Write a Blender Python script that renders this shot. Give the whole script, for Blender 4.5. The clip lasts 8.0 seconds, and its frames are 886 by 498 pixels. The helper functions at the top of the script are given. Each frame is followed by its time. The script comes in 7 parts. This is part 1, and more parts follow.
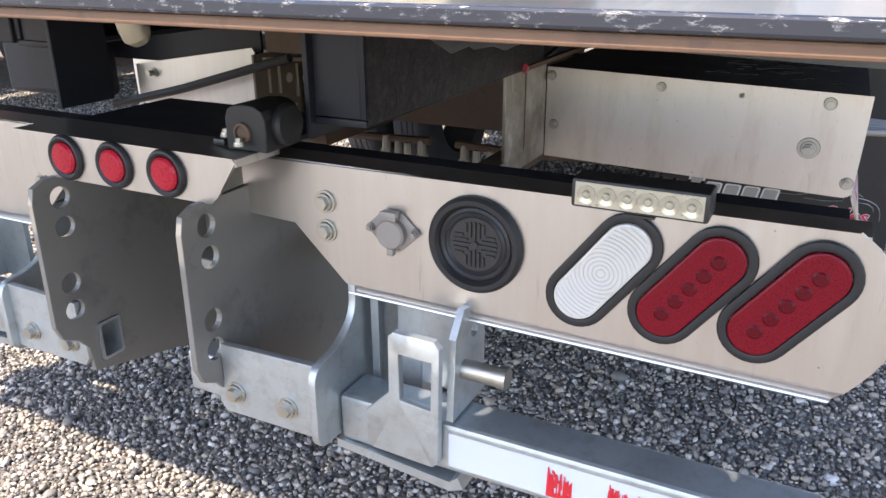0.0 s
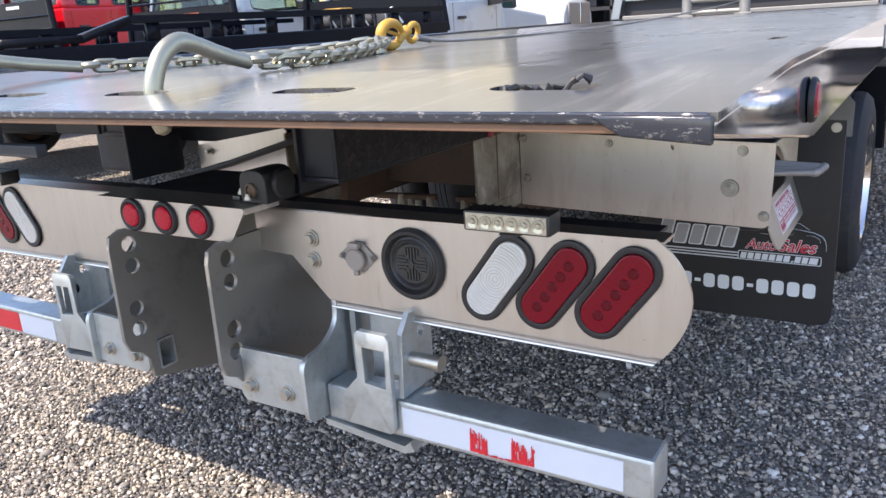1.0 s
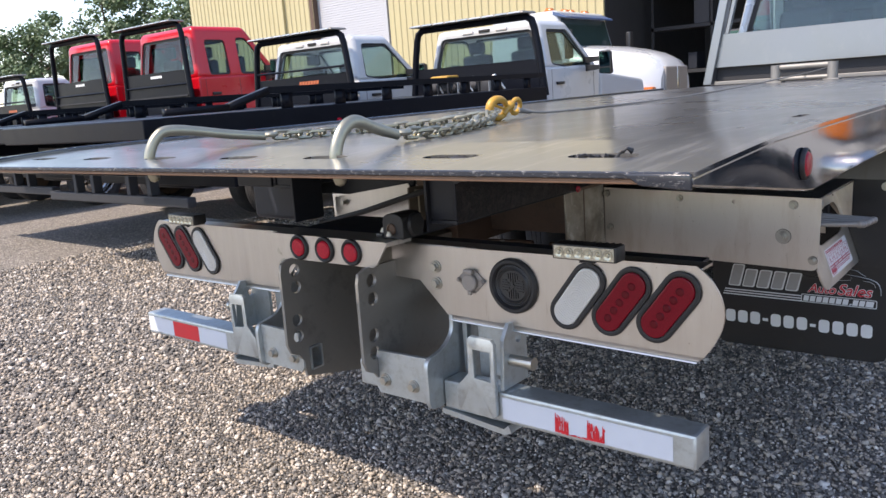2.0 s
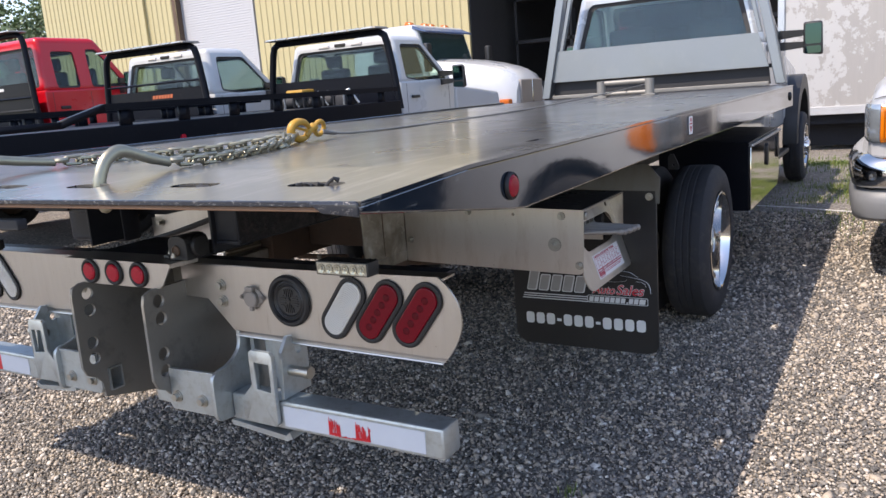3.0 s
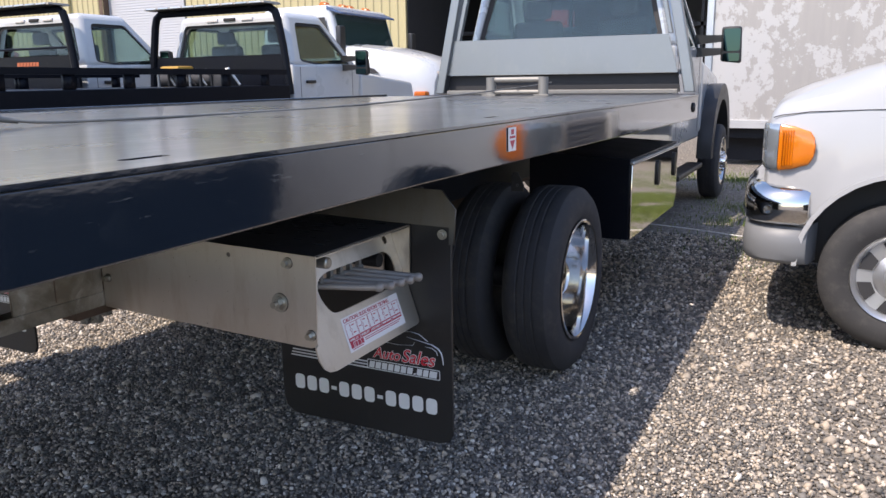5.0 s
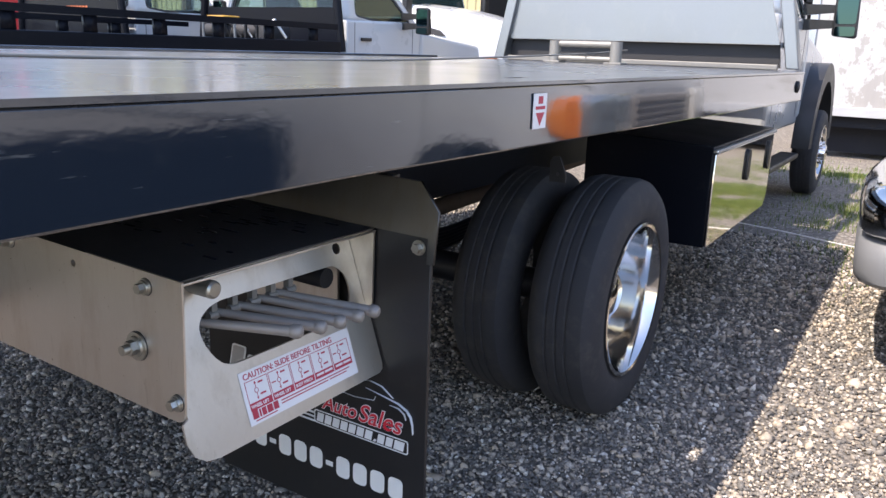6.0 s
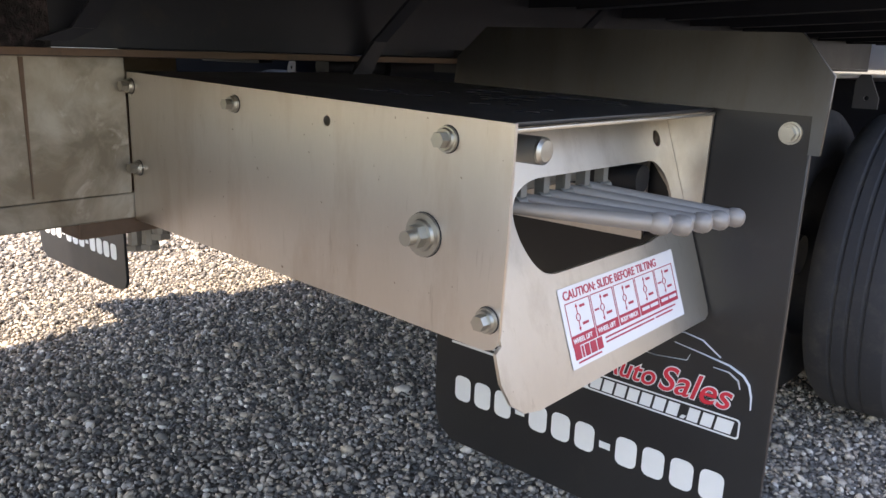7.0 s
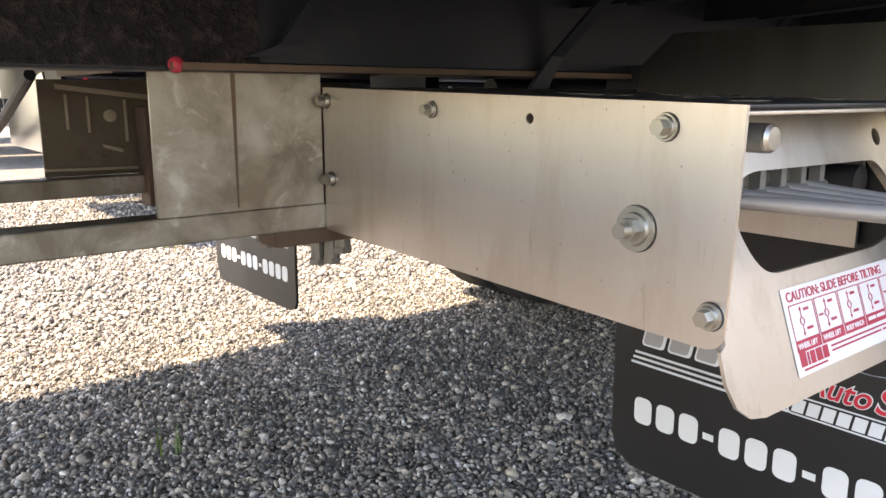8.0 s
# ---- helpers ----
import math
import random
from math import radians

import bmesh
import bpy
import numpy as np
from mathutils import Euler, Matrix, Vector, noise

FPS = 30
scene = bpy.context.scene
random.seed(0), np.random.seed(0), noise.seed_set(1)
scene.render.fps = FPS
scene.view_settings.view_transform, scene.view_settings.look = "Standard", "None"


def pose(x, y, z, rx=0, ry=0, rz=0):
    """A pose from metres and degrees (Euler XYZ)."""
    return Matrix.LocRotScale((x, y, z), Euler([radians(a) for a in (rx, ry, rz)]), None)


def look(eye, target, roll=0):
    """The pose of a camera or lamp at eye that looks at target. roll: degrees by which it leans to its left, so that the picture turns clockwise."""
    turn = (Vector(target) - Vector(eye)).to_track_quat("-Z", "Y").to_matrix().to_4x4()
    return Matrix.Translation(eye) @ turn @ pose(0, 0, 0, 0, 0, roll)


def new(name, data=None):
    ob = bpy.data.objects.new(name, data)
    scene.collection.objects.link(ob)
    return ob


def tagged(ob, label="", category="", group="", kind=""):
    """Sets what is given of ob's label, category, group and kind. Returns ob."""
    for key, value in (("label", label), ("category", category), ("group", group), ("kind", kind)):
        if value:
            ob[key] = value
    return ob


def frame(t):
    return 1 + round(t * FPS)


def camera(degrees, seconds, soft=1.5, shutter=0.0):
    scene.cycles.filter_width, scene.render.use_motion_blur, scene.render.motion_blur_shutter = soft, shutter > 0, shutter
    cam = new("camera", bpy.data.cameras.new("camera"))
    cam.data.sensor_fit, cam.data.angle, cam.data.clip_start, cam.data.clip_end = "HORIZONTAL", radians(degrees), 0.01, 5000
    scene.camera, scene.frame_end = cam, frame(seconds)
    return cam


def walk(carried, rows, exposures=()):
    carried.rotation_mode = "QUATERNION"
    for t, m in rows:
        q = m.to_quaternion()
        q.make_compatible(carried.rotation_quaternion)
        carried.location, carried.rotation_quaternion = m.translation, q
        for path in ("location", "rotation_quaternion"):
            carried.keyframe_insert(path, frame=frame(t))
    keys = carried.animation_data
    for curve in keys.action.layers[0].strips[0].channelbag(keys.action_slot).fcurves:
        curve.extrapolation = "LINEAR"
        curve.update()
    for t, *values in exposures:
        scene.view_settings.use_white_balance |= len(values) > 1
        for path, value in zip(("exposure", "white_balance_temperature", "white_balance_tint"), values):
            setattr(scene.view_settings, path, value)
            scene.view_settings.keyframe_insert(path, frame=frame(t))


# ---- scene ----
cam = camera(59.8, 8.0)
PATH = [
    (0, (1.013, -0.991, 1.217), (0.177, 0.674, 0.492), -0.2),
    (0.3, (1.161, -1.017, 1.226), (0.296, 0.649, 0.534), -1.0),
    (0.5, (1.273, -1.062, 1.234), (0.383, 0.605, 0.579), -1.8),
    (0.8, (1.396, -1.158, 1.245), (0.431, 0.488, 0.646), -2.9),
    (1, (1.446, -1.243, 1.271), (0.406, 0.372, 0.713), -3.8),
    (1.2, (1.485, -1.368, 1.293), (0.357, 0.205, 0.79), -4.5),
    (2.3, (1.897, -1.686, 1.33), (0.641, -0.175, 0.956), -3.9),
    (2.5, (2.019, -1.678, 1.336), (0.841, -0.106, 0.962), -3.7),
    (3, (2.072, -1.613, 1.354), (1.059, 0.066, 0.959), -4.4),
    (3.5, (2.036, -1.536, 1.344), (1.101, 0.179, 0.917), -5.2),
    (4, (2.148, -1.278, 1.307), (1.261, 0.462, 0.877), -4.2),
    (4.5, (2.25, -0.943, 1.32), (1.39, 0.814, 0.901), -2.5),
    (4.7, (2.241, -0.786, 1.327), (1.38, 0.97, 0.91), -1.6),
    (5.8, (2.097, 0.153, 1.283), (1.102, 1.819, 0.799), 1.5),
    (6, (2.031, 0.252, 1.263), (0.999, 1.89, 0.762), 2.0),
    (6.5, (1.773, 0.377, 1.154), (0.654, 1.944, 0.612), 2.2),
    (7, (1.544, 0.379, 0.968), (0.267, 1.839, 0.481), 1.8),
    (7.5, (1.496, 0.314, 0.921), (0.006, 1.578, 0.494), 0.7),
    (8, (1.487, 0.325, 0.915), (-0.048, 1.545, 0.524), 0.0),
]
walk(cam, [(t, look(eye, target, roll)) for t, eye, target, roll in PATH], exposures=[(0.0, 1.39, 6800, 18), (0.5, 1.24, 6750, 18), (1.0, 1.04, 6750, 18), (1.2, 0.94, 6700, 18), (2.3, 0.49, 6850, 18), (4.7, 0.39, 6750, 18), (5.8, 0.82, 6850, 18), (6.5, 1.28, 6600, 18), (7.0, 1.64, 7450, 18), (7.5, 1.88, 7950, 18), (8.0, 1.98, 7950, 18)])

# ---------- daylight: sun from behind and to the truck's left ----------
SUN_FROM = Vector((-0.288, -0.63, 1.0)).normalized()
sun = new("sun", bpy.data.lights.new("sun", "SUN"))
sun.data.energy, sun.data.angle, sun.data.color = 4.5, radians(0.6), (1.0, 0.94, 0.82)
sun.matrix_world = look(SUN_FROM * 40, (0, 0, 0))
world = bpy.data.worlds.new("sky")
scene.world = world
world.use_nodes = True
wn = world.node_tree
sky = wn.nodes.new("ShaderNodeTexSky")
sky.sky_type, sky.sun_disc = "NISHITA", False
sky.sun_elevation, sky.sun_rotation = math.asin(SUN_FROM.z), radians(204.6)
sky.air_density, sky.dust_density, sky.ozone_density = 1.0, 0.7, 1.0
wn.links.new(sky.outputs[0], wn.nodes["Background"].inputs[0])
wn.nodes["Background"].inputs[1].default_value = 0.25
scene.view_settings.exposure = 0.3

# ---------- materials ----------
def nodes_of(name):
    m = bpy.data.materials.new(name)
    m.use_nodes = True
    nt = m.node_tree
    return m, nt, nt.nodes["Principled BSDF"]


def mixed(nt, fac, a, b, blend="MIX"):
    n = nt.nodes.new("ShaderNodeMix")
    n.data_type, n.blend_type = "RGBA", blend
    for sock, v in ((n.inputs[0], fac), (n.inputs[6], a), (n.inputs[7], b)):
        if isinstance(v, bpy.types.NodeSocket):
            nt.links.new(v, sock)
        elif isinstance(v, (int, float)):
            sock.default_value = v
        else:
            sock.default_value = (*v, 1)
    return n.outputs[2]


def coords(nt, stretch=(1, 1, 1)):
    tc, mp = nt.nodes.new("ShaderNodeTexCoord"), nt.nodes.new("ShaderNodeMapping")
    mp.inputs["Scale"].default_value = stretch
    nt.links.new(tc.outputs["Object"], mp.inputs[0])
    return mp.outputs[0]


def noisy(nt, vec, scale, detail=4, rough=0.6):
    n = nt.nodes.new("ShaderNodeTexNoise")
    n.inputs["Scale"].default_value, n.inputs["Detail"].default_value, n.inputs["Roughness"].default_value = scale, detail, rough
    nt.links.new(vec, n.inputs["Vector"])
    return n.outputs[0]


def noisy_colour(nt, vec, scale):
    n = nt.nodes.new("ShaderNodeTexNoise")
    n.inputs["Scale"].default_value, n.inputs["Detail"].default_value = scale, 3
    nt.links.new(vec, n.inputs["Vector"])
    return n.outputs["Color"]


def ramp(nt, fac, *stops):
    n = nt.nodes.new("ShaderNodeValToRGB")
    cr = n.color_ramp
    while len(cr.elements) < len(stops):
        cr.elements.new(0.5)
    for e, (at, c) in zip(cr.elements, stops):
        e.position, e.color = at, (*((c,) * 3 if isinstance(c, (int, float)) else c), 1)
    nt.links.new(fac, n.inputs[0])
    return n.outputs[0]


def ranged(nt, fac, lo, hi):
    n = nt.nodes.new("ShaderNodeMapRange")
    n.inputs["To Min"].default_value, n.inputs["To Max"].default_value = lo, hi
    nt.links.new(fac, n.inputs[0])
    return n.outputs[0]


def bumped(nt, bsdf, height, strength, dist=0.002):
    n = nt.nodes.new("ShaderNodeBump")
    n.inputs["Strength"].default_value, n.inputs["Distance"].default_value = strength, dist
    nt.links.new(height, n.inputs["Height"])
    nt.links.new(n.outputs[0], bsdf.inputs["Normal"])


def surface(name, col, rough=0.5, metal=0.0, var=0.15, scale=5.0, fine=90.0, bump=0.1, stretch=(1, 1, 1), coat=0.0, dirt=None, dirt_at=(0.55, 0.75), rvar=0.12, specks=None):
    """Paint, metal, rubber: colour with coarse stains and fine grain, uneven gloss, fine relief, patches of dirt."""
    m, nt, b = nodes_of(name)
    v = coords(nt, stretch)
    big, small = noisy(nt, v, scale), noisy(nt, v, fine, 3)
    c = mixed(nt, big, [x * (1 - var) for x in col], [min(1, x * (1 + var)) for x in col])
    c = mixed(nt, ranged(nt, small, 0.0, 0.5), c, [x * (1 - var) for x in col])
    if dirt:
        c = mixed(nt, ramp(nt, noisy(nt, v, scale * 2.3, 6, 0.7), (dirt_at[0], 0), (dirt_at[1], 1)), c, dirt)
    if specks:
        c = mixed(nt, ramp(nt, noisy(nt, coords(nt), 120, 2, 0.5), (0.74, 0), (0.76, 0.8)), c, specks)
        c = mixed(nt, ramp(nt, noisy(nt, coords(nt, (9, 9, 0.7)), 9, 5, 0.7), (0.62, 0), (0.80, 0.7)), c, specks)
    nt.links.new(c, b.inputs["Base Color"])
    nt.links.new(ranged(nt, big, max(0.02, rough - rvar), min(1, rough + rvar)), b.inputs["Roughness"])
    b.inputs["Metallic"].default_value, b.inputs["Coat Weight"].default_value = metal, coat
    b.inputs["Coat Roughness"].default_value = 0.06
    if bump:
        bumped(nt, b, small, bump)
    return m


def plain_glass(name, col, rough=0.02, alpha_mix=0.0):
    m, nt, b = nodes_of(name)
    b.inputs["Base Color"].default_value = (*col, 1)
    b.inputs["Transmission Weight"].default_value, b.inputs["Roughness"].default_value, b.inputs["IOR"].default_value = 1.0, rough, 1.05
    b.inputs["Specular IOR Level"].default_value = 0.5
    b.inputs["Coat Weight"].default_value, b.inputs["Coat Roughness"].default_value = 1.0, 0.02
    return m


STAINLESS = surface("brushed_stainless", (0.55, 0.53, 0.50), 0.34, 1.0, 0.15, 3.0, 60, 0.06, (14, 14, 1.2), dirt=(0.42, 0.37, 0.31), dirt_at=(0.62, 0.95), specks=(0.22, 0.18, 0.14))
STAINLESS_BOX = surface("brushed_stainless_box", (0.68, 0.64, 0.59), 0.43, 1.0, 0.14, 1.6, 60, 0.05, (3.5, 3.5, 0.8), dirt=(0.50, 0.43, 0.36), dirt_at=(0.52, 0.9), specks=(0.30, 0.25, 0.20))
# darkened stainless for the flap hangers, standing for the deck's shade on them
STAINLESS_SHADED = surface("shaded_stainless", (0.105, 0.105, 0.107), 0.38, 1.0, 0.15, 2.5, 60, 0.05, (6, 6, 1), dirt=(0.09, 0.082, 0.075), dirt_at=(0.5, 0.9))
STAINLESS_PANEL = surface("satin_stainless", (0.66, 0.60, 0.52), 0.47, 1.0, 0.14, 3.0, 60, 0.05, (2, 2, 1.0), dirt=(0.45, 0.385, 0.31), dirt_at=(0.50, 0.85), specks=(0.40, 0.34, 0.27))
MIRROR_STEEL = surface("polished_stainless", (0.72, 0.71, 0.68), 0.06, 1.0, 0.03, 2, 30, 0.03, rvar=0.03)
GALV = surface("galvanised_steel", (0.48, 0.52, 0.53), 0.46, 0.85, 0.20, 14.0, 70, 0.18, dirt=(0.33, 0.335, 0.32), dirt_at=(0.50, 0.80), specks=(0.36, 0.33, 0.27))
WEATHERED = surface("weathered_timber", (0.27, 0.26, 0.24), 0.8, 0.0, 0.25, 5, 60, 0.2, (0.2, 3, 1))
TAN_STEEL = surface("tan_steel", (0.40, 0.34, 0.26), 0.6, 0.2, 0.2, 12, 60, 0.1)
# darker, browner zinc for the far side plate: its shade put into the colour
SHADED_ZINC = surface("shaded_zinc_plate", (0.15, 0.12, 0.085), 0.6, 0.3, 0.3, 8, 40, 0.15, dirt=(0.08, 0.062, 0.045))
ZINC_BOLT = surface("zinc_bolt", (0.46, 0.445, 0.40), 0.40, 1.0, 0.15, 40, 200, 0.1)
STEEL_PLATE = surface("dull_steel_plate", (0.24, 0.23, 0.21), 0.55, 0.55, 0.15, 4, 60, 0.1, dirt=(0.15, 0.14, 0.13))
BLACK = surface("gloss_black_paint", (0.007, 0.0105, 0.022), 0.18, 0.0, 0.25, 3.0, 40, 0.02, coat=0.4, dirt=(0.035, 0.034, 0.032), dirt_at=(0.62, 0.9), rvar=0.08)
BLACK_DULL = surface("dull_black_paint", (0.017, 0.019, 0.026), 0.45, 0.0, 0.3, 5.0, 60, 0.15, dirt=(0.036, 0.032, 0.027), dirt_at=(0.58, 0.85))
LID_BLACK = surface("weathered_black_lid", (0.045, 0.044, 0.046), 0.40, 0.0, 0.35, 9.0, 60, 0.15, dirt=(0.065, 0.055, 0.045), dirt_at=(0.56, 0.8))
BLACK_DULL.node_tree.nodes["Principled BSDF"].inputs["Specular IOR Level"].default_value = 0.25
RUBBER = surface("black_rubber", (0.010, 0.010, 0.0115), 0.55, 0.0, 0.25, 12, 180, 0.15)
# paler tyre copy for the van, sunlight on the rubber put into the colour
TYRE_SUNLIT = surface("sunlit_tyre", (0.035, 0.034, 0.034), 0.75, 0.0, 0.25, 6, 140, 0.25, dirt=(0.07, 0.065, 0.06), dirt_at=(0.5, 0.85))
FLAP = surface("flap_rubber", (0.010, 0.0105, 0.0125), 0.42, 0.0, 0.3, 5, 150, 0.08, dirt=(0.028, 0.025, 0.023), dirt_at=(0.6, 0.9))
TYRE = surface("tyre_rubber", (0.028, 0.028, 0.032), 0.78, 0.0, 0.3, 6, 140, 0.25, dirt=(0.065, 0.058, 0.052), dirt_at=(0.5, 0.85))
PLASTIC = surface("black_plastic", (0.02, 0.02, 0.021), 0.42, 0.0, 0.2, 10, 160, 0.2)
CHROME = surface("chrome", (0.64, 0.63, 0.61), 0.09, 1.0, 0.03, 6, 60, 0.02, rvar=0.03)
WHITE = surface("white_paint", (0.385, 0.387, 0.39), 0.3, 0.0, 0.04, 2, 40, 0.02, coat=0.6)
CAB_WHITE = surface("white_cab_paint", (0.50, 0.515, 0.53), 0.3, 0.0, 0.05, 2, 60, 0.02, coat=0.7)
SILVER = surface("silver_paint", (0.47, 0.49, 0.51), 0.3, 0.3, 0.05, 2, 60, 0.02, coat=0.7)
RED = surface("red_paint", (0.54, 0.004, 0.013), 0.32, 0.0, 0.08, 2, 40, 0.02, coat=0.35)
ALU = surface("aluminium_sheet", (0.56, 0.57, 0.58), 0.38, 0.85, 0.05, 2, 50, 0.04, (6, 6, 1))
RUST_BAR = surface("orange_rust", (0.19, 0.108, 0.064), 0.7, 0.2, 0.4, 9, 70, 0.3, dirt=(0.09, 0.06, 0.045))
RUST = surface("rusty_steel", (0.13, 0.085, 0.06), 0.75, 0.2, 0.4, 7, 70, 0.3, dirt=(0.07, 0.055, 0.045))
YELLOW = surface("yellow_paint", (0.46, 0.25, 0.03), 0.45, 0.0, 0.18, 20, 120, 0.15, dirt=(0.2, 0.14, 0.06))
ZINC = surface("yellow_zinc", (0.36, 0.34, 0.26), 0.38, 0.85, 0.2, 25, 140, 0.12, dirt=(0.3, 0.27, 0.2), dirt_at=(0.58, 0.8))
CAST = surface("cast_aluminium", (0.275, 0.25, 0.23), 0.52, 0.35, 0.12, 25, 160, 0.2)
SEAT = surface("grey_cloth", (0.045, 0.045, 0.05), 0.85, 0.0, 0.2, 10, 150, 0.2)
PAPER = surface("white_vinyl", (0.75, 0.73, 0.73), 0.4, 0.0, 0.05, 20, 120, 0.02)
INK_RED = surface("red_ink", (0.45, 0.03, 0.06), 0.45, 0.0, 0.15, 40, 200, 0.0)
INK_SCRIPT = surface("bright_red_ink", (0.55, 0.02, 0.04), 0.45, 0.0, 0.1, 40, 200, 0.0)
INK_WHITE = surface("white_ink", (0.66, 0.68, 0.69), 0.5, 0.0, 0.06, 40, 200, 0.0)
INK_ORANGE = surface("orange_ink", (0.42, 0.10, 0.03), 0.5, 0.0, 0.15, 40, 200, 0.0)
INK_GREY = surface("grey_ink", (0.34, 0.33, 0.33), 0.5, 0.0, 0.15, 40, 200, 0.0)
TAPE_WHITE = surface("white_reflective_tape", (0.55, 0.58, 0.63), 0.35, 0.0, 0.05, 14, 160, 0.08)
TAPE_RED = surface("red_reflective_tape", (0.62, 0.02, 0.03), 0.35, 0.0, 0.12, 14, 160, 0.08)
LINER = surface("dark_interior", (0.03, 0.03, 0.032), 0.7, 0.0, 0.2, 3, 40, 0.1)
AMBER = surface("amber_lens", (0.66, 0.17, 0.006), 0.12, 0.0, 0.1, 12, 60, 0.1, coat=1.0)
GLASS = plain_glass("tinted_glass", (0.50, 0.70, 0.68))
GLASS_DARK = plain_glass("dark_tinted_glass", (0.46, 0.57, 0.54))
GLASS_DARK.node_tree.nodes["Principled BSDF"].inputs["Coat Weight"].default_value = 0.5
ALU_DULL = surface("weathered_aluminium", (0.27, 0.285, 0.30), 0.36, 0.9, 0.10, 2, 50, 0.05, (1.5, 1.5, 1), dirt=(0.30, 0.305, 0.31), dirt_at=(0.55, 0.9))
DARK_STEEL = surface("dark_steel", (0.02, 0.02, 0.022), 0.7, 0.0, 0.2, 4, 60, 0.1)


def lens(name, col, cells, gloss=0.25):
    m, nt, b = nodes_of(name)
    v = coords(nt)
    w = nt.nodes.new("ShaderNodeTexVoronoi")
    w.inputs["Scale"].default_value = cells
    nt.links.new(v, w.inputs["Vector"])
    c = mixed(nt, ranged(nt, w.outputs["Distance"], 0, 1), [min(1, x * 1.35) for x in col], [x * 0.6 for x in col])
    nt.links.new(c, b.inputs["Base Color"])
    b.inputs["Roughness"].default_value, b.inputs["Coat Weight"].default_value, b.inputs["Coat Roughness"].default_value = 0.2, 0.0, 0.05
    b.inputs["Specular IOR Level"].default_value = gloss
    bumped(nt, b, w.outputs["Distance"], 0.3, 0.001)
    return m


RED_LENS = lens("red_lens", (0.17, 0.003, 0.011), 420, 0.22)
RED_OPTIC = lens("red_optic", (0.10, 0.002, 0.007), 600, 0.2)
LAMP_GLASS = surface("lamp_glass", (0.42, 0.46, 0.48), 0.10, 0.6, 0.3, 18, 60, 0.1, coat=1.0)
AMBER_DARK = lens("amber_marker", (0.5, 0.12, 0.02), 60)
MIRROR_GLASS = surface("mirror_glass", (0.035, 0.07, 0.078), 0.03, 1.0, 0.02, 2, 30, 0.0, rvar=0.01)
BLACK_YARD = surface("black_bed_paint", (0.006, 0.007, 0.011), 0.34, 0.0, 0.25, 4.0, 50, 0.05, dirt=(0.022, 0.022, 0.022), dirt_at=(0.6, 0.9))
BLACK_YARD.node_tree.nodes["Principled BSDF"].inputs["Specular IOR Level"].default_value = 0.10
RED_MARKER = lens("dark_red_lens", (0.30, 0.010, 0.022), 300)
RED_ROUND = lens("bright_red_lens", (0.42, 0.014, 0.030), 300)
CLEAR_LENS = surface("clear_lens", (0.56, 0.545, 0.51), 0.22, 0.0, 0.06, 20, 90, 0.05, coat=0.5)


def raw_zinc():
    """Hot-dip zinc: feathery spangle, brown stains and white bloom."""
    m, nt, b = nodes_of("raw_zinc_plate")
    v = coords(nt)
    warp = mixed(nt, 0.16, v, noisy_colour(nt, v, 5.0))
    leaf = noisy(nt, warp, 11, 7, 0.62)
    c = mixed(nt, ramp(nt, leaf, (0.36, 0), (0.64, 1)), (0.155, 0.135, 0.105), (0.36, 0.335, 0.29))
    c = mixed(nt, ramp(nt, noisy(nt, v, 3.2, 5), (0.50, 0), (0.78, 0.8)), c, (0.17, 0.125, 0.08))
    c = mixed(nt, ramp(nt, noisy(nt, warp, 26, 4), (0.60, 0), (0.72, 0.6)), c, (0.46, 0.44, 0.40))
    nt.links.new(c, b.inputs["Base Color"])
    nt.links.new(ranged(nt, leaf, 0.40, 0.62), b.inputs["Roughness"])
    b.inputs["Metallic"].default_value = 0.55
    bumped(nt, b, leaf, 0.12)
    return m


def deck_paint():
    """Black deck paint, rubbed grey along the truck, with scuffs and dust."""
    m, nt, b = nodes_of("worn_deck_paint")
    v, along = coords(nt), coords(nt, (1.0, 0.06, 1))
    scratch = ramp(nt, noisy(nt, along, 42, 6, 0.7), (0.52, 0), (0.72, 1))
    patch = noisy(nt, v, 1.6, 5)
    c = mixed(nt, ranged(nt, patch, 0.1, 0.9), (0.026, 0.025, 0.025), (0.085, 0.079, 0.071))
    c = mixed(nt, scratch, c, (0.20, 0.19, 0.172))
    c = mixed(nt, ramp(nt, noisy(nt, coords(nt, (0.10, 1.0, 1)), 38, 5, 0.7), (0.60, 0), (0.70, 0.8)), c, (0.010, 0.010, 0.010))
    nt.links.new(c, b.inputs["Base Color"])
    nt.links.new(ranged(nt, patch, 0.16, 0.44), b.inputs["Roughness"])
    b.inputs["Coat Weight"].default_value, b.inputs["Coat Roughness"].default_value = 0.8, 0.17
    b.inputs["Specular IOR Level"].default_value = 1.0
    bumped(nt, b, noisy(nt, v, 34, 4), 0.12, 0.003)
    return m


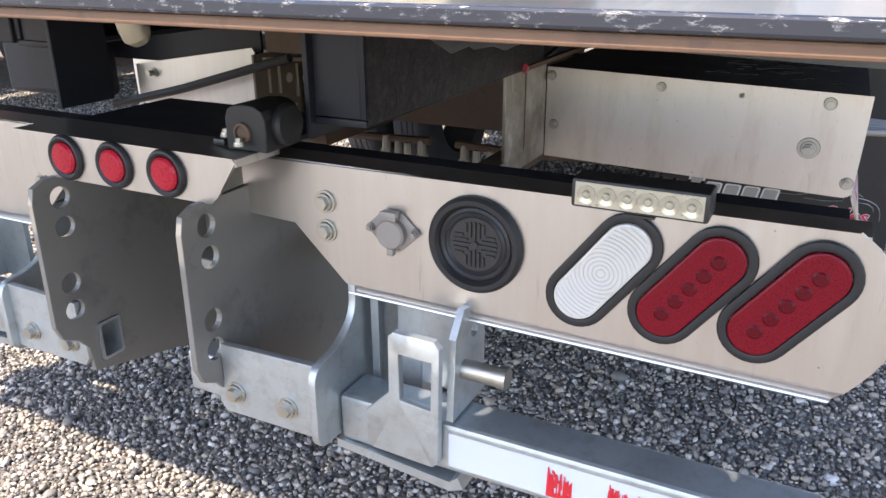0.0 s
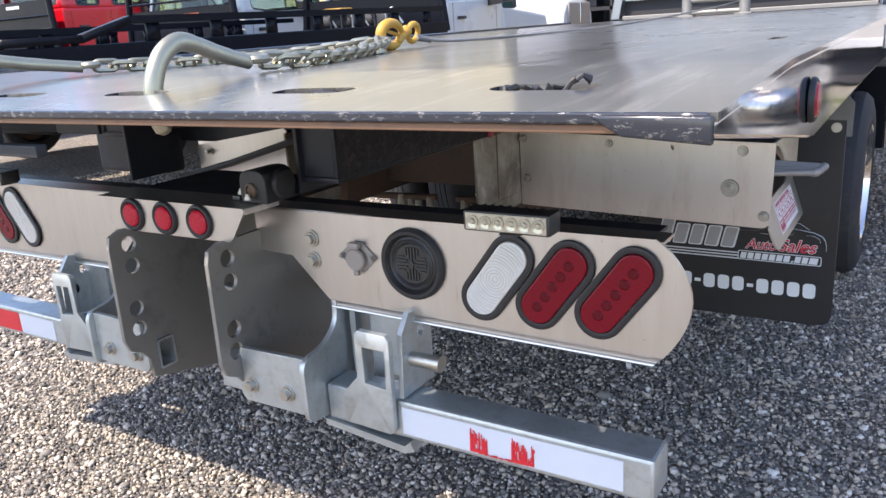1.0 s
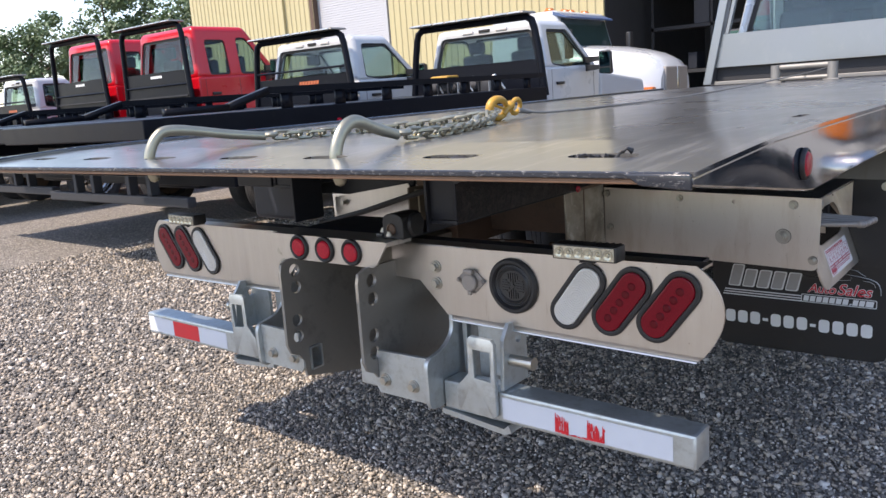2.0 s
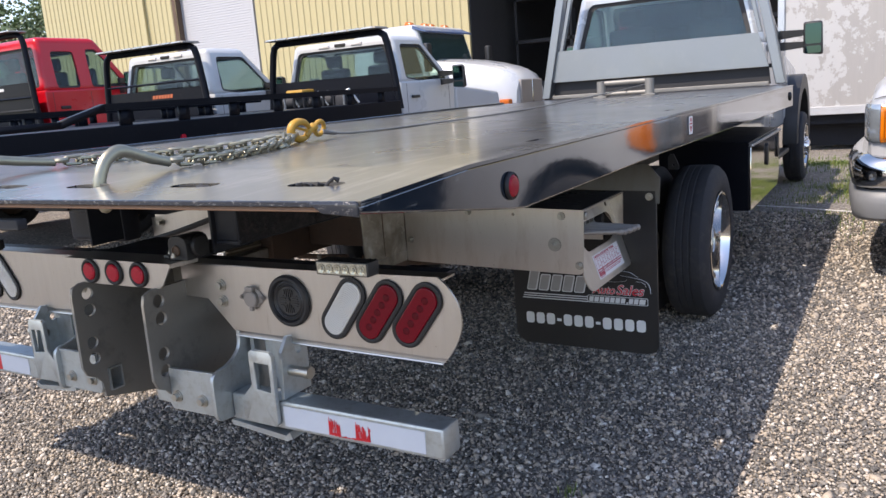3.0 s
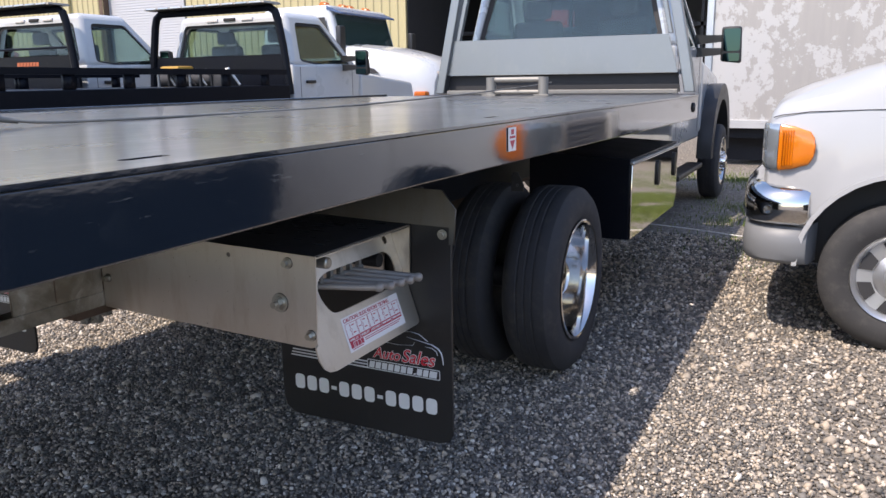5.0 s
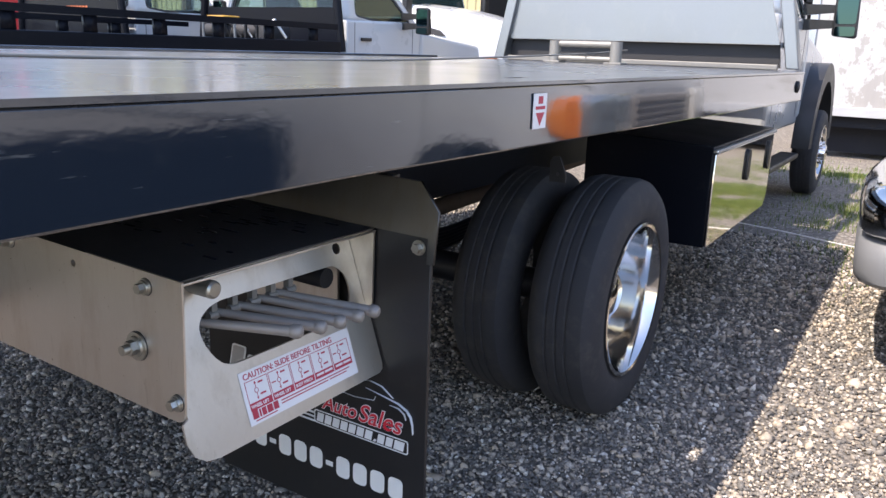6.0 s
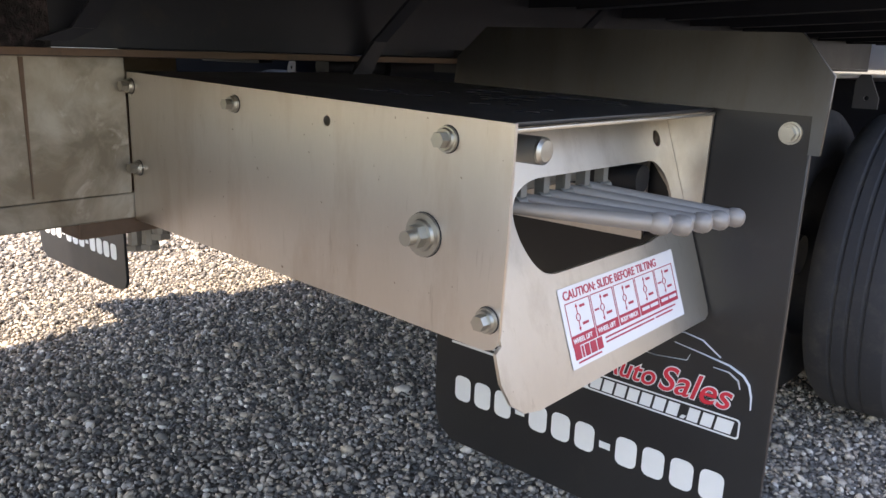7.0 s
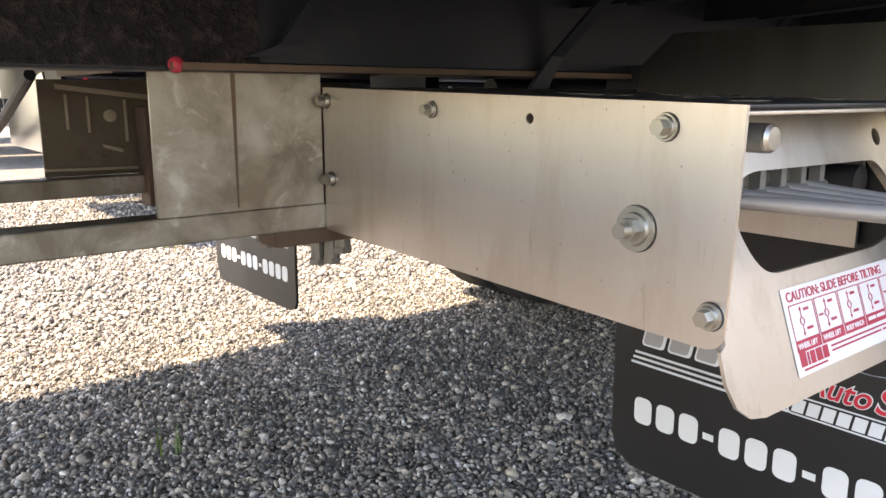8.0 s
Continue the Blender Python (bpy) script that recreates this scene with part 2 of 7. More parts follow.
def rail_paint():
    """Gloss navy-black paint with long scratches, dull smudges and bare-metal streaks at the tail, partly wear, partly
    a painted grazing sheen.
    """
    m, nt, b = nodes_of("worn_rail_paint")
    v, along = coords(nt), coords(nt, (1, 0.05, 1))
    sep = nt.nodes.new("ShaderNodeSeparateXYZ")
    nt.links.new(v, sep.inputs[0])
    tail = nt.nodes.new("ShaderNodeMapRange")
    for k, val in (("From Min", -0.62), ("From Max", -0.28), ("To Min", 0.36), ("To Max", 0.0)):
        tail.inputs[k].default_value = val
    nt.links.new(sep.outputs[1], tail.inputs[0])
    add = nt.nodes.new("ShaderNodeMath")
    nt.links.new(noisy(nt, along, 22, 7, 0.72), add.inputs[0])
    nt.links.new(tail.outputs[0], add.inputs[1])
    streak = nt.nodes.new("ShaderNodeMath")
    nt.links.new(ranged(nt, noisy(nt, coords(nt, (1, 1, 0.18)), 42, 5, 0.7), -0.10, 0.10), streak.inputs[0])
    nt.links.new(add.outputs[0], streak.inputs[1])
    bare = ramp(nt, streak.outputs[0], (0.70, 0), (0.79, 1))
    smudge = ramp(nt, noisy(nt, v, 4.5, 6, 0.65), (0.56, 0), (0.80, 1))
    c = mixed(nt, smudge, (0.011, 0.017, 0.026), (0.030, 0.037, 0.046))
    c = mixed(nt, ramp(nt, noisy(nt, coords(nt, (1, 0.12, 1.6)), 48, 4, 0.75), (0.645, 0), (0.73, 0.7)), c, (0.13, 0.13, 0.125))
    c = mixed(nt, ramp(nt, noisy(nt, coords(nt, (1, 0.35, 1)), 11, 8, 0.8), (0.60, 0), (0.72, 0.35)), c, (0.09, 0.09, 0.088))
    c = mixed(nt, bare, c, (0.56, 0.55, 0.52))
    nt.links.new(c, b.inputs["Base Color"])
    nt.links.new(ranged(nt, bare, 0.0, 0.9), b.inputs["Metallic"])
    nt.links.new(ranged(nt, smudge, 0.075, 0.19), b.inputs["Roughness"])
    b.inputs["Specular IOR Level"].default_value = 0.9
    b.inputs["Coat Weight"].default_value, b.inputs["Coat Roughness"].default_value = 0.7, 0.05
    bumped(nt, b, noisy(nt, coords(nt, (1, 0.6, 1.3)), 5, 5, 0.55), 0.16, 0.009)
    return m


def chipped_paint():
    """Black paint chipped to bare steel in small flakes, for the tail's worn edge."""
    m, nt, b = nodes_of("chipped_black_paint")
    v = coords(nt, (0.4, 1, 1))
    chip = ramp(nt, noisy(nt, v, 150, 6, 0.78), (0.56, 0), (0.66, 1))
    c = mixed(nt, chip, (0.020, 0.023, 0.030), (0.22, 0.21, 0.20))
    nt.links.new(c, b.inputs["Base Color"])
    nt.links.new(ranged(nt, chip, 0.18, 0.45), b.inputs["Roughness"])
    nt.links.new(ranged(nt, chip, 0.0, 0.9), b.inputs["Metallic"])
    bumped(nt, b, chip, 0.2, 0.002)
    return m


def greasy_paint():
    """Thick wrinkled black grease over paint."""
    m, nt, b = nodes_of("wrinkled_grease")
    v = coords(nt)
    w = noisy(nt, v, 45, 6, 0.7)
    nt.links.new(mixed(nt, ramp(nt, w, (0.50, 0), (0.66, 1)), (0.010, 0.009, 0.011), (0.075, 0.055, 0.06)), b.inputs["Base Color"])
    b.inputs["Roughness"].default_value = 0.3
    bumped(nt, b, w, 1.0, 0.04)
    return m


def gravel_bed():
    """Crushed stone too small or far to tell apart: cells of grey, tan and white, with dark joints."""
    m, nt, b = nodes_of("gravel_bed")
    v = coords(nt)
    w = nt.nodes.new("ShaderNodeTexVoronoi")
    w.inputs["Scale"].default_value = 48
    nt.links.new(v, w.inputs["Vector"])
    sep = nt.nodes.new("ShaderNodeSeparateColor")
    nt.links.new(w.outputs["Color"], sep.inputs[0])
    c = ramp(nt, sep.outputs[0], (0.0, (0.07, 0.068, 0.066)), (0.35, (0.165, 0.15, 0.135)), (0.65, (0.27, 0.232, 0.19)), (0.88, (0.37, 0.33, 0.285)), (1.0, (0.55, 0.51, 0.47)))
    c = mixed(nt, ramp(nt, w.outputs["Distance"], (0.25, 0), (0.75, 0.75)), c, (0.075, 0.066, 0.056))
    c = mixed(nt, ranged(nt, noisy(nt, v, 0.35, 5), 0.0, 0.5), c, (0.22, 0.19, 0.155))
    nt.links.new(c, b.inputs["Base Color"])
    b.inputs["Roughness"].default_value = 0.85
    inv = ranged(nt, w.outputs["Distance"], 1, 0)
    bumped(nt, b, inv, 0.9, 0.012)
    return m


def pebble():
    m, nt, b = nodes_of("pebble")
    g = nt.nodes.new("ShaderNodeNewGeometry")
    c = ramp(nt, g.outputs["Random Per Island"], (0.0, (0.05, 0.05, 0.05)), (0.26, (0.13, 0.125, 0.118)), (0.50, (0.25, 0.222, 0.19)), (0.72, (0.46, 0.375, 0.285)), (0.9, (0.54, 0.472, 0.396)), (1.0, (0.70, 0.655, 0.59)))
    v = coords(nt)
    c = mixed(nt, ranged(nt, noisy(nt, v, 160, 4), -0.3, 0.6), c, (0.27, 0.225, 0.175))
    nt.links.new(c, b.inputs["Base Color"])
    b.inputs["Roughness"].default_value = 0.75
    bumped(nt, b, noisy(nt, v, 350, 3), 0.3, 0.001)
    return m


def peeling():
    """White trailer paint peeling off grey sheet in large ragged patches."""
    m, nt, b = nodes_of("peeling_white_paint")
    v = coords(nt, (1, 1, 0.8))
    big = noisy(nt, v, 0.9, 3)
    fine = noisy(nt, v, 5.5, 8, 0.72)
    add = nt.nodes.new("ShaderNodeMath")
    add.operation = "ADD"
    nt.links.new(big, add.inputs[0])
    nt.links.new(fine, add.inputs[1])
    half = nt.nodes.new("ShaderNodeMath")
    half.operation = "MULTIPLY"
    half.inputs[1].default_value = 0.5
    nt.links.new(add.outputs[0], half.inputs[0])
    mask = ramp(nt, half.outputs[0], (0.50, 0), (0.512, 1))
    c = mixed(nt, mask, (0.41, 0.41, 0.41), (0.275, 0.265, 0.253))
    c = mixed(nt, ranged(nt, noisy(nt, coords(nt, (3, 3, 0.3)), 3, 5), 0.0, 0.45), c, (0.45, 0.42, 0.38))
    nt.links.new(c, b.inputs["Base Color"])
    b.inputs["Roughness"].default_value = 0.6
    bumped(nt, b, mask, 0.2, 0.003)
    return m


def leafy(name, lo, hi):
    m, nt, b = nodes_of(name)
    g = nt.nodes.new("ShaderNodeNewGeometry")
    nt.links.new(mixed(nt, g.outputs["Random Per Island"], lo, hi), b.inputs["Base Color"])
    b.inputs["Roughness"].default_value = 0.55
    b.inputs["Subsurface Weight"].default_value = 0.0
    return m


RAIL_PAINT, GALV_RAW = rail_paint(), raw_zinc()
DECK_PAINT, CHIPPED, GREASE, GRAVEL, PEBBLE, PEELING = deck_paint(), chipped_paint(), greasy_paint(), gravel_bed(), pebble(), peeling()
LEAF, GRASS = leafy("leaf", (0.05, 0.085, 0.035), (0.12, 0.18, 0.08)), leafy("grass_blade", (0.05, 0.10, 0.02), (0.19, 0.22, 0.05))
BARK = surface("bark", (0.10, 0.075, 0.055), 0.9, 0, 0.3, 5, 40, 0.4)
YELLOW_METAL = surface("yellow_cladding", (0.43, 0.373, 0.206), 0.5, 0.0, 0.06, 0.6, 20, 0.02, (1, 1, 0.3), dirt=(0.37, 0.31, 0.16), dirt_at=(0.6, 0.9))
ROLL_DOOR = surface("roll_door_paint", (0.40, 0.405, 0.42), 0.5, 0.0, 0.04, 1, 20, 0.02)
LED_FACE = surface("lamp_reflector", (0.50, 0.47, 0.38), 0.3, 0.4, 0.1, 60, 200, 0.1)
LED_LENS = surface("lamp_optic", (0.42, 0.40, 0.31), 0.12, 0.3, 0.25, 90, 300, 0.1, coat=1.0)

# ---------- mesh helpers ----------
def thing(name, at, label, category, group="", kind=""):
    ob = new(name)
    ob.empty_display_size, ob.location = 0.1, at
    return tagged(ob, label, category, group, kind)


def part(name, bm, material, parent=None, label=""):
    """Links a bmesh, given in the world's metres, as one mesh object under a thing or a part."""
    bmesh.ops.recalc_face_normals(bm, faces=bm.faces)
    me = bpy.data.meshes.new(name)
    bm.to_mesh(me)
    bm.free()
    me.shade_smooth()
    me.set_sharp_from_angle(angle=radians(32))
    # broad flat faces between rounded edges keep their own normal
    sizes = sorted(p.area for p in me.polygons)
    broad = max(0.004, 20 * sizes[len(sizes) // 2])
    for p in me.polygons:
        if p.area > broad:
            p.use_smooth = False
    for m in material if isinstance(material, (list, tuple)) else (material,):
        me.materials.append(m)
    ob = new(name, me)
    if parent:
        ob.parent = parent
        ob.matrix_parent_inverse = Matrix.Translation(-parent.location) if parent.type == "EMPTY" else Matrix()
    if label:
        ob["label"] = label
    return ob


def mesh():
    return bmesh.new()


def box(bm, x0, x1, y0, y1, z0, z1, bev=0.0, seg=2):
    vs = [bm.verts.new(p) for p in ((x0, y0, z0), (x1, y0, z0), (x1, y1, z0), (x0, y1, z0), (x0, y0, z1), (x1, y0, z1), (x1, y1, z1), (x0, y1, z1))]
    fs = [bm.faces.new([vs[i] for i in f]) for f in ((3, 2, 1, 0), (4, 5, 6, 7), (0, 1, 5, 4), (1, 2, 6, 5), (2, 3, 7, 6), (3, 0, 4, 7))]
    if bev:
        es = {e for f in fs for e in f.edges}
        bmesh.ops.bevel(bm, geom=list(es), offset=bev, segments=seg, profile=0.5, affect="EDGES")
    return bm


def hull(bm, pts, faces, bev=0.0, seg=2):
    vs = [bm.verts.new(p) for p in pts]
    fs = [bm.faces.new([vs[i] for i in f]) for f in faces]
    if bev:
        bmesh.ops.bevel(bm, geom=list({e for f in fs for e in f.edges}), offset=bev, segments=seg, profile=0.5, affect="EDGES")
    return bm


BOX_FACES = ((3, 2, 1, 0), (4, 5, 6, 7), (0, 1, 5, 4), (1, 2, 6, 5), (2, 3, 7, 6), (3, 0, 4, 7))


def on(axis, a, p, q):
    return {"x": (a, p, q), "y": (p, a, q), "z": (p, q, a)}[axis]


def plate(bm, axis, a0, a1, outer, holes=(), bev=0.0):
    """A flat plate across the axis from a0 to a1, with holes. Outlines are 2D points of the other two axes."""
    edges, vall = [], []
    for loop in (outer, *holes):
        vs = [bm.verts.new(on(axis, a0, p, q)) for p, q in loop]
        vall += vs
        edges += [bm.edges.new((vs[i], vs[(i + 1) % len(vs)])) for i in range(len(vs))]
    if holes:
        got = bmesh.ops.triangle_fill(bm, edges=edges, use_beauty=True, use_dissolve=False)
        faces = [g for g in got["geom"] if isinstance(g, bmesh.types.BMFace)]
    else:
        faces = [bm.faces.new(vall)]
    out = bmesh.ops.extrude_face_region(bm, geom=faces)
    moved = [g for g in out["geom"] if isinstance(g, bmesh.types.BMVert)]
    bmesh.ops.translate(bm, vec=Vector(on(axis, a1 - a0, 0, 0)), verts=moved)
    if bev:
        rim = [e for v in vall + moved for e in v.link_edges if len(e.link_faces) == 2 and e.calc_face_angle(0) > 1.2]
        bmesh.ops.bevel(bm, geom=list(set(rim)), offset=bev, segments=2, profile=0.5, affect="EDGES")
    return bm


def basis(d):
    d = d.normalized()
    u = d.cross(Vector((0, 0, 1)) if abs(d.z) < 0.9 else Vector((1, 0, 0))).normalized()
    return u, d.cross(u)


def rod(bm, p0, p1, r0, r1=None, seg=16, caps=True):
    p0, p1 = Vector(p0), Vector(p1)
    u, w = basis(p1 - p0)
    rings = []
    for p, r in ((p0, r0), (p1, r0 if r1 is None else r1)):
        rings.append([bm.verts.new(p + r * (math.cos(2 * math.pi * i / seg) * u + math.sin(2 * math.pi * i / seg) * w)) for i in range(seg)])
    for i in range(seg):
        j = (i + 1) % seg
        bm.faces.new((rings[0][i], rings[0][j], rings[1][j], rings[1][i]))
    if caps:
        bm.faces.new(rings[0][::-1]), bm.faces.new(rings[1])
    return bm


def lathe(bm, at, axis, profile, seg=32, closed=False, caps=(True, True)):
    """Turns a profile of (along, radius) round an axis through a point."""
    at, d = Vector(at), Vector(axis).normalized()
    u, w = basis(d)
    rings = [[bm.verts.new(at + a * d + r * (math.cos(2 * math.pi * i / seg) * u + math.sin(2 * math.pi * i / seg) * w)) for i in range(seg)] for a, r in profile]
    pairs = list(zip(rings, rings[1:])) + ([(rings[-1], rings[0])] if closed else [])
    for a, b in pairs:
        for i in range(seg):
            j = (i + 1) % seg
            bm.faces.new((a[i], a[j], b[j], b[i]))
    if not closed:
        for ring, cap in zip((rings[0], rings[-1]), caps):
            if cap:
                bm.faces.new(ring)
    return bm


def tube(bm, pts, r, seg=12, closed=False, flat=1.0):
    """A round bar along points; r may be a list."""
    pts = [Vector(p) for p in pts]
    n = len(pts)
    rs = r if isinstance(r, (list, tuple)) else [r] * n
    rings, u = [], None
    for i, p in enumerate(pts):
        a, b = (pts[(i - 1) % n], pts[(i + 1) % n]) if closed else (pts[max(i - 1, 0)], pts[min(i + 1, n - 1)])
        d = (b - a).normalized()
        u = basis(d)[0] if u is None else (u - u.dot(d) * d).normalized()
        w = d.cross(u)
        rings.append([bm.verts.new(p + rs[i] * (math.cos(2 * math.pi * k / seg) * u + flat * math.sin(2 * math.pi * k / seg) * w)) for k in range(seg)])
    for a, b in list(zip(rings, rings[1:])) + ([(rings[-1], rings[0])] if closed else []):
        for k in range(seg):
            j = (k + 1) % seg
            bm.faces.new((a[k], a[j], b[j], b[k]))
    if not closed:
        bm.faces.new(rings[0]), bm.faces.new(rings[-1])
    return bm


def circle(cx, cy, r, n=20):
    return [(cx + r * math.cos(2 * math.pi * i / n), cy + r * math.sin(2 * math.pi * i / n)) for i in range(n)]


def stadium(cx, cy, half, r, lean, n=10):
    """An oval of two half circles; lean: degrees from upright towards +first axis."""
    s, c = math.sin(radians(lean)), math.cos(radians(lean))
    out = []
    for end, a0 in ((1, 0), (-1, 180)):
        for i in range(n + 1):
            a = radians(a0 + 180 * i / n)
            p, q = r * math.cos(a), end * half + r * math.sin(a)
            out.append((cx + p * c + q * s, cy - p * s + q * c))
    return out


def rrect(x0, x1, y0, y1, r, n=4):
    out = []
    for cx, cy, a0 in ((x1 - r, y1 - r, 0), (x0 + r, y1 - r, 90), (x0 + r, y0 + r, 180), (x1 - r, y0 + r, 270)):
        out += [(cx + r * math.cos(radians(a0 + 90 * i / n)), cy + r * math.sin(radians(a0 + 90 * i / n))) for i in range(n + 1)]
    return out


def hexbolt(bm, at, axis, r=0.011, washer=0.019, h=0.009):
    at, d = Vector(at), Vector(axis).normalized()
    rod(bm, at, at + d * 0.0035, washer, seg=20)
    rod(bm, at + d * 0.0035, at + d * 0.007, r * 1.35, r * 1.25, seg=16)
    rod(bm, at + d * 0.007, at + d * (0.007 + h), r, r * 0.97, seg=6)
    return bm


def writing(body, size, origin, right, up, depth=0.0006, squeeze=1.0, grow=0.0):
    """Letters as a bmesh on the plane of right and up, from the lower left corner."""
    cu = bpy.data.curves.new("letters", "FONT")
    cu.body, cu.size, cu.extrude, cu.offset = body, size, depth, grow
    ob = bpy.data.objects.new("letters", cu)
    me = bpy.data.meshes.new_from_object(ob)
    bm = bmesh.new()
    bm.from_mesh(me)
    right, up = Vector(right).normalized(), Vector(up).normalized()
    m = Matrix((right, up, right.cross(up))).transposed().to_4x4()
    bm.transform(Matrix.Translation(origin) @ m @ Matrix.Diagonal((squeeze, 1, 1, 1)))
    bpy.data.objects.remove(ob), bpy.data.curves.remove(cu), bpy.data.meshes.remove(me)
    return bm


def cut_out(bm, cutters, name, material, parent, label=""):
    """Cuts closed shapes out of a closed shape, for good."""
    base = part("shape", bm, material)
    for c in cutters:
        tool = part("cutter", c, material)
        mod = base.modifiers.new("cut", "BOOLEAN")
        mod.object, mod.operation, mod.solver = tool, "DIFFERENCE", "EXACT"
        dg = bpy.context.evaluated_depsgraph_get()
        me = bpy.data.meshes.new_from_object(base.evaluated_get(dg))
        base.modifiers.clear()
        base.data = me
        bpy.data.objects.remove(tool)
    out = bmesh.new()
    out.from_mesh(base.data)
    bpy.data.objects.remove(base)
    return part(name, out, material, parent, label)


def roundpoly(pts, r, n=4):
    """The outline with its corners rounded."""
    out, P = [], [Vector(p) for p in pts]
    for i, p in enumerate(P):
        a, b = (P[i - 1] - p), (P[(i + 1) % len(P)] - p)
        k = min(r, a.length * 0.45, b.length * 0.45)
        u, w = p + a.normalized() * k, p + b.normalized() * k
        for m in range(n + 1):
            q = m / n
            out.append(tuple((1 - q) ** 2 * u + 2 * q * (1 - q) * p + q * q * w))
    return out

# ---------- ground ----------
bm = mesh()
steps = [-400, -120, -40, -14, -6, -3, -1.5, 0, 1.5, 3, 4.5, 6, 8, 11, 16, 24, 60, 160, 400]
grid = [[bm.verts.new((x, y, -0.012 + (0.012 * noise.noise((x * 0.7, y * 0.7, 0)) if abs(x) < 20 and abs(y) < 20 else 0))) for x in steps] for y in steps]
for i in range(len(steps) - 1):
    for j in range(len(steps) - 1):
        bm.faces.new((grid[i][j], grid[i][j + 1], grid[i + 1][j + 1], grid[i + 1][j]))
tagged(part("ground", bm, GRAVEL), "wide lot of grey and tan crushed stone", "ground", kind="structure")

# ---------- the rollback tow truck ----------
MID = -0.045  # the truck's middle line
truck = thing("tow_truck", (MID, 2.8, 0), "black rollback tow truck with a bare flat deck, silver cab", "tow truck")


def flip(x):
    return 2 * MID - x


# -- deck
DX0, DX1, DTAIL, DFRONT, DTOP = -1.385, 1.293, -0.59, 5.42, 1.205
SLOTS = (-1.14, -0.76, -0.38, 0.0, 0.34, 0.72, 1.068)
SLOT_Y = -0.42
bm = mesh()
holes = [stadium(x, SLOT_Y, 0.042, 0.026, 90, 6) for x in SLOTS]
holes += [stadium(sx, y, 0.04, 0.014, 0, 5) for y in (0.42, 1.9, 3.4) for sx in (1.18, -1.27)]
plate(bm, "z", DTOP - 0.008, DTOP, [(DX0, DTAIL + 0.004), (DX1 + 0.006, DTAIL + 0.004), (DX1 + 0.006, DFRONT), (DX0, DFRONT)], holes)
bmesh.ops.bisect_plane(bm, geom=bm.verts[:] + bm.edges[:] + bm.faces[:], plane_co=(0, -0.2, 0), plane_no=(0, 1, 0))
for v in bm.verts:
    v.co.z -= max(0, -0.2 - v.co.y) * 0.044
bm.normal_update()
for f in bm.faces:
    f.material_index = 1 if abs(f.normal.x) > 0.9 else 0
deck = part("deck", bm, (DECK_PAINT, RAIL_PAINT), truck, "flat black steel deck, scuffed grey")
# sloped tail lip with its worn edge
bm = mesh()
box(bm, DX0, DX1, DTAIL - 0.002, DTAIL + 0.0035, 1.1775, 1.1885)
bmesh.ops.bevel(bm, geom=list(bm.edges), offset=0.0022, segments=2, profile=0.5, affect="EDGES")
part("tail_lip", bm, CHIPPED, deck, "black tail lip chipped to bare steel")
bm = mesh()
box(bm, DX0 + 0.02, DX1 - 0.02, DTAIL + 0.003, DTAIL + 0.08, 1.1685, 1.177, 0.002)
part("wear_bar", bm, RUST_BAR, deck, "rusty wear bar under the tail")
# thicker corners of the tail, rusty below
for s in (-1, 1):
    xa, xb = sorted((DX1 + 0.004, DX1 - 0.105)) if s > 0 else (DX0, DX0 + 0.105)
    inner = xa if s > 0 else xb
    bm = box(mesh(), xa, xb, DTAIL - 0.004, DTAIL + 0.004, 1.161, 1.186)
    for v in bm.verts:  # tapers into the lip
        if abs(v.co.x - inner) < 0.001 and v.co.z < 1.17:
            v.co.x, v.co.z = v.co.x + s * 0.03, v.co.z + 0.006
    bmesh.ops.bevel(bm, geom=list(bm.edges), offset=0.003, segments=3, profile=0.5, affect="EDGES")
    part("tail_corner", bm, CHIPPED, deck, "thick black corner of the tail lip")
# side rails, tapering to the tail
for s, x0, x1 in ((-1, DX0, DX0 + 0.05), (1, DX1 - 0.05, DX1)):
    bm = mesh()
    top = DTOP - 0.0085 if s > 0 else DTOP + 0.015
    plate(bm, "x", x0, x1 + (0.002 if s > 0 else 0), [(DTAIL + 0.005, 1.166), (0.02, 1.074), (0.08, 1.068), (1.2, 1.07), (DFRONT, 1.036), (DFRONT, top), (-0.2, top), (DTAIL + 0.005, top - 0.017)], bev=0.004)
    if s > 0:  # the web leans out a little at its foot
        for v in bm.verts:
            if v.co.x > x0 + 0.025:
                v.co.x += 0.012 * (top - v.co.z)
    rail = part("side_rail", bm, RAIL_PAINT, deck, "glossy black side rail")
    rail.data.shade_flat()
# cross members and long sills underneath
for y in (-0.50, -0.16, 0.15, 0.62, 1.09, 1.56, 2.03, 2.5, 2.97, 3.44, 3.91, 4.38, 4.85):
    bm = mesh()
    low = 1.165 if y < 0 else 1.15 if y < 1 else 1.09
    plate(bm, "y", y, y + 0.006, [(DX0 + 0.06, 1.186), (DX1 - 0.06, 1.186), (DX1 - 0.06, max(low, 1.12)), (0.5, low), (-0.6, low), (DX0 + 0.06, max(low, 1.12))])
    if y > 0:
        box(bm, DX0 + 0.06, DX1 - 0.06, y, y + 0.045, 1.187, 1.1955)
    if y > 1:
        hull(bm, [(0.5, y, 1.085), (1.22, y, 1.115), (1.22, y + 0.05, 1.115), (0.5, y + 0.05, 1.085), (0.5, y, 1.09), (1.22, y, 1.12), (1.22, y + 0.05, 1.12), (0.5, y + 0.05, 1.09)], BOX_FACES)
    part("cross_member", bm, BLACK_DULL, deck)
SILL = 0.36
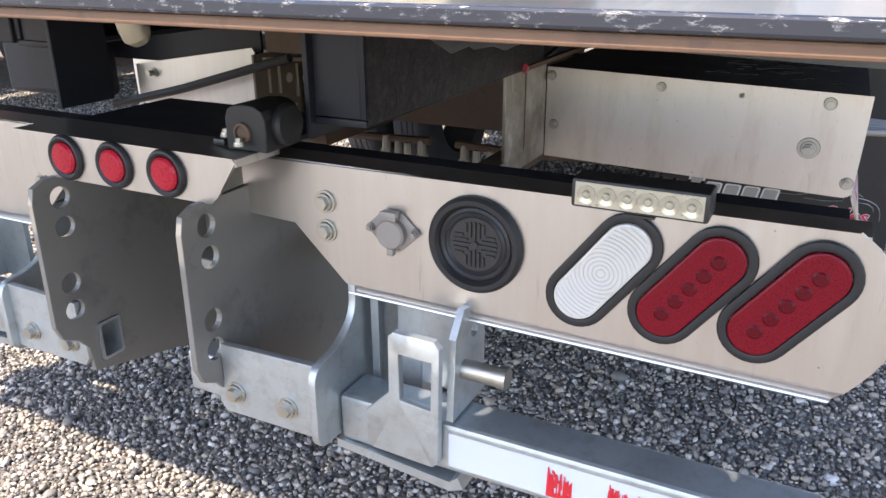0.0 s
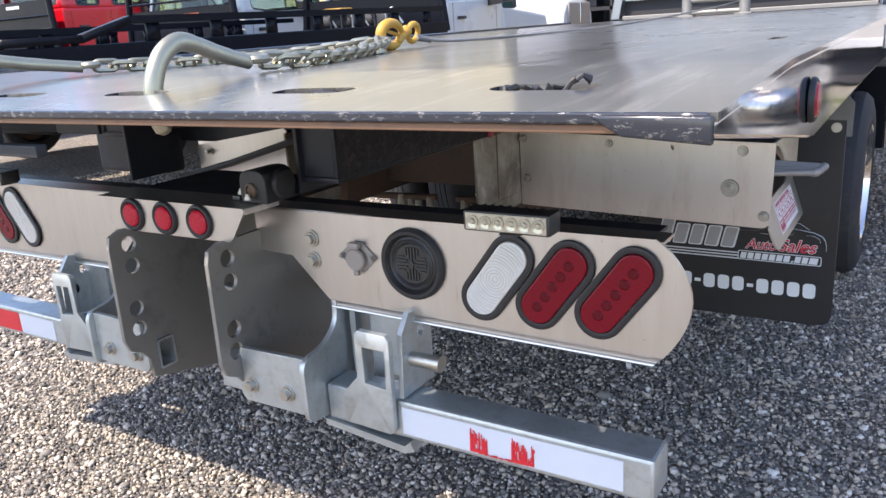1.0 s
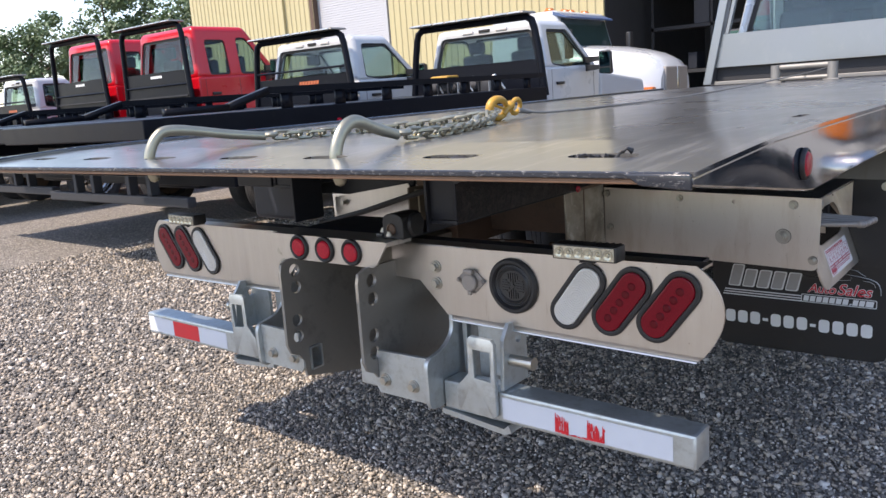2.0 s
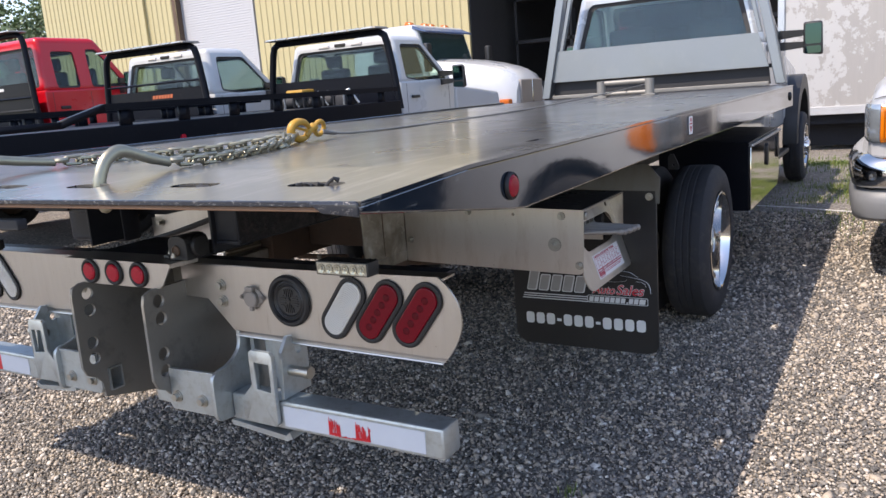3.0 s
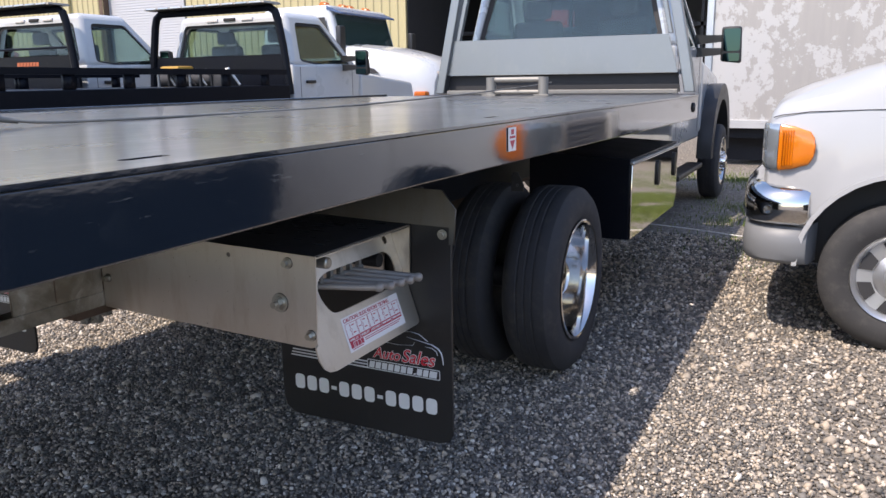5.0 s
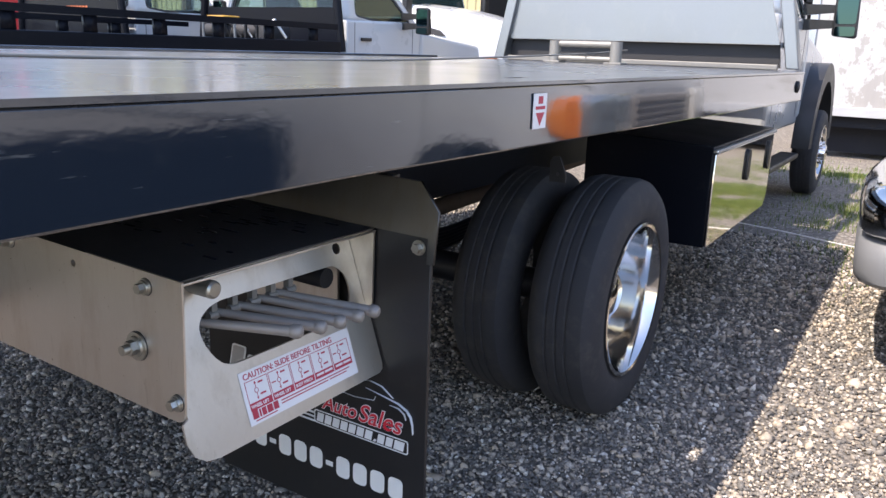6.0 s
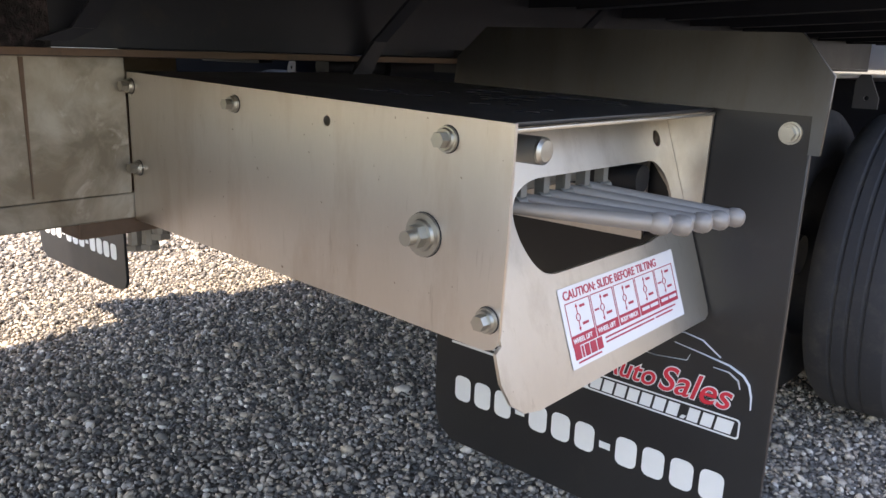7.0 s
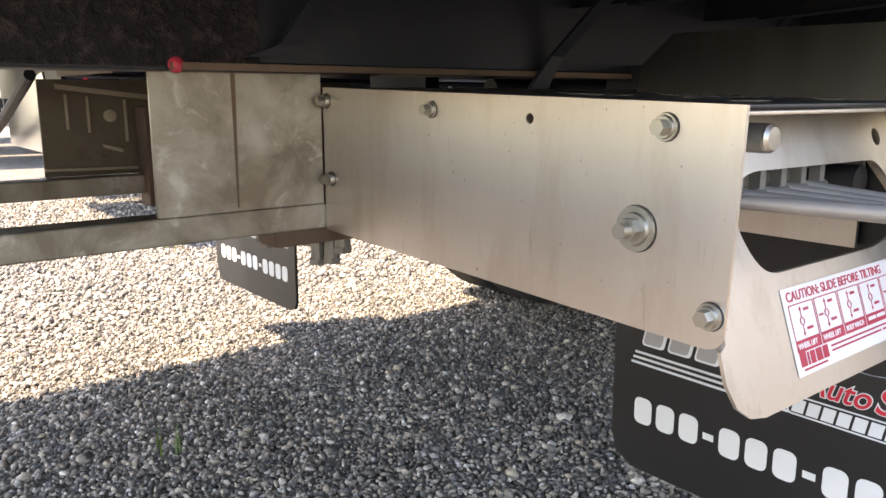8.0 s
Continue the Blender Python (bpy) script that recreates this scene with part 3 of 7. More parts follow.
for x in (SILL, flip(SILL)):
    s = 1 if x > 0 else -1
    bm, low = mesh(), 0.95 if s > 0 else 1.04
    box(bm, *sorted((x, x - s * 0.012)), 0.04, DFRONT - 0.05, low + 0.013, 1.194, 0.002)
    box(bm, *sorted((x, x - s * 0.10)), 0.04, DFRONT - 0.05, low, low + 0.012, 0.002)
    box(bm, *sorted((x - s * 0.013, x - s * 0.10)), 0.045, 0.055, 0.963, 1.15)
    part("long_sill", bm, BLACK_DULL, deck)
    bm = box(mesh(), *sorted((x - s * 0.101, x - s * 0.111)), 0.03, 0.16, 0.925, 1.15, 0.002)
    part("end_post", bm, BLACK_DULL, deck)
    bm = box(mesh(), *sorted((x + s * 0.0008, x + s * 0.004)), 0.042, 0.86, low + 0.005, 1.188)
    part("grease_coat", bm, GREASE, deck, "wrinkled black grease on the sill")
    # rusty flange strip; its paler tan also stands for the light it catches
    bm = box(mesh(), *sorted((x + 0.001 * s, x + 0.011 * s)), 0.72, 3.2, low + 0.001, low + 0.012, 0.001)
    part("lit_sill_edge", bm, RUST, deck)
bm = mesh()
for y, z, r in ((0.73, 0.958, 0.012),):
    lathe(bm, (SILL + 0.004, y, z), (1, 0, 0), [(0, r), (0.004, r * 0.9), (0.008, r * 0.5), (0.009, 0.001)], 12)
part("grease_blob", bm, INK_RED, deck, "red grease oozing from the sill")
# black box added to fill the dark gap beside the left sill
part("dark_fill_box", box(mesh(), flip(SILL) - 0.20, flip(SILL) - 0.006, 0.035, 0.6, 1.045, 1.147, 0.004), BLACK_DULL, deck)
# hangers between sill and deck
for y in (0.83, 1.42, 2.1):
    bm = mesh()
    low = 0.925 if y > 1 else 0.972
    hull(bm, [(0.372, y, low), (0.382, y, low), (0.382, y + 0.05, low), (0.372, y + 0.05, low), (0.382, y + 0.05, 0.99), (0.392, y + 0.05, 0.99), (0.392, y + 0.085, 0.99), (0.382, y + 0.085, 0.99)], BOX_FACES)
    hull(bm, [(0.382, y + 0.05, 0.9905), (0.392, y + 0.05, 0.9905), (0.392, y + 0.085, 0.9905), (0.382, y + 0.085, 0.9905), (0.52, y + 0.12, 1.16), (0.53, y + 0.12, 1.16), (0.53, y + 0.155, 1.16), (0.52, y + 0.155, 1.16)], BOX_FACES)
    part("gusset_strap", bm, BLACK_DULL, deck)


def round_lamp(at, axis, r, lens_r, lens_mat, parent):
    at, d = Vector(at), Vector(axis).normalized()
    part("grommet", lathe(mesh(), at, d, [(0, r), (0.004, r), (0.008, r * 0.93), (0.009, r * 0.85), (0.006, lens_r * 1.06), (0.0, lens_r * 1.06)], 36), RUBBER, parent, "black rubber grommet")
    part("lens", lathe(mesh(), at, d, [(0, lens_r), (0.008, lens_r), (0.0115, lens_r * 0.85), (0.0125, lens_r * 0.4), (0.0128, 0.001)], 32), lens_mat, parent)


round_lamp((DX1 + 0.0045, -0.005, 1.133), (1, 0, 0), 0.033, 0.026, RED_MARKER, rail)
round_lamp((DX1 + 0.0045, 5.22, 1.122), (1, 0, 0), 0.034, 0.025, RUBBER, rail)
bm = plate(mesh(), "x", DX1 + 0.0045, DX1 + 0.0068, [(1.755, 1.104), (1.818, 1.104), (1.818, 1.179), (1.755, 1.179)])
part("warning_sticker", bm, PAPER, deck, "small white and red warning sticker")
bm = plate(mesh(), "x", DX1 + 0.0068, DX1 + 0.0074, [(1.787, 1.11), (1.808, 1.138), (1.766, 1.138)])
plate(bm, "x", DX1 + 0.0068, DX1 + 0.0074, [(1.764, 1.145), (1.810, 1.145), (1.810, 1.152), (1.764, 1.152)])
plate(bm, "x", DX1 + 0.0068, DX1 + 0.0074, [(1.776, 1.157), (1.798, 1.157), (1.798, 1.173), (1.776, 1.173)])
part("sticker_print", bm, INK_RED, deck)
# torn pad in one slot
rng = random.Random(6)
bm = tube(mesh(), [(1.018 + 0.0055 * i, SLOT_Y + rng.uniform(-0.010, 0.006), DTOP - 0.020 + rng.uniform(0, 0.014) + (0.010 if i > 14 else 0)) for i in range(20)], [rng.uniform(0.002, 0.007) for i in range(20)], 6, flat=0.6)
part("torn_pad", bm, RUBBER, deck, "torn black rubber pad")
# second pad, added under this slot to keep sun off the cross bar
bm = tube(mesh(), [(0.655 + 0.0065 * i, SLOT_Y + rng.uniform(-0.006, 0.004), DTOP - 0.040 + rng.uniform(0, 0.008) + (0.004 if 8 < i < 13 else 0)) for i in range(21)], [rng.uniform(0.020, 0.030) for i in range(21)], 8, flat=0.22)
part("torn_pad", bm, RUBBER, deck, "torn black rubber pad")
# pull roller at the deck's front
bm = mesh()
for x in (-0.29, 0.15):
    rod(bm, (x, 5.30, DTOP), (x, 5.30, DTOP + 0.145), 0.04, seg=18)
    box(bm, x - 0.06, x + 0.06, 5.24, 5.36, DTOP, DTOP + 0.012, 0.002)
rod(bm, (-0.29, 5.30, DTOP + 0.125), (0.15, 5.30, DTOP + 0.125), 0.022, seg=16)
rod(bm, (-0.29, 5.30, DTOP + 0.03), (0.15, 5.30, DTOP + 0.03), 0.018, seg=16)
part("cable_guide", bm, STEEL_PLATE, deck, "galvanised roller guide for the winch cable")

# -- tail lamp plates (wings) and middle plate
def wing(sign):
    fx = (lambda x: x) if sign > 0 else flip
    pts = [(0.13, 0.892), (0.13, 0.79), (0.235, 0.786), (0.333, 0.692), (1.06, 0.682)]
    pts += [(1.137 - (0.048 + 0.012 * k / 12) * ((k - 6) / 6) ** 2 - 0.004 * (k > 11), 0.684 + 0.217 * k / 12) for k in range(13)] + [(1.07, 0.9)]
    bm = plate(mesh(), "y", 0.0, 0.006, [(fx(x), z) for x, z in pts])
    xa, xb = sorted((fx(0.13), fx(1.085)))
    box(bm, xa, xb, 0.0065, 0.07, 0.889, 0.895)
    w = part("tail_plate", bm, STAINLESS, truck, "brushed stainless tail plate with a rounded end")
    # rolled lower edge: turned in, then out to a thin bead
    bm = mesh()
    profile = [(-0.0004, 0.0010), (0.0030, -0.0070), (0.0036, -0.0120), (-0.0012, -0.0135), (-0.0022, -0.0160), (-0.0010, -0.0180), (0.0066, -0.0150), (0.0064, 0.0010)]
    ends_ = [[bm.verts.new((fx(px_ + kx * dz), dy, pz + dz)) for dy, dz in profile] for px_, pz, kx in ((0.338, 0.692, 0.0), (1.088, 0.6835, 1.0))]
    for k in range(8):
        bm.faces.new((ends_[0][k], ends_[0][(k + 1) % 8], ends_[1][(k + 1) % 8], ends_[1][k]))
    bm.faces.new(ends_[0]), bm.faces.new(ends_[1])
    bmesh.ops.recalc_face_normals(bm, faces=bm.faces[:])
    part("rolled_edge", bm, STAINLESS, w).data.shade_flat()
    bm = mesh()
    xa, xb = sorted((fx(0.14), fx(1.06)))
    box(bm, xa, xb, 0.071, 0.115, 0.889, 0.895)
    box(bm, *sorted((fx(0.14), fx(0.90))), 0.11, 0.116, 0.80, 0.889)
    part("rear_flange", bm, BLACK_DULL, w)
    for i, (x, m) in enumerate(((0.766, CLEAR_LENS), (0.886, RED_LENS), (1.006, RED_LENS))):
        lean = 37 * sign
        x, z = fx(x), 0.795
        bm = plate(mesh(), "y", -0.008, -0.0002, stadium(x, z, 0.055, 0.0475, lean, 14), [stadium(x, z, 0.055, 0.0345, lean, 14)], 0.003)
        part("grommet", bm, RUBBER, w, "black rubber grommet")
        bm = plate(mesh(), "y", -0.0105, -0.0002, stadium(x, z, 0.055, 0.034, lean, 14), bev=0.0035)
        part("lens", bm, m, w, "clear ribbed reversing lens" if i == 0 else "dark red stop and tail lens")
        if i:
            bm = mesh()
            s, c = math.sin(radians(lean)), math.cos(radians(lean))
            for k in range(5):
                d = (k - 2) * 0.027
                rod(bm, (x + d * s, -0.0098, z + d * c), (x + d * s, -0.0125, z + d * c), 0.0115, 0.0075, seg=14)
            part("lens_optic", bm, RED_OPTIC, w)
        else:
            bm = mesh()
            s, c = math.sin(radians(lean)), math.cos(radians(lean))
            for k in range(1, 16):
                R, run = 0.0062 * k, []
                for i in range(73):
                    g = radians(5 * i)
                    p, q = R * math.cos(g), R * math.sin(g)
                    inside = abs(p) < 0.0305 and (abs(q) < 0.055 or math.hypot(p, abs(q) - 0.055) < 0.0305)
                    if inside:
                        run.append((x + p * c + q * s, -0.0104, z - p * s + q * c))
                    if (not inside or i == 72) and len(run) > 2:
                        tube(bm, run, 0.0012, 4)
                    if not inside:
                        run = []
            part("lens_pattern", bm, CLEAR_LENS, w)
    for z in (0.832, 0.782):
        part("bolt", hexbolt(mesh(), (fx(0.30), 0, z), (0, -1, 0), 0.012, 0.02), ZINC_BOLT, w)
    return w


right_wing, left_wing = wing(1), wing(-1)
# horn speaker in a round grommet
bm = lathe(mesh(), (0.571, 0, 0.803), (0, -1, 0), [(0, 0.077), (0.008, 0.0765), (0.013, 0.071), (0.013, 0.064), (0.006, 0.059), (0, 0.059)], 48)
part("grommet", bm, RUBBER, right_wing, "black rubber grommet")
bm = lathe(mesh(), (0.571, 0, 0.803), (0, -1, 0), [(0, 0.058), (0.006, 0.058), (0.008, 0.054), (0.005, 0.050), (0.008, 0.046), (0.004, 0.042), (0.0035, 0.001)], 48)
alarm = part("reversing_alarm", bm, PLASTIC, right_wing, "black plastic alarm with a slotted grille")
for k in range(-4, 5):
    c, far = 0.0072 * k, 0.036 * math.sqrt(1 - (k / 5.2) ** 2)
    near = abs(c) + 0.004
    if far - near < 0.004:
        continue
    for sgn in (-1, 1):
        lo, hi = sorted((sgn * near, sgn * far))
        part("grille_bar", box(mesh(), 0.571 + c - 0.0017, 0.571 + c + 0.0017, -0.0068, -0.003, 0.803 + lo, 0.803 + hi), PLASTIC, alarm)
        part("grille_bar", box(mesh(), 0.571 + lo, 0.571 + hi, -0.0068, -0.003, 0.803 + c - 0.0017, 0.803 + c + 0.0017), PLASTIC, alarm)
part("grille_boss", rod(mesh(), (0.571, -0.003, 0.803), (0.571, -0.0075, 0.803), 0.006, seg=16), PLASTIC, alarm)
# socket with a sprung cap
bm = plate(mesh(), "y", -0.004, -0.0002, [(0.429 + 0.05, 0.804), (0.429 + 0.018, 0.804 + 0.03), (0.429 - 0.018, 0.804 + 0.03), (0.429 - 0.05, 0.804), (0.429 - 0.018, 0.804 - 0.03), (0.429 + 0.018, 0.804 - 0.03)], bev=0.001)
lathe(bm, (0.429, -0.004, 0.80), (0, -1, 0), [(0, 0.025), (0.011, 0.025), (0.014, 0.022), (0.014, 0.001)], 28)
box(bm, 0.429 - 0.014, 0.429 + 0.014, -0.02, -0.004, 0.824, 0.838, 0.002)
rod(bm, (0.429 - 0.016, -0.014, 0.833), (0.429 + 0.016, -0.014, 0.833), 0.004, seg=8)
box(bm, 0.429 - 0.006, 0.429 + 0.006, -0.017, -0.006, 0.764, 0.776, 0.002)
for s in (-1, 1):
    hexbolt(bm, (0.429 + s * 0.04, -0.004, 0.804), (0, -1, 0), 0.0045, 0.0075, 0.003)
part("trailer_socket", bm, CAST, right_wing, "grey cast trailer socket with its cap shut")
# work lamp on the wing
def work_lamp(x0, x1, w):
    bm = box(mesh(), x0, x1, -0.058, -0.008, 0.903, 0.942, 0.004)
    for k in range(9):
        box(bm, x0 + 0.012 + k * 0.0175, x0 + 0.017 + k * 0.0175, -0.008, 0.006, 0.906, 0.94)
    rod(bm, ((x0 + x1) / 2, -0.03, 0.89), ((x0 + x1) / 2, -0.03, 0.905), 0.006, seg=10)
    box(bm, (x0 + x1) / 2 - 0.02, (x0 + x1) / 2 + 0.02, -0.045, 0.02, 0.8955, 0.8985)
    part("work_lamp", bm, PLASTIC, w, "black six-lens work lamp")
    bm = box(mesh(), x0 + 0.006, x1 - 0.006, -0.0595, -0.0582, 0.907, 0.938)
    part("lamp_face", bm, LED_FACE, w)
    for k in range(6):
        bm = mesh()
        lathe(bm, (x0 + 0.021 + k * (x1 - x0 - 0.042) / 5, -0.0596, 0.9225), (0, -1, 0), [(0, 0.0125), (0.002, 0.0125), (0.0005, 0.006), (0.003, 0.004), (0.0035, 0.0008)], 16)
        part("lamp_lens", bm, LED_LENS, w)


work_lamp(0.731, 0.905, right_wing)
work_lamp(flip(0.905), flip(0.731), left_wing)

bm = plate(mesh(), "y", -0.108, -0.102, [(MID - 0.2, 0.838), (MID + 0.2, 0.838), (MID + 0.215, 0.85), (MID + 0.258, 0.912), (MID + 0.252, 0.918), (MID - 0.252, 0.918), (MID - 0.258, 0.912), (MID - 0.215, 0.85)])
box(bm, MID - 0.255, MID + 0.255, -0.1015, 0.0, 0.9115, 0.9175)
for s in (-1, 1):
    x = MID + s * 0.256
    hull(bm, [(x - 0.003, -0.106, 0.905), (x + 0.003, -0.106, 0.905), (x + 0.003, -0.001, 0.903), (x - 0.003, -0.001, 0.903), (x - 0.003, -0.106, 0.917), (x + 0.003, -0.106, 0.917), (x + 0.003, -0.001, 0.917), (x - 0.003, -0.001, 0.917)], BOX_FACES)
middle = part("middle_plate", bm, STAINLESS, truck, "brushed stainless lamp plate with bent sides")
for k in (-1, 0, 1):
    round_lamp((MID - 0.005 + k * 0.118, -0.108, 0.879), (0, -1, 0), 0.041, 0.028, RED_ROUND, middle)
bm = box(mesh(), MID - 0.24, MID + 0.24, 0.001, 0.26, 0.906, 0.914)
part("step_plate", bm, BLACK_DULL, middle)
# bearing block on the plate
bm = plate(mesh(), "y", -0.06, 0.03, [(0.158, 0.9185), (0.238, 0.9185), (0.238, 0.970), (0.232, 0.984), (0.218, 0.991), (0.200, 0.993), (0.178, 0.991), (0.164, 0.984), (0.158, 0.970)], bev=0.003)
block = part("bearing_block", bm, RUBBER, middle, "black arched bearing block")
bm = lathe(mesh(), (0.193, -0.0605, 0.948), (0, -1, 0), [(0, 0.017), (0.004, 0.016), (0.005, 0.012), (0.001, 0.011), (0.0005, 0.001)], 20)
part("port", bm, RUST, block, "round port in the block")
bm = lathe(mesh(), (0.2385, -0.012, 0.957), (1, 0, 0), [(0, 0.034), (0.008, 0.034), (0.014, 0.03), (0.015, 0.001)], 28)
part("end_cap", bm, RUBBER, block)
for x in (0.139,):
    bm = box(mesh(), x - 0.021, x + 0.004 if x < 0.2 else x + 0.02, -0.05, -0.012, 0.9185, 0.930, 0.003)
    part("foot", bm, PLASTIC, block)
for p in ((0.130, -0.03), (0.196, -0.075)):
    part("bolt", hexbolt(mesh(), (*p, 0.9305 if p[0] < 0.2 else 0.9185), (0, 0, 1), 0.006, 0.009, 0.006), ZINC_BOLT, block)

# -- wheel lift: two holed plates, brackets and cross bar
for x0 in (-0.225, 0.122):
    bm = plate(mesh(), "x", x0 + 0.006, x0 + 0.018,
               [(-0.165, 0.80), (-0.158, 0.828), (-0.13, 0.84), (0.30, 0.84), (0.30, 0.40), (0.16, 0.375), (-0.10, 0.437), (-0.106, 0.49), (-0.125, 0.515), (-0.155, 0.53), (-0.168, 0.56)],
               [circle(-0.108, 0.80, 0.020), circle(-0.108, 0.744, 0.020), circle(-0.118, 0.634, 0.020), circle(-0.12, 0.58, 0.020), rrect(-0.082, -0.028, 0.450, 0.532, 0.006)], 0.0015)
    hp = part("holed_plate", bm, STEEL_PLATE, truck, "thick steel plate with a row of holes")
    hp.data.shade_flat()
    part("square_sleeve", plate(mesh(), "x", x0 - 0.09, x0 + 0.022, rrect(-0.0815, -0.0285, 0.4505, 0.5315, 0.006), [rrect(-0.0755, -0.0345, 0.4565, 0.5255, 0.004)]), GALV, hp, "welded square sleeve")
bm = box(mesh(), -0.205, 0.12, 0.24, 0.252, 0.45, 0.84)
part("back_plate", bm, STEEL_PLATE, truck)
bm = box(mesh(), -0.03, 0.06, 0.0, 0.24, 0.62, 0.68, 0.006)
part("lift_beam", bm, STEEL_PLATE, truck)


def lift_arm(sign):
    fx = (lambda x: x) if sign > 0 else (lambda x: -0.08 - x)

    def bx(b, x0, x1, *rest, **k):
        box(b, *sorted((fx(x0), fx(x1))), *rest, **k)

    bm = plate(mesh(), "y", -0.112, -0.098, [(fx(a), b) for a, b in ((0.141, 0.585), (0.141, 0.515), (0.128, 0.50), (0.128, 0.468), (0.14, 0.452), (0.335, 0.452), (0.335, 0.59))], bev=0.001)
    arm = part("lift_bracket", bm, GALV, truck, "galvanised bracket and arm")
    for x in (0.168, 0.279):
        part("bolt", hexbolt(mesh(), (fx(x), -0.112, 0.497), (0, -1, 0), 0.0125, 0.02, 0.01), ZINC_BOLT, arm)
    bm = plate(mesh(), "x", *sorted((fx(0.335), fx(0.349))), roundpoly([(-0.128, 0.440), (0.06, 0.435), (0.20, 0.50), (0.20, 0.72), (0.0, 0.72), (0.0, 0.640), (-0.05, 0.602), (-0.128, 0.592)], 0.03), bev=0.0015)
    part("gusset", bm, GALV, arm)
    # square bar with a flange at its end
    bm = mesh()
    end = 1.097 if sign > 0 else -0.08 + 1.25
    bx(bm, 0.35, end, -0.064, 0.02, 0.428, 0.516, bev=0.008)
    part("cross_bar", bm, GALV, arm, "galvanised square cross bar")
    bm = plate(mesh(), "y", -0.082, -0.067, [(fx(a), b) for a, b in ((0.415, 0.455), (0.425, 0.445), (0.535, 0.44), (0.546, 0.45), (0.549, 0.655), (0.54, 0.667), (0.47, 0.669), (0.46, 0.66), (0.458, 0.56), (0.415, 0.515))], [[(fx(a), b) for a, b in ((0.478, 0.632), (0.535, 0.63), (0.533, 0.545), (0.478, 0.55))]], 0.002)
    part("eye_plate", bm, GALV, arm, "galvanised plate with a square eye")
    bm = plate(mesh(), "x", *sorted((fx(0.55), fx(0.562))), [(-0.06, 0.52), (0.06, 0.52), (0.06, 0.69), (-0.02, 0.70), (-0.05, 0.66)], [circle(0.02, 0.65, 0.014, 12)])
    bx(bm, 0.46, 0.56, 0.03, 0.042, 0.52, 0.70)
    part("side_lug", bm, GALV, arm)
    bm = mesh()
    rod(bm, (fx(0.55), -0.02, 0.597), (fx(0.635), -0.02, 0.597), 0.016, seg=18)
    rod(bm, (fx(0.622), -0.02, 0.597), (fx(0.637), -0.02, 0.597), 0.018, seg=18)
    part("pin", bm, ZINC_BOLT, arm, "bright steel pin")
    bm = mesh()
    pts = [(0.345, 0.415), (0.56, 0.395), (0.585, 0.405), (0.575, 0.425), (0.56, 0.412), (0.345, 0.43)]
    plate(bm, "y", -0.07, 0.0, [(fx(a), b) for a, b in pts])
    part("foot", bm, GALV, arm)
    bm = mesh()
    bx(bm, 0.36, 0.375, 0.03, 0.05, 0.50, 0.70)
    bx(bm, 0.40, 0.45, 0.05, 0.11, 0.43, 0.72, bev=0.004)
    part("upright", bm, GALV, arm)
    # reflective tape
    if sign > 0:
        bm = box(mesh(), 0.557, 1.04, -0.0652, -0.0642, 0.440, 0.502)
        part("tape", bm, TAPE_WHITE, arm, "white reflective tape")
        bm = mesh()
        rng = random.Random(4)
        def scrap(x, z, w, h, d):
            hull(bm, [(x, -0.0655 - d, z), (x + w, -0.0655 - d, z + rng.uniform(-0.002, 0.002)), (x + w * rng.uniform(0.6, 1.0), -0.0655 - d, z + h), (x + w * rng.uniform(0, 0.3), -0.0655 - d, z + h * rng.uniform(0.8, 1.0))], ((0, 1, 2, 3),))

        for c, wide in ((0.722, 0.036), (0.815, 0.046)):
            for k in range(46):
                u = rng.random() ** 1.5
                h = rng.uniform(0.004, 0.020) if rng.random() < 0.6 else rng.uniform(0.02, 0.045)
                z = 0.4425 + max(0.0, rng.uniform(-0.02, 0.053 - h)) * (1 - 0.3 * u)
                scrap(c + wide * u, z, rng.uniform(0.0015, 0.006), h, 0.00004 * k)
            scrap(c, 0.4425, 0.007, 0.050, 0.002)
            scrap(c + 0.004, 0.4425, wide, 0.008, 0.0019)
        for k in range(16):
            scrap(0.74 + 0.006 * k, 0.4415, 0.009, rng.uniform(0.002, 0.005), 0.0016)
        part("tape_remnant", bm, TAPE_RED, arm, "torn remnants of red tape")["kind"] = "stuff"
    else:
        for x0, x1, m in ((-1.24, -1.058, TAPE_WHITE), (-1.058, -0.881, TAPE_RED), (-0.881, -0.70, TAPE_WHITE)):
            part("tape", box(mesh(), x0 + 0.0005, x1 - 0.0005, -0.0652, -0.0642, 0.440, 0.502), m, arm)


lift_arm(1), lift_arm(-1)

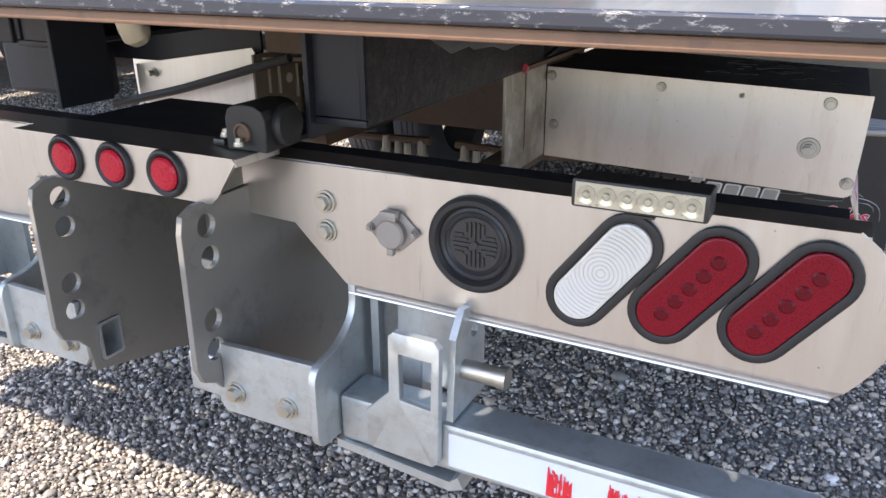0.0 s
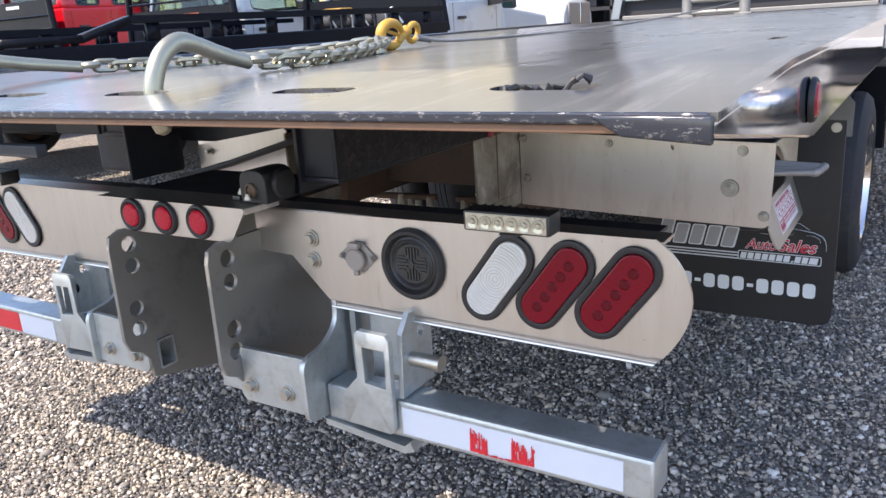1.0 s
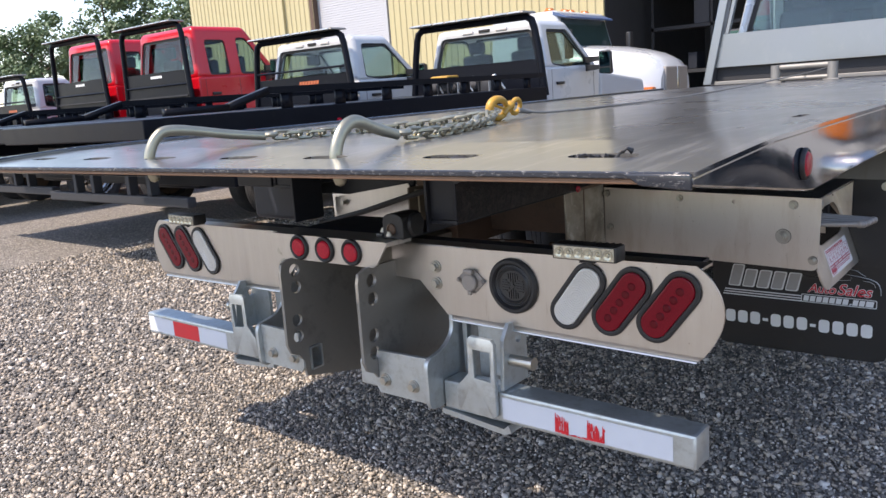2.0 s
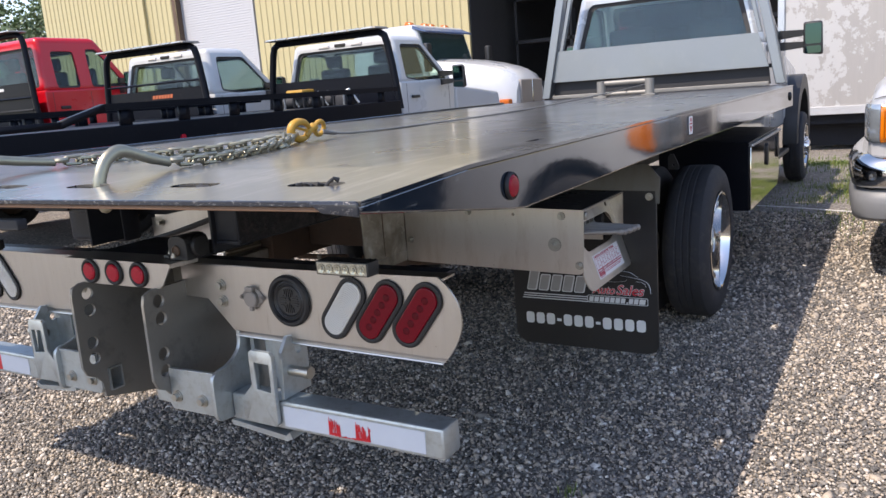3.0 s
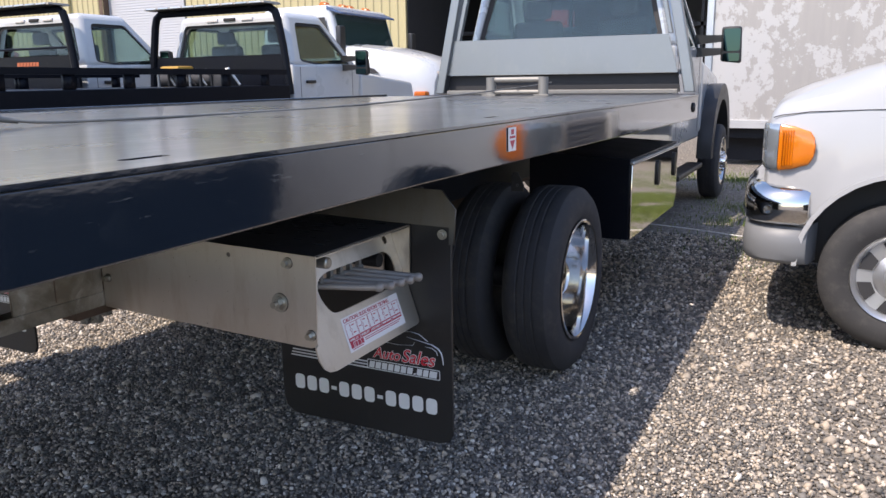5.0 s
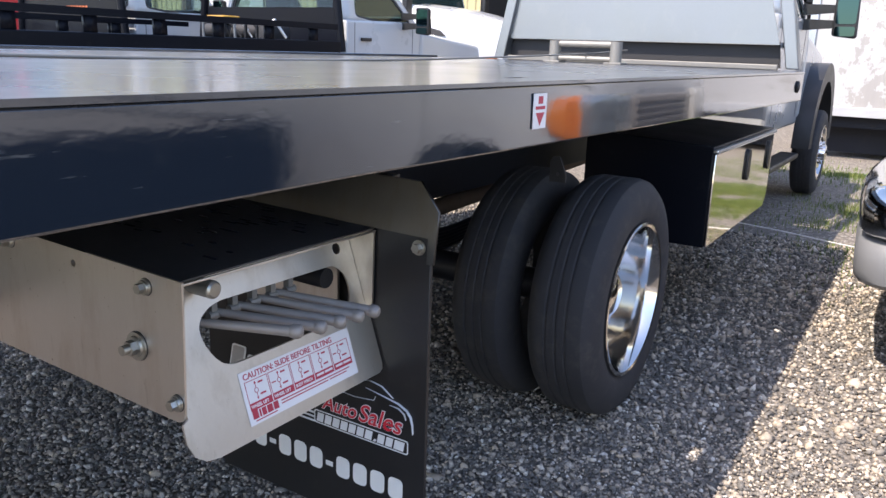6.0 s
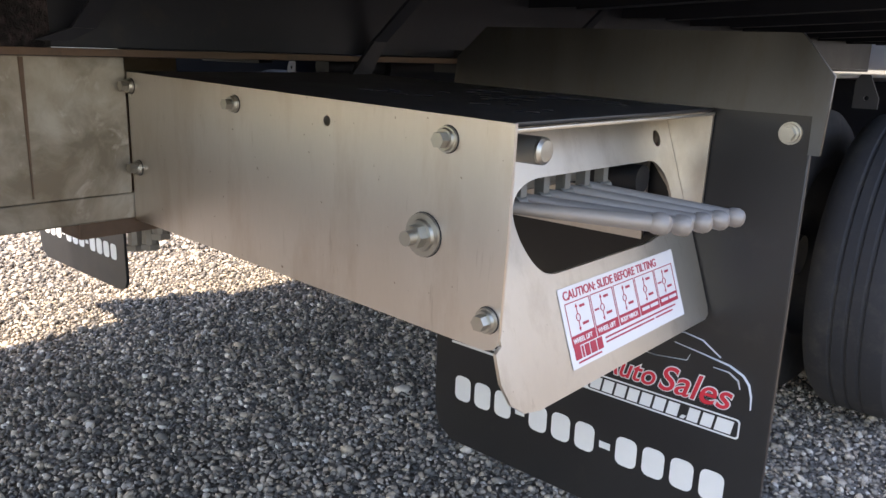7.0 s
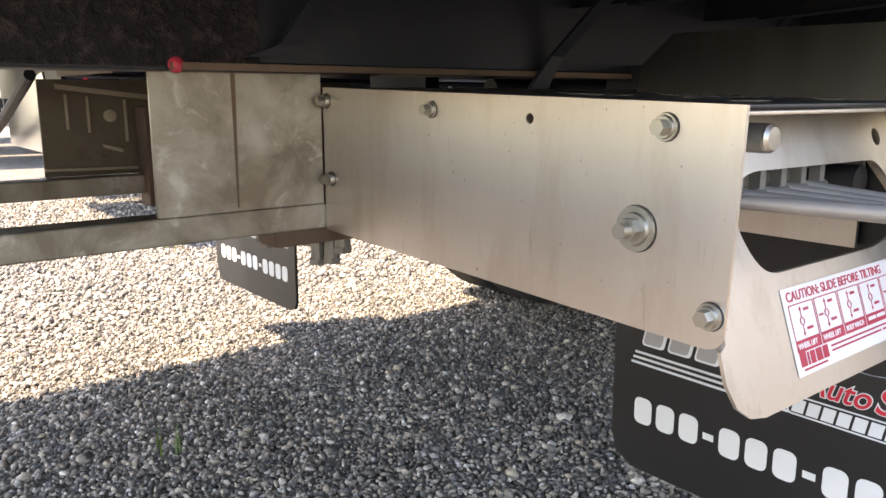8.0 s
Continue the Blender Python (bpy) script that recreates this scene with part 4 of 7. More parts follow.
# -- chassis rails, zinc side plates, underbody
for x in (0.33, flip(0.33)):
    s = 1 if x > 0 else -1
    bm = mesh()
    box(bm, *sorted((x, x - s * 0.06)), 0.06, 2.1, 0.690, 0.733, 0.003)
    part("tail_rail", bm, GALV_RAW, truck)
    bm = plate(mesh(), "x", *sorted((x + s * 0.001, x - s * 0.007)), [(0.70, 0.7335), (0.983 if s > 0 else 1.5, 0.7335), (0.983 if s > 0 else 1.5, 0.95), (0.70, 0.95)], bev=0.001)
    part("side_plate", bm, GALV_RAW if s > 0 else SHADED_ZINC, truck, "mottled zinc side plate with a rust streak")
    if s < 0:  # strips on the inner face; tan discs stand for holes with light behind
        xi = x + 0.0072
        for y, za, zb in ((0.752, 0.839, 0.918), (0.797, 0.831, 0.913), (0.879, 0.809, 0.905)):
            part("rib", box(mesh(), xi, xi + 0.008, y, y + 0.0055, za, zb, 0.001), TAN_STEEL, truck)
        for ya, yb_, za, zb, h in ((0.735, 0.98, 0.929, 0.900, 0.011), (0.826, 0.869, 0.797, 0.784, 0.008), (0.70, 0.98, 0.748, 0.742, 0.006)):
            part("strip", hull(mesh(), [(xi, ya, za), (xi + 0.009, ya, za), (xi + 0.009, yb_, zb), (xi, yb_, zb), (xi, ya, za + h), (xi + 0.009, ya, za + h), (xi + 0.009, yb_, zb + h), (xi, yb_, zb + h)], BOX_FACES), TAN_STEEL, truck)
        for y, z in ((0.848, 0.869), (0.927, 0.857)):
            part("lit_hole", lathe(mesh(), (xi, y, z), (1, 0, 0), [(0, 0.0145), (0.003, 0.0142), (0.004, 0.012), (0.0042, 0.001)], 20), TAN_STEEL, truck)
    bm = mesh()
    box(bm, *sorted((x - s * 0.02, x - s * 0.09)), 0.9, 1.70, 0.66, 0.89, 0.004)
    part("chassis_end", bm, RUST, truck, "rusty brown chassis rail end")
    bm = box(mesh(), *sorted((x - s * 0.02, x - s * 0.09)), 1.702, 9.3, 0.66, 0.89, 0.004)
    part("chassis_rail", bm, BLACK_DULL, truck, "black chassis rail")
part("rust_streak", hull(mesh(), [(0.3315, 0.827, 0.74), (0.3325, 0.827, 0.74), (0.3325, 0.829, 0.74), (0.3315, 0.829, 0.74), (0.3315, 0.825, 0.948), (0.3325, 0.825, 0.948), (0.3325, 0.832, 0.948), (0.3315, 0.832, 0.948)], BOX_FACES), RUST, truck)
for y in (1.15, 1.75, 3.6, 4.6):
    part("chassis_beam", box(mesh(), -0.33, 0.24, y, y + 0.08, 0.70, 0.86, 0.006), RUST, truck)
bm = mesh()
rod(bm, (-0.95, 2.83, 0.41), (0.86, 2.83, 0.41), 0.06, seg=18)
lathe(bm, (-0.045, 2.62, 0.41), (0, 1, 0), [(0, 0.05), (0.08, 0.16), (0.28, 0.17), (0.38, 0.10), (0.42, 0.02)], 20)
part("rear_axle", bm, BLACK_DULL, truck, "black rear axle")
bm = rod(mesh(), (-0.045, 3.0, 0.47), (-0.045, 6.5, 0.6), 0.045, seg=14)
part("drive_shaft", bm, RUST, truck)
for x in (0.42, flip(0.42)):
    bm = mesh()
    for k in range(6):
        h = 0.70 - 0.07 * k
        tube(bm, [(x, 2.83 + t * h, 0.56 - 0.014 * k + 0.10 * t * t) for t in np.linspace(-1, 1, 9)], 0.012, 6)
    part("leaf_spring", bm, BLACK_DULL, truck)
bm = mesh()
rod(bm, (-0.045, 1.9, 0.93), (-0.045, 3.4, 0.94), 0.05, seg=20)
rod(bm, (-0.045, 1.7, 0.93), (-0.045, 1.9, 0.93), 0.028, seg=16)
part("hydraulic_ram", bm, BLACK_DULL, truck)
bm = plate(mesh(), "y", 0.716, 0.721, [(-0.88, 0.785), (-0.424, 0.785), (-0.422, 0.955), (-0.432, 0.966), (-0.88, 0.897)])
cover = part("cover_plate", bm, STAINLESS, truck, "stainless cover plate")
part("bolt", hexbolt(mesh(), (-0.81, 0.716, 0.876), (0, -1, 0), 0.009, 0.016, 0.018), ZINC_BOLT, cover)
# black box and sheet added to fill the dark area at the left
part("dark_fill", box(mesh(), -1.33, -0.935, 0.60, 0.70, 0.80, 1.145, 0.02), BLACK_DULL, truck, "black box filling the dark area under the deck")
part("dark_backing", box(mesh(), -1.20, -0.43, 0.755, 0.765, 0.905, 1.145), BLACK_DULL, truck)
part("cross_web", box(mesh(), -0.40, 0.02, 0.74, 0.75, 0.955, 1.14), RUST, truck)
part("brace", tube(mesh(), [(-0.93, 0.66, 0.782), (-0.65, 0.66, 0.847), (-0.26, 0.66, 0.955)], 0.012, 8), RUBBER, truck)

# -- control boxes, mud flaps, wheels, tool boxes, both sides
def control_box(sign):
    fx = (lambda x: x) if sign > 0 else flip

    def bx(b, x0, x1, *rest, **k):
        return box(b, *sorted((fx(x0), fx(x1))), *rest, **k)

    def P(pts):
        return [(fx(a), b) for a, b in pts]

    face = 0.985
    bm = plate(mesh(), "y", face, face + 0.004, P([(0.333, 0.928), (0.333, 0.688), (1.060, 0.667), (1.076, 0.667), (1.086, 0.670), (1.092, 0.676), (1.0945, 0.688), (1.099, 0.80), (1.102, 0.9065)]), [circle(fx(0.823), 0.888, 0.0065, 12)])
    front = part("control_box", bm, STAINLESS_BOX, truck, "brushed stainless control box with lift levers")
    bm = hull(mesh(), [(fx(0.333), face + 0.004, 0.923), (fx(1.088), face + 0.004, 0.901), (fx(1.088), 1.478, 0.901), (fx(0.333), 1.478, 0.923), (fx(0.333), face, 0.9285), (fx(1.094), face, 0.9065), (fx(1.094), 1.48, 0.9065), (fx(0.333), 1.48, 0.9285)], BOX_FACES)
    part("lid", bm, LID_BLACK, front, "dark lid spotted with drips")
    bm = mesh()
    for k in range(40):
        rng = random.Random(k)
        x, y = fx(rng.uniform(0.72, 1.04)), rng.uniform(1.1, 1.45)
        l = rng.uniform(0.006, 0.02)
        zz = 0.9285 - 0.0289 * (fx(x) - 0.333 if sign < 0 else x - 0.333) + 0.0002
        box(bm, x - l, x + l, y - 0.003, y + 0.003, zz, zz + 0.0012)
    part("drip_mark", bm, BLACK, front)["kind"] = "stuff"
    for x, z, r, w in ((0.345, 0.906, 0.0085, 0.012), (0.356, 0.777, 0.0085, 0.012), (0.632, 0.896, 0.008, 0.0115), (1.0165, 0.884, 0.009, 0.014), (1.079, 0.7015, 0.009, 0.014)):
        part("bolt", hexbolt(mesh(), (fx(x), face - 0.001, z), (0, -1, 0), r, w, 0.01), ZINC_BOLT, front)
        # dark ring under each washer stands for the shade at its edge
        part("bolt_shade_ring", rod(mesh(), (fx(x), face, z), (fx(x), face - 0.001, z), w * 1.07, seg=20), LINER, front, "thin dark ring standing for the shade round a bolt")
    part("bolt_shade_ring", rod(mesh(), (fx(0.986), face, 0.777), (fx(0.986), face - 0.001, 0.777), 0.0255, seg=24), LINER, front)
    bm = hexbolt(mesh(), (fx(0.986), face - 0.001, 0.777), (0, -1, 0), 0.0135, 0.0245, 0.011)
    rod(bm, (fx(0.986), face - 0.014, 0.777), (fx(0.986), face - 0.031, 0.777), 0.0085, seg=14)
    part("large_bolt", bm, ZINC_BOLT, front, "large zinc bolt on a washer")
    # slanted side panel with the lever slot
    def panel_out(z):
        return -0.0085 - (z - 0.706) * 0.338

    slot = [(1.053, 0.800), (1.057, 0.772), (1.072, 0.746), (1.088, 0.732), (1.108, 0.727), (1.34, 0.727), (1.395, 0.734), (1.426, 0.752), (1.437, 0.782), (1.430, 0.812), (1.404, 0.832), (1.11, 0.834), (1.085, 0.829), (1.064, 0.818)]
    outer = [(0.9895, 0.900), (0.9895, 0.675), (0.978, 0.670), (0.976, 0.640), (0.985, 0.616), (1.003, 0.603), (1.03, 0.598), (1.462, 0.598), (1.474, 0.603), (1.4775, 0.614), (1.4775, 0.73), (1.4715, 0.745), (1.4715, 0.900)]
    bm = plate(mesh(), "x", 0.0, 0.004, outer, [roundpoly(slot, 0.012, 2), circle(1.426, 0.861, 0.0115, 16)])
    for v in bm.verts:
        v.co.x += 1.0895 + panel_out(v.co.z)
    if sign < 0:
        bm.transform(Matrix(((-1, 0, 0, 2 * MID), (0, 1, 0, 0), (0, 0, 1, 0), (0, 0, 0, 1))))
    part("lever_panel", bm, STAINLESS_PANEL, front, "stainless panel with a long lever slot")
    # end plate behind the panel, and the lid's turned-down edge
    bm = plate(mesh(), "y", 1.4725, 1.4775, P([(1.0, 0.9), (1.0935, 0.9), (1.0905, 0.745), (1.088, 0.737), (1.072, 0.737), (1.0, 0.90 - 0.07)]))
    part("end_plate", bm, STAINLESS_PANEL, front)
    part("lid_edge", bx(mesh(), 1.0885, 1.0945, 0.990, 1.4785, 0.8965, 0.9005, bev=0.001), STAINLESS_PANEL, front, "bright turned-down edge")
    # fittings under the box
    for x, y, z, h in ((0.03, 1.12, 0.625, 0.03), (0.075, 1.11, 0.60, 0.045), (0.115, 1.12, 0.605, 0.04), (0.16, 1.12, 0.63, 0.03)):
        bm = rod(mesh(), (fx(x), y, z - h / 2), (fx(x), y, z + h), 0.016, 0.013, seg=10)
        rod(bm, (fx(x), y, z - h / 2 - 0.012), (fx(x), y, z - h / 2), 0.02, seg=6)
        part("hose_fitting", bm, STEEL_PLATE, truck)
    bm = tube(mesh(), [(fx(0.0), 1.12, 0.655), (fx(0.12), 1.125, 0.65), (fx(0.28), 1.13, 0.645), (fx(0.5), 1.14, 0.66)], 0.013, 8)
    part("hose_line", bm, RUST, truck)
    # inside: back wall, valve spools and pins
    bm = mesh()
    bx(bm, 0.62, 0.64, 1.0, 1.47, 0.70, 0.90)
    bx(bm, 0.64, 1.005, 1.463, 1.470, 0.70, 0.90)
    part("back_wall", bm, STAINLESS_BOX, front)
    bm = mesh()
    bx(bm, 0.83, 0.97, 1.05, 1.34, 0.80, 0.875, bev=0.006)
    for k in range(6):
        y = 1.065 + 0.047 * k
        rod(bm, (fx(0.97), y, 0.835), (fx(1.022), y, 0.833), 0.009, seg=10)
        bx(bm, 1.012, 1.026, y - 0.006, y + 0.006, 0.795, 0.855)
        rod(bm, (fx(1.022), y - 0.012, 0.803), (fx(1.022), y + 0.012, 0.803), 0.008, seg=10)
    part("valve_block", bm, STEEL_PLATE, front)
    bm = rod(mesh(), (fx(0.95), 1.062, 0.873), (fx(1.0815), 1.062, 0.873), 0.0152, seg=22)
    part("pivot_pin", bm, STEEL_PLATE, front, "dark round pivot pin")
    bm = lathe(mesh(), (fx(1.0817), 1.062, 0.873), (sign, 0, 0), [(0, 0.0152), (0.003, 0.0150), (0.0065, 0.0115), (0.007, 0.001)], 22)
    part("pin_end", bm, ZINC_BOLT, front, "bright chamfered pin end")
    bm = rod(mesh(), (fx(0.80), 1.40, 0.805), (fx(1.03), 1.40, 0.803), 0.021, seg=16)
    part("tube_end", bm, RUBBER, front)
    for y1, z1, reach in ((1.144, 0.799, 1.188), (1.207, 0.788, 1.185), (1.256, 0.785, 1.188), (1.308, 0.781, 1.188), (1.352, 0.779, 1.191)):
        y0, z0 = y1 - 0.087, 0.806
        bm = rod(mesh(), (fx(1.02), y0, z0), (fx(reach - 0.012), y1, z1), 0.007, 0.0098, seg=14)
        d = (Vector((fx(reach), y1, z1)) - Vector((fx(1.02), y0, z0))).normalized()
        lathe(bm, (fx(reach - 0.014), y1, z1), d, [(0, 0.011), (0.004, 0.0125), (0.012, 0.013), (0.018, 0.0105), (0.021, 0.006), (0.022, 0.001)], 16)
        part("lever", bm, CAST, front, "grey cast lever with a round knob")
    # instruction label on the lower panel
    if sign < 0:
        return front

    def at(y, z, off=0.0045):
        return (1.0895 + panel_out(z) + off + 0.0003, y, z)

    Y0, Y1, Z0, Z1 = 1.105, 1.398, 0.620, 0.710
    up = Vector((-0.338, 0, 1)).normalized()

    def patch(b, y0, y1, z0, z1, off):
        hull(b, [at(y0, z0, off), at(y1, z0, off), at(y1, z1, off), at(y0, z1, off), at(y0, z0, off + 0.0004), at(y1, z0, off + 0.0004), at(y1, z1, off + 0.0004), at(y0, z1, off + 0.0004)], BOX_FACES)

    bm = mesh()
    patch(bm, Y0, Y1, Z0, Z1, 0.0045)
    part("label", bm, PAPER, front, "white label printed in red")
    bm = writing("CAUTION: SLIDE BEFORE TILTING", 0.0150, at(1.113, 0.6960, 0.0052), (0, 1, 0), up, 0.0003, 1.02, 0.0002)
    part("label_text", bm, INK_RED, front)
    bm, pale = mesh(), mesh()
    for k in range(5):
        a, b = 1.113 + 0.0555 * k, 1.113 + 0.0555 * (k + 1) - 0.0025
        m = (a + b) / 2 - 0.004
        for y0, y1, z0, z1 in ((a, b, 0.6915, 0.6925), (a, a + 0.001, 0.6555, 0.6915), (b - 0.001, b, 0.6555, 0.6915)):
            patch(bm, y0, y1, z0, z1, 0.0052)
        patch(bm, a, b, 0.6435, 0.6555, 0.0052)
        for z0, z1 in ((0.659, 0.6698), (0.6772, 0.688)):  # the lever's line with a ring and arrow tips
            patch(bm, m - 0.0006, m + 0.0006, z0, z1, 0.0052)
        ring = [Vector(at(m + 0.0042 * math.cos(g), 0.6735 + 0.0040 * math.sin(g), 0.0055)) for g in np.linspace(0, 2 * math.pi, 16, endpoint=False)]
        tube(bm, ring, 0.0006, 4, True)
        for z, dz in ((0.6895, -0.0045), (0.6575, 0.0045)):
            tip = [at(m, z, 0.0053), at(m - 0.0028, z + dz, 0.0053), at(m + 0.0028, z + dz, 0.0053)]
            bm.faces.new([bm.verts.new(p) for p in tip])
        for z, w in ((0.6835, 0.011), (0.6635, 0.013)):
            patch(bm, m + 0.007, m + 0.007 + w, z, z + 0.0028, 0.0052)
        if k in (1, 4):
            patch(bm, m - 0.018, m - 0.008, 0.6725, 0.6745, 0.0052)
        if k > 2:
            patch(pale, a + 0.004, a + 0.024, 0.6485, 0.6525, 0.0057)
            patch(pale, a + 0.027, b - 0.004, 0.6485, 0.6525, 0.0057)
    for k, w in enumerate((0.013, 0.004, 0.010, 0.013, 0.012)):
        y = 1.114 + (0.0, 0.0155, 0.022, 0.0345, 0.050)[k]
        patch(bm, y, y + w, 0.629, 0.642 if k else 0.644, 0.0052)
    for z, y0, y1 in ((0.6375, 1.184, 1.376), (0.6325, 1.184, 1.31), (0.6325, 1.315, 1.365), (0.6245, 1.118, 1.170)):
        patch(bm, y0, y1, z, z + 0.0018, 0.0052)
    part("label_print", bm, INK_RED, front)
    part("cell_bar", pale, PAPER, front)
    for k, words in enumerate(("WHEEL LIFT", "WHEEL LIFT", "BODY WINCH")):
        bm = writing(words, 0.0082, at(1.1153 + 0.0555 * k, 0.6470, 0.0058), (0, 1, 0), up, 0.0003, 0.95 if k < 2 else 0.83, 0.0002)
        part("cell_text", bm, PAPER, front)
    return front


control_box(1), control_box(-1)


def mud_flap(sign):
    fx = (lambda x: x) if sign > 0 else flip
    x0, x1 = sorted((fx(0.570), fx(1.228)))
    if sign < 0:
        x0, x1 = x0 - 0.09, x1 - 0.09
    bm = plate(mesh(), "y", 1.482, 1.492, [(x0, 0.92), (x0, 0.265), (x0 + 0.012, 0.225), (x0 + 0.05, 0.203), (x1 - 0.05, 0.203), (x1 - 0.012, 0.215), (x1, 0.24), (x1, 0.92)], bev=0.002)
    flap = part("mud_flap", bm, FLAP, truck, "black rubber mud flap with white print")
    bm = plate(mesh(), "y", 1.474, 1.481, [(fx(a), b) for a, b in ((0.602, 0.915), (0.602, 0.967), (0.66, 1.02), (1.197, 1.012), (1.246, 0.957), (1.246, 0.855), (1.231, 0.855), (1.228, 0.905))])
    bm.transform(Matrix(((1, 0, 0, 0), (0, 1, 0.16, -0.16 * 0.93), (0, 0, 1, 0), (0, 0, 0, 1))))
    box(bm, x0 + 0.12, x1 - 0.12, 1.497, 1.54, 1.005, 1.011)
    part("flap_hanger", bm, STAINLESS_SHADED, flap, "stainless hanger with cut corners")
    for a in (1.2, 0.64):
        part("bolt", hexbolt(mesh(), (fx(a), 1.482, 0.880), (0, -1, 0), 0.010, 0.0155, 0.008), ZINC_BOLT, flap)
    # number row as plain bars, one for each figure
    y = 1.4812
    bm = mesh()
    lx = x0 + 0.055
    widths = [0.039] * 3 + [0.021] + [0.039] * 3 + [0.021] + [0.039] * 4
    gap = (0.549 - sum(widths)) / 11
    for w in widths:
        if w > 0.03:
            plate(bm, "y", y - 0.0006, y, rrect(lx, lx + w, 0.299, 0.351, 0.012, 3))
        else:
            plate(bm, "y", y - 0.0006, y, [(lx, 0.317), (lx + w, 0.317), (lx + w, 0.329), (lx, 0.329)])
        lx += w + gap
    part("print_bar", bm, INK_WHITE, flap, "row of white print")
    # emblem: slanted block bars, stripes, boxed bars, red script and a car's outline
    a = x0

    def flat_line(b, pts, widths, dy=0.0):
        tube(b, [(a + p, y - dy, q) for p, q in pts], widths, 6, flat=0.1)

    bm, rim = mesh(), mesh()
    for k in range(5):
        p, h = 0.064 + 0.056 * k, 0.548 if k == 0 else 0.531
        lean = 0.22 * (h - 0.455)
        plate(bm, "y", y - 0.0012, y - 0.0006, roundpoly([(a + p + 0.004, 0.459), (a + p + 0.043, 0.459), (a + p + 0.043 + lean, h - 0.004), (a + p + 0.004 + lean, h - 0.004)], 0.006, 2))
        plate(rim, "y", y - 0.0006, y, roundpoly([(a + p, 0.455), (a + p + 0.049, 0.455), (a + p + 0.049 + lean, h), (a + p + lean, h)], 0.007, 2))
    part("emblem_rim", rim, INK_WHITE, flap)
    part("emblem_block", bm, INK_GREY, flap)
    bm = mesh()
    for k in range(3):
        z = 0.416 + 0.0105 * k
        plate(bm, "y", y - 0.0006, y, [(a + 0.042 + 0.004 * k, z), (a + 0.352, z), (a + 0.352, z + 0.0045), (a + 0.043 + 0.004 * k, z + 0.0045)])
    part("emblem_stripe", bm, INK_WHITE, flap)
    bm = plate(mesh(), "y", y - 0.0006, y, rrect(a + 0.350, a + 0.616, 0.416, 0.449, 0.006), [rrect(a + 0.3525, a + 0.6135, 0.4185, 0.4465, 0.005)])
    widths = [0.019] * 7 + [0.007] + [0.018] * 2 + [0.026]
    lx = a + 0.357
    for w in widths:
        plate(bm, "y", y - 0.0006, y, [(lx, 0.421), (lx + w, 0.421), (lx + w + 0.004, 0.421 + (0.022 if w > 0.01 else 0.006)), (lx + 0.004, 0.421 + (0.022 if w > 0.01 else 0.006))])
        lx += w + (0.246 - sum(widths)) / 10
    part("emblem_box", bm, INK_WHITE, flap, "white boxed row of bars")
    slant = 0.28
    for words, lx, size, squeeze, in (("Auto", 0.375, 0.050, 0.95), ("Sales", 0.478, 0.060, 1.0)):
        for name, ink, grow, dy in (("script_rim", INK_WHITE, 0.0022, 0.0004), ("script", INK_SCRIPT, 0.0006, 0.0012)):
            b = writing(words, size, (0, 0, 0), (1, 0, 0), (0, 0, 1), 0.0002, squeeze, grow)
            for v in b.verts:
                v.co.x += slant * v.co.z + a + lx
                v.co.y += y - dy
                v.co.z += 0.459
            part(name, b, ink, flap, "red script with a white rim")
    bm = mesh()
    flat_line(bm, [(0.330, 0.520), (0.40, 0.523), (0.43, 0.530), (0.475, 0.556), (0.515, 0.563), (0.545, 0.558), (0.575, 0.538)], [0.0015, 0.002, 0.0025, 0.0035, 0.004, 0.004, 0.003])
    flat_line(bm, [(0.50, 0.543), (0.545, 0.537), (0.59, 0.530), (0.612, 0.520), (0.622, 0.508), (0.627, 0.490), (0.628, 0.470)], [0.002, 0.004, 0.0055, 0.006, 0.0065, 0.006, 0.004])
    flat_line(bm, [(0.565, 0.520), (0.590, 0.519), (0.605, 0.510), (0.609, 0.497)], [0.002, 0.0045, 0.0045, 0.003])
    flat_line(bm, [(0.42, 0.515), (0.47, 0.513), (0.523, 0.519), (0.527, 0.530)], [0.0015, 0.003, 0.003, 0.002])
    part("emblem_outline", bm, INK_WHITE, flap, "white outline of a car")


mud_flap(1), mud_flap(-1)


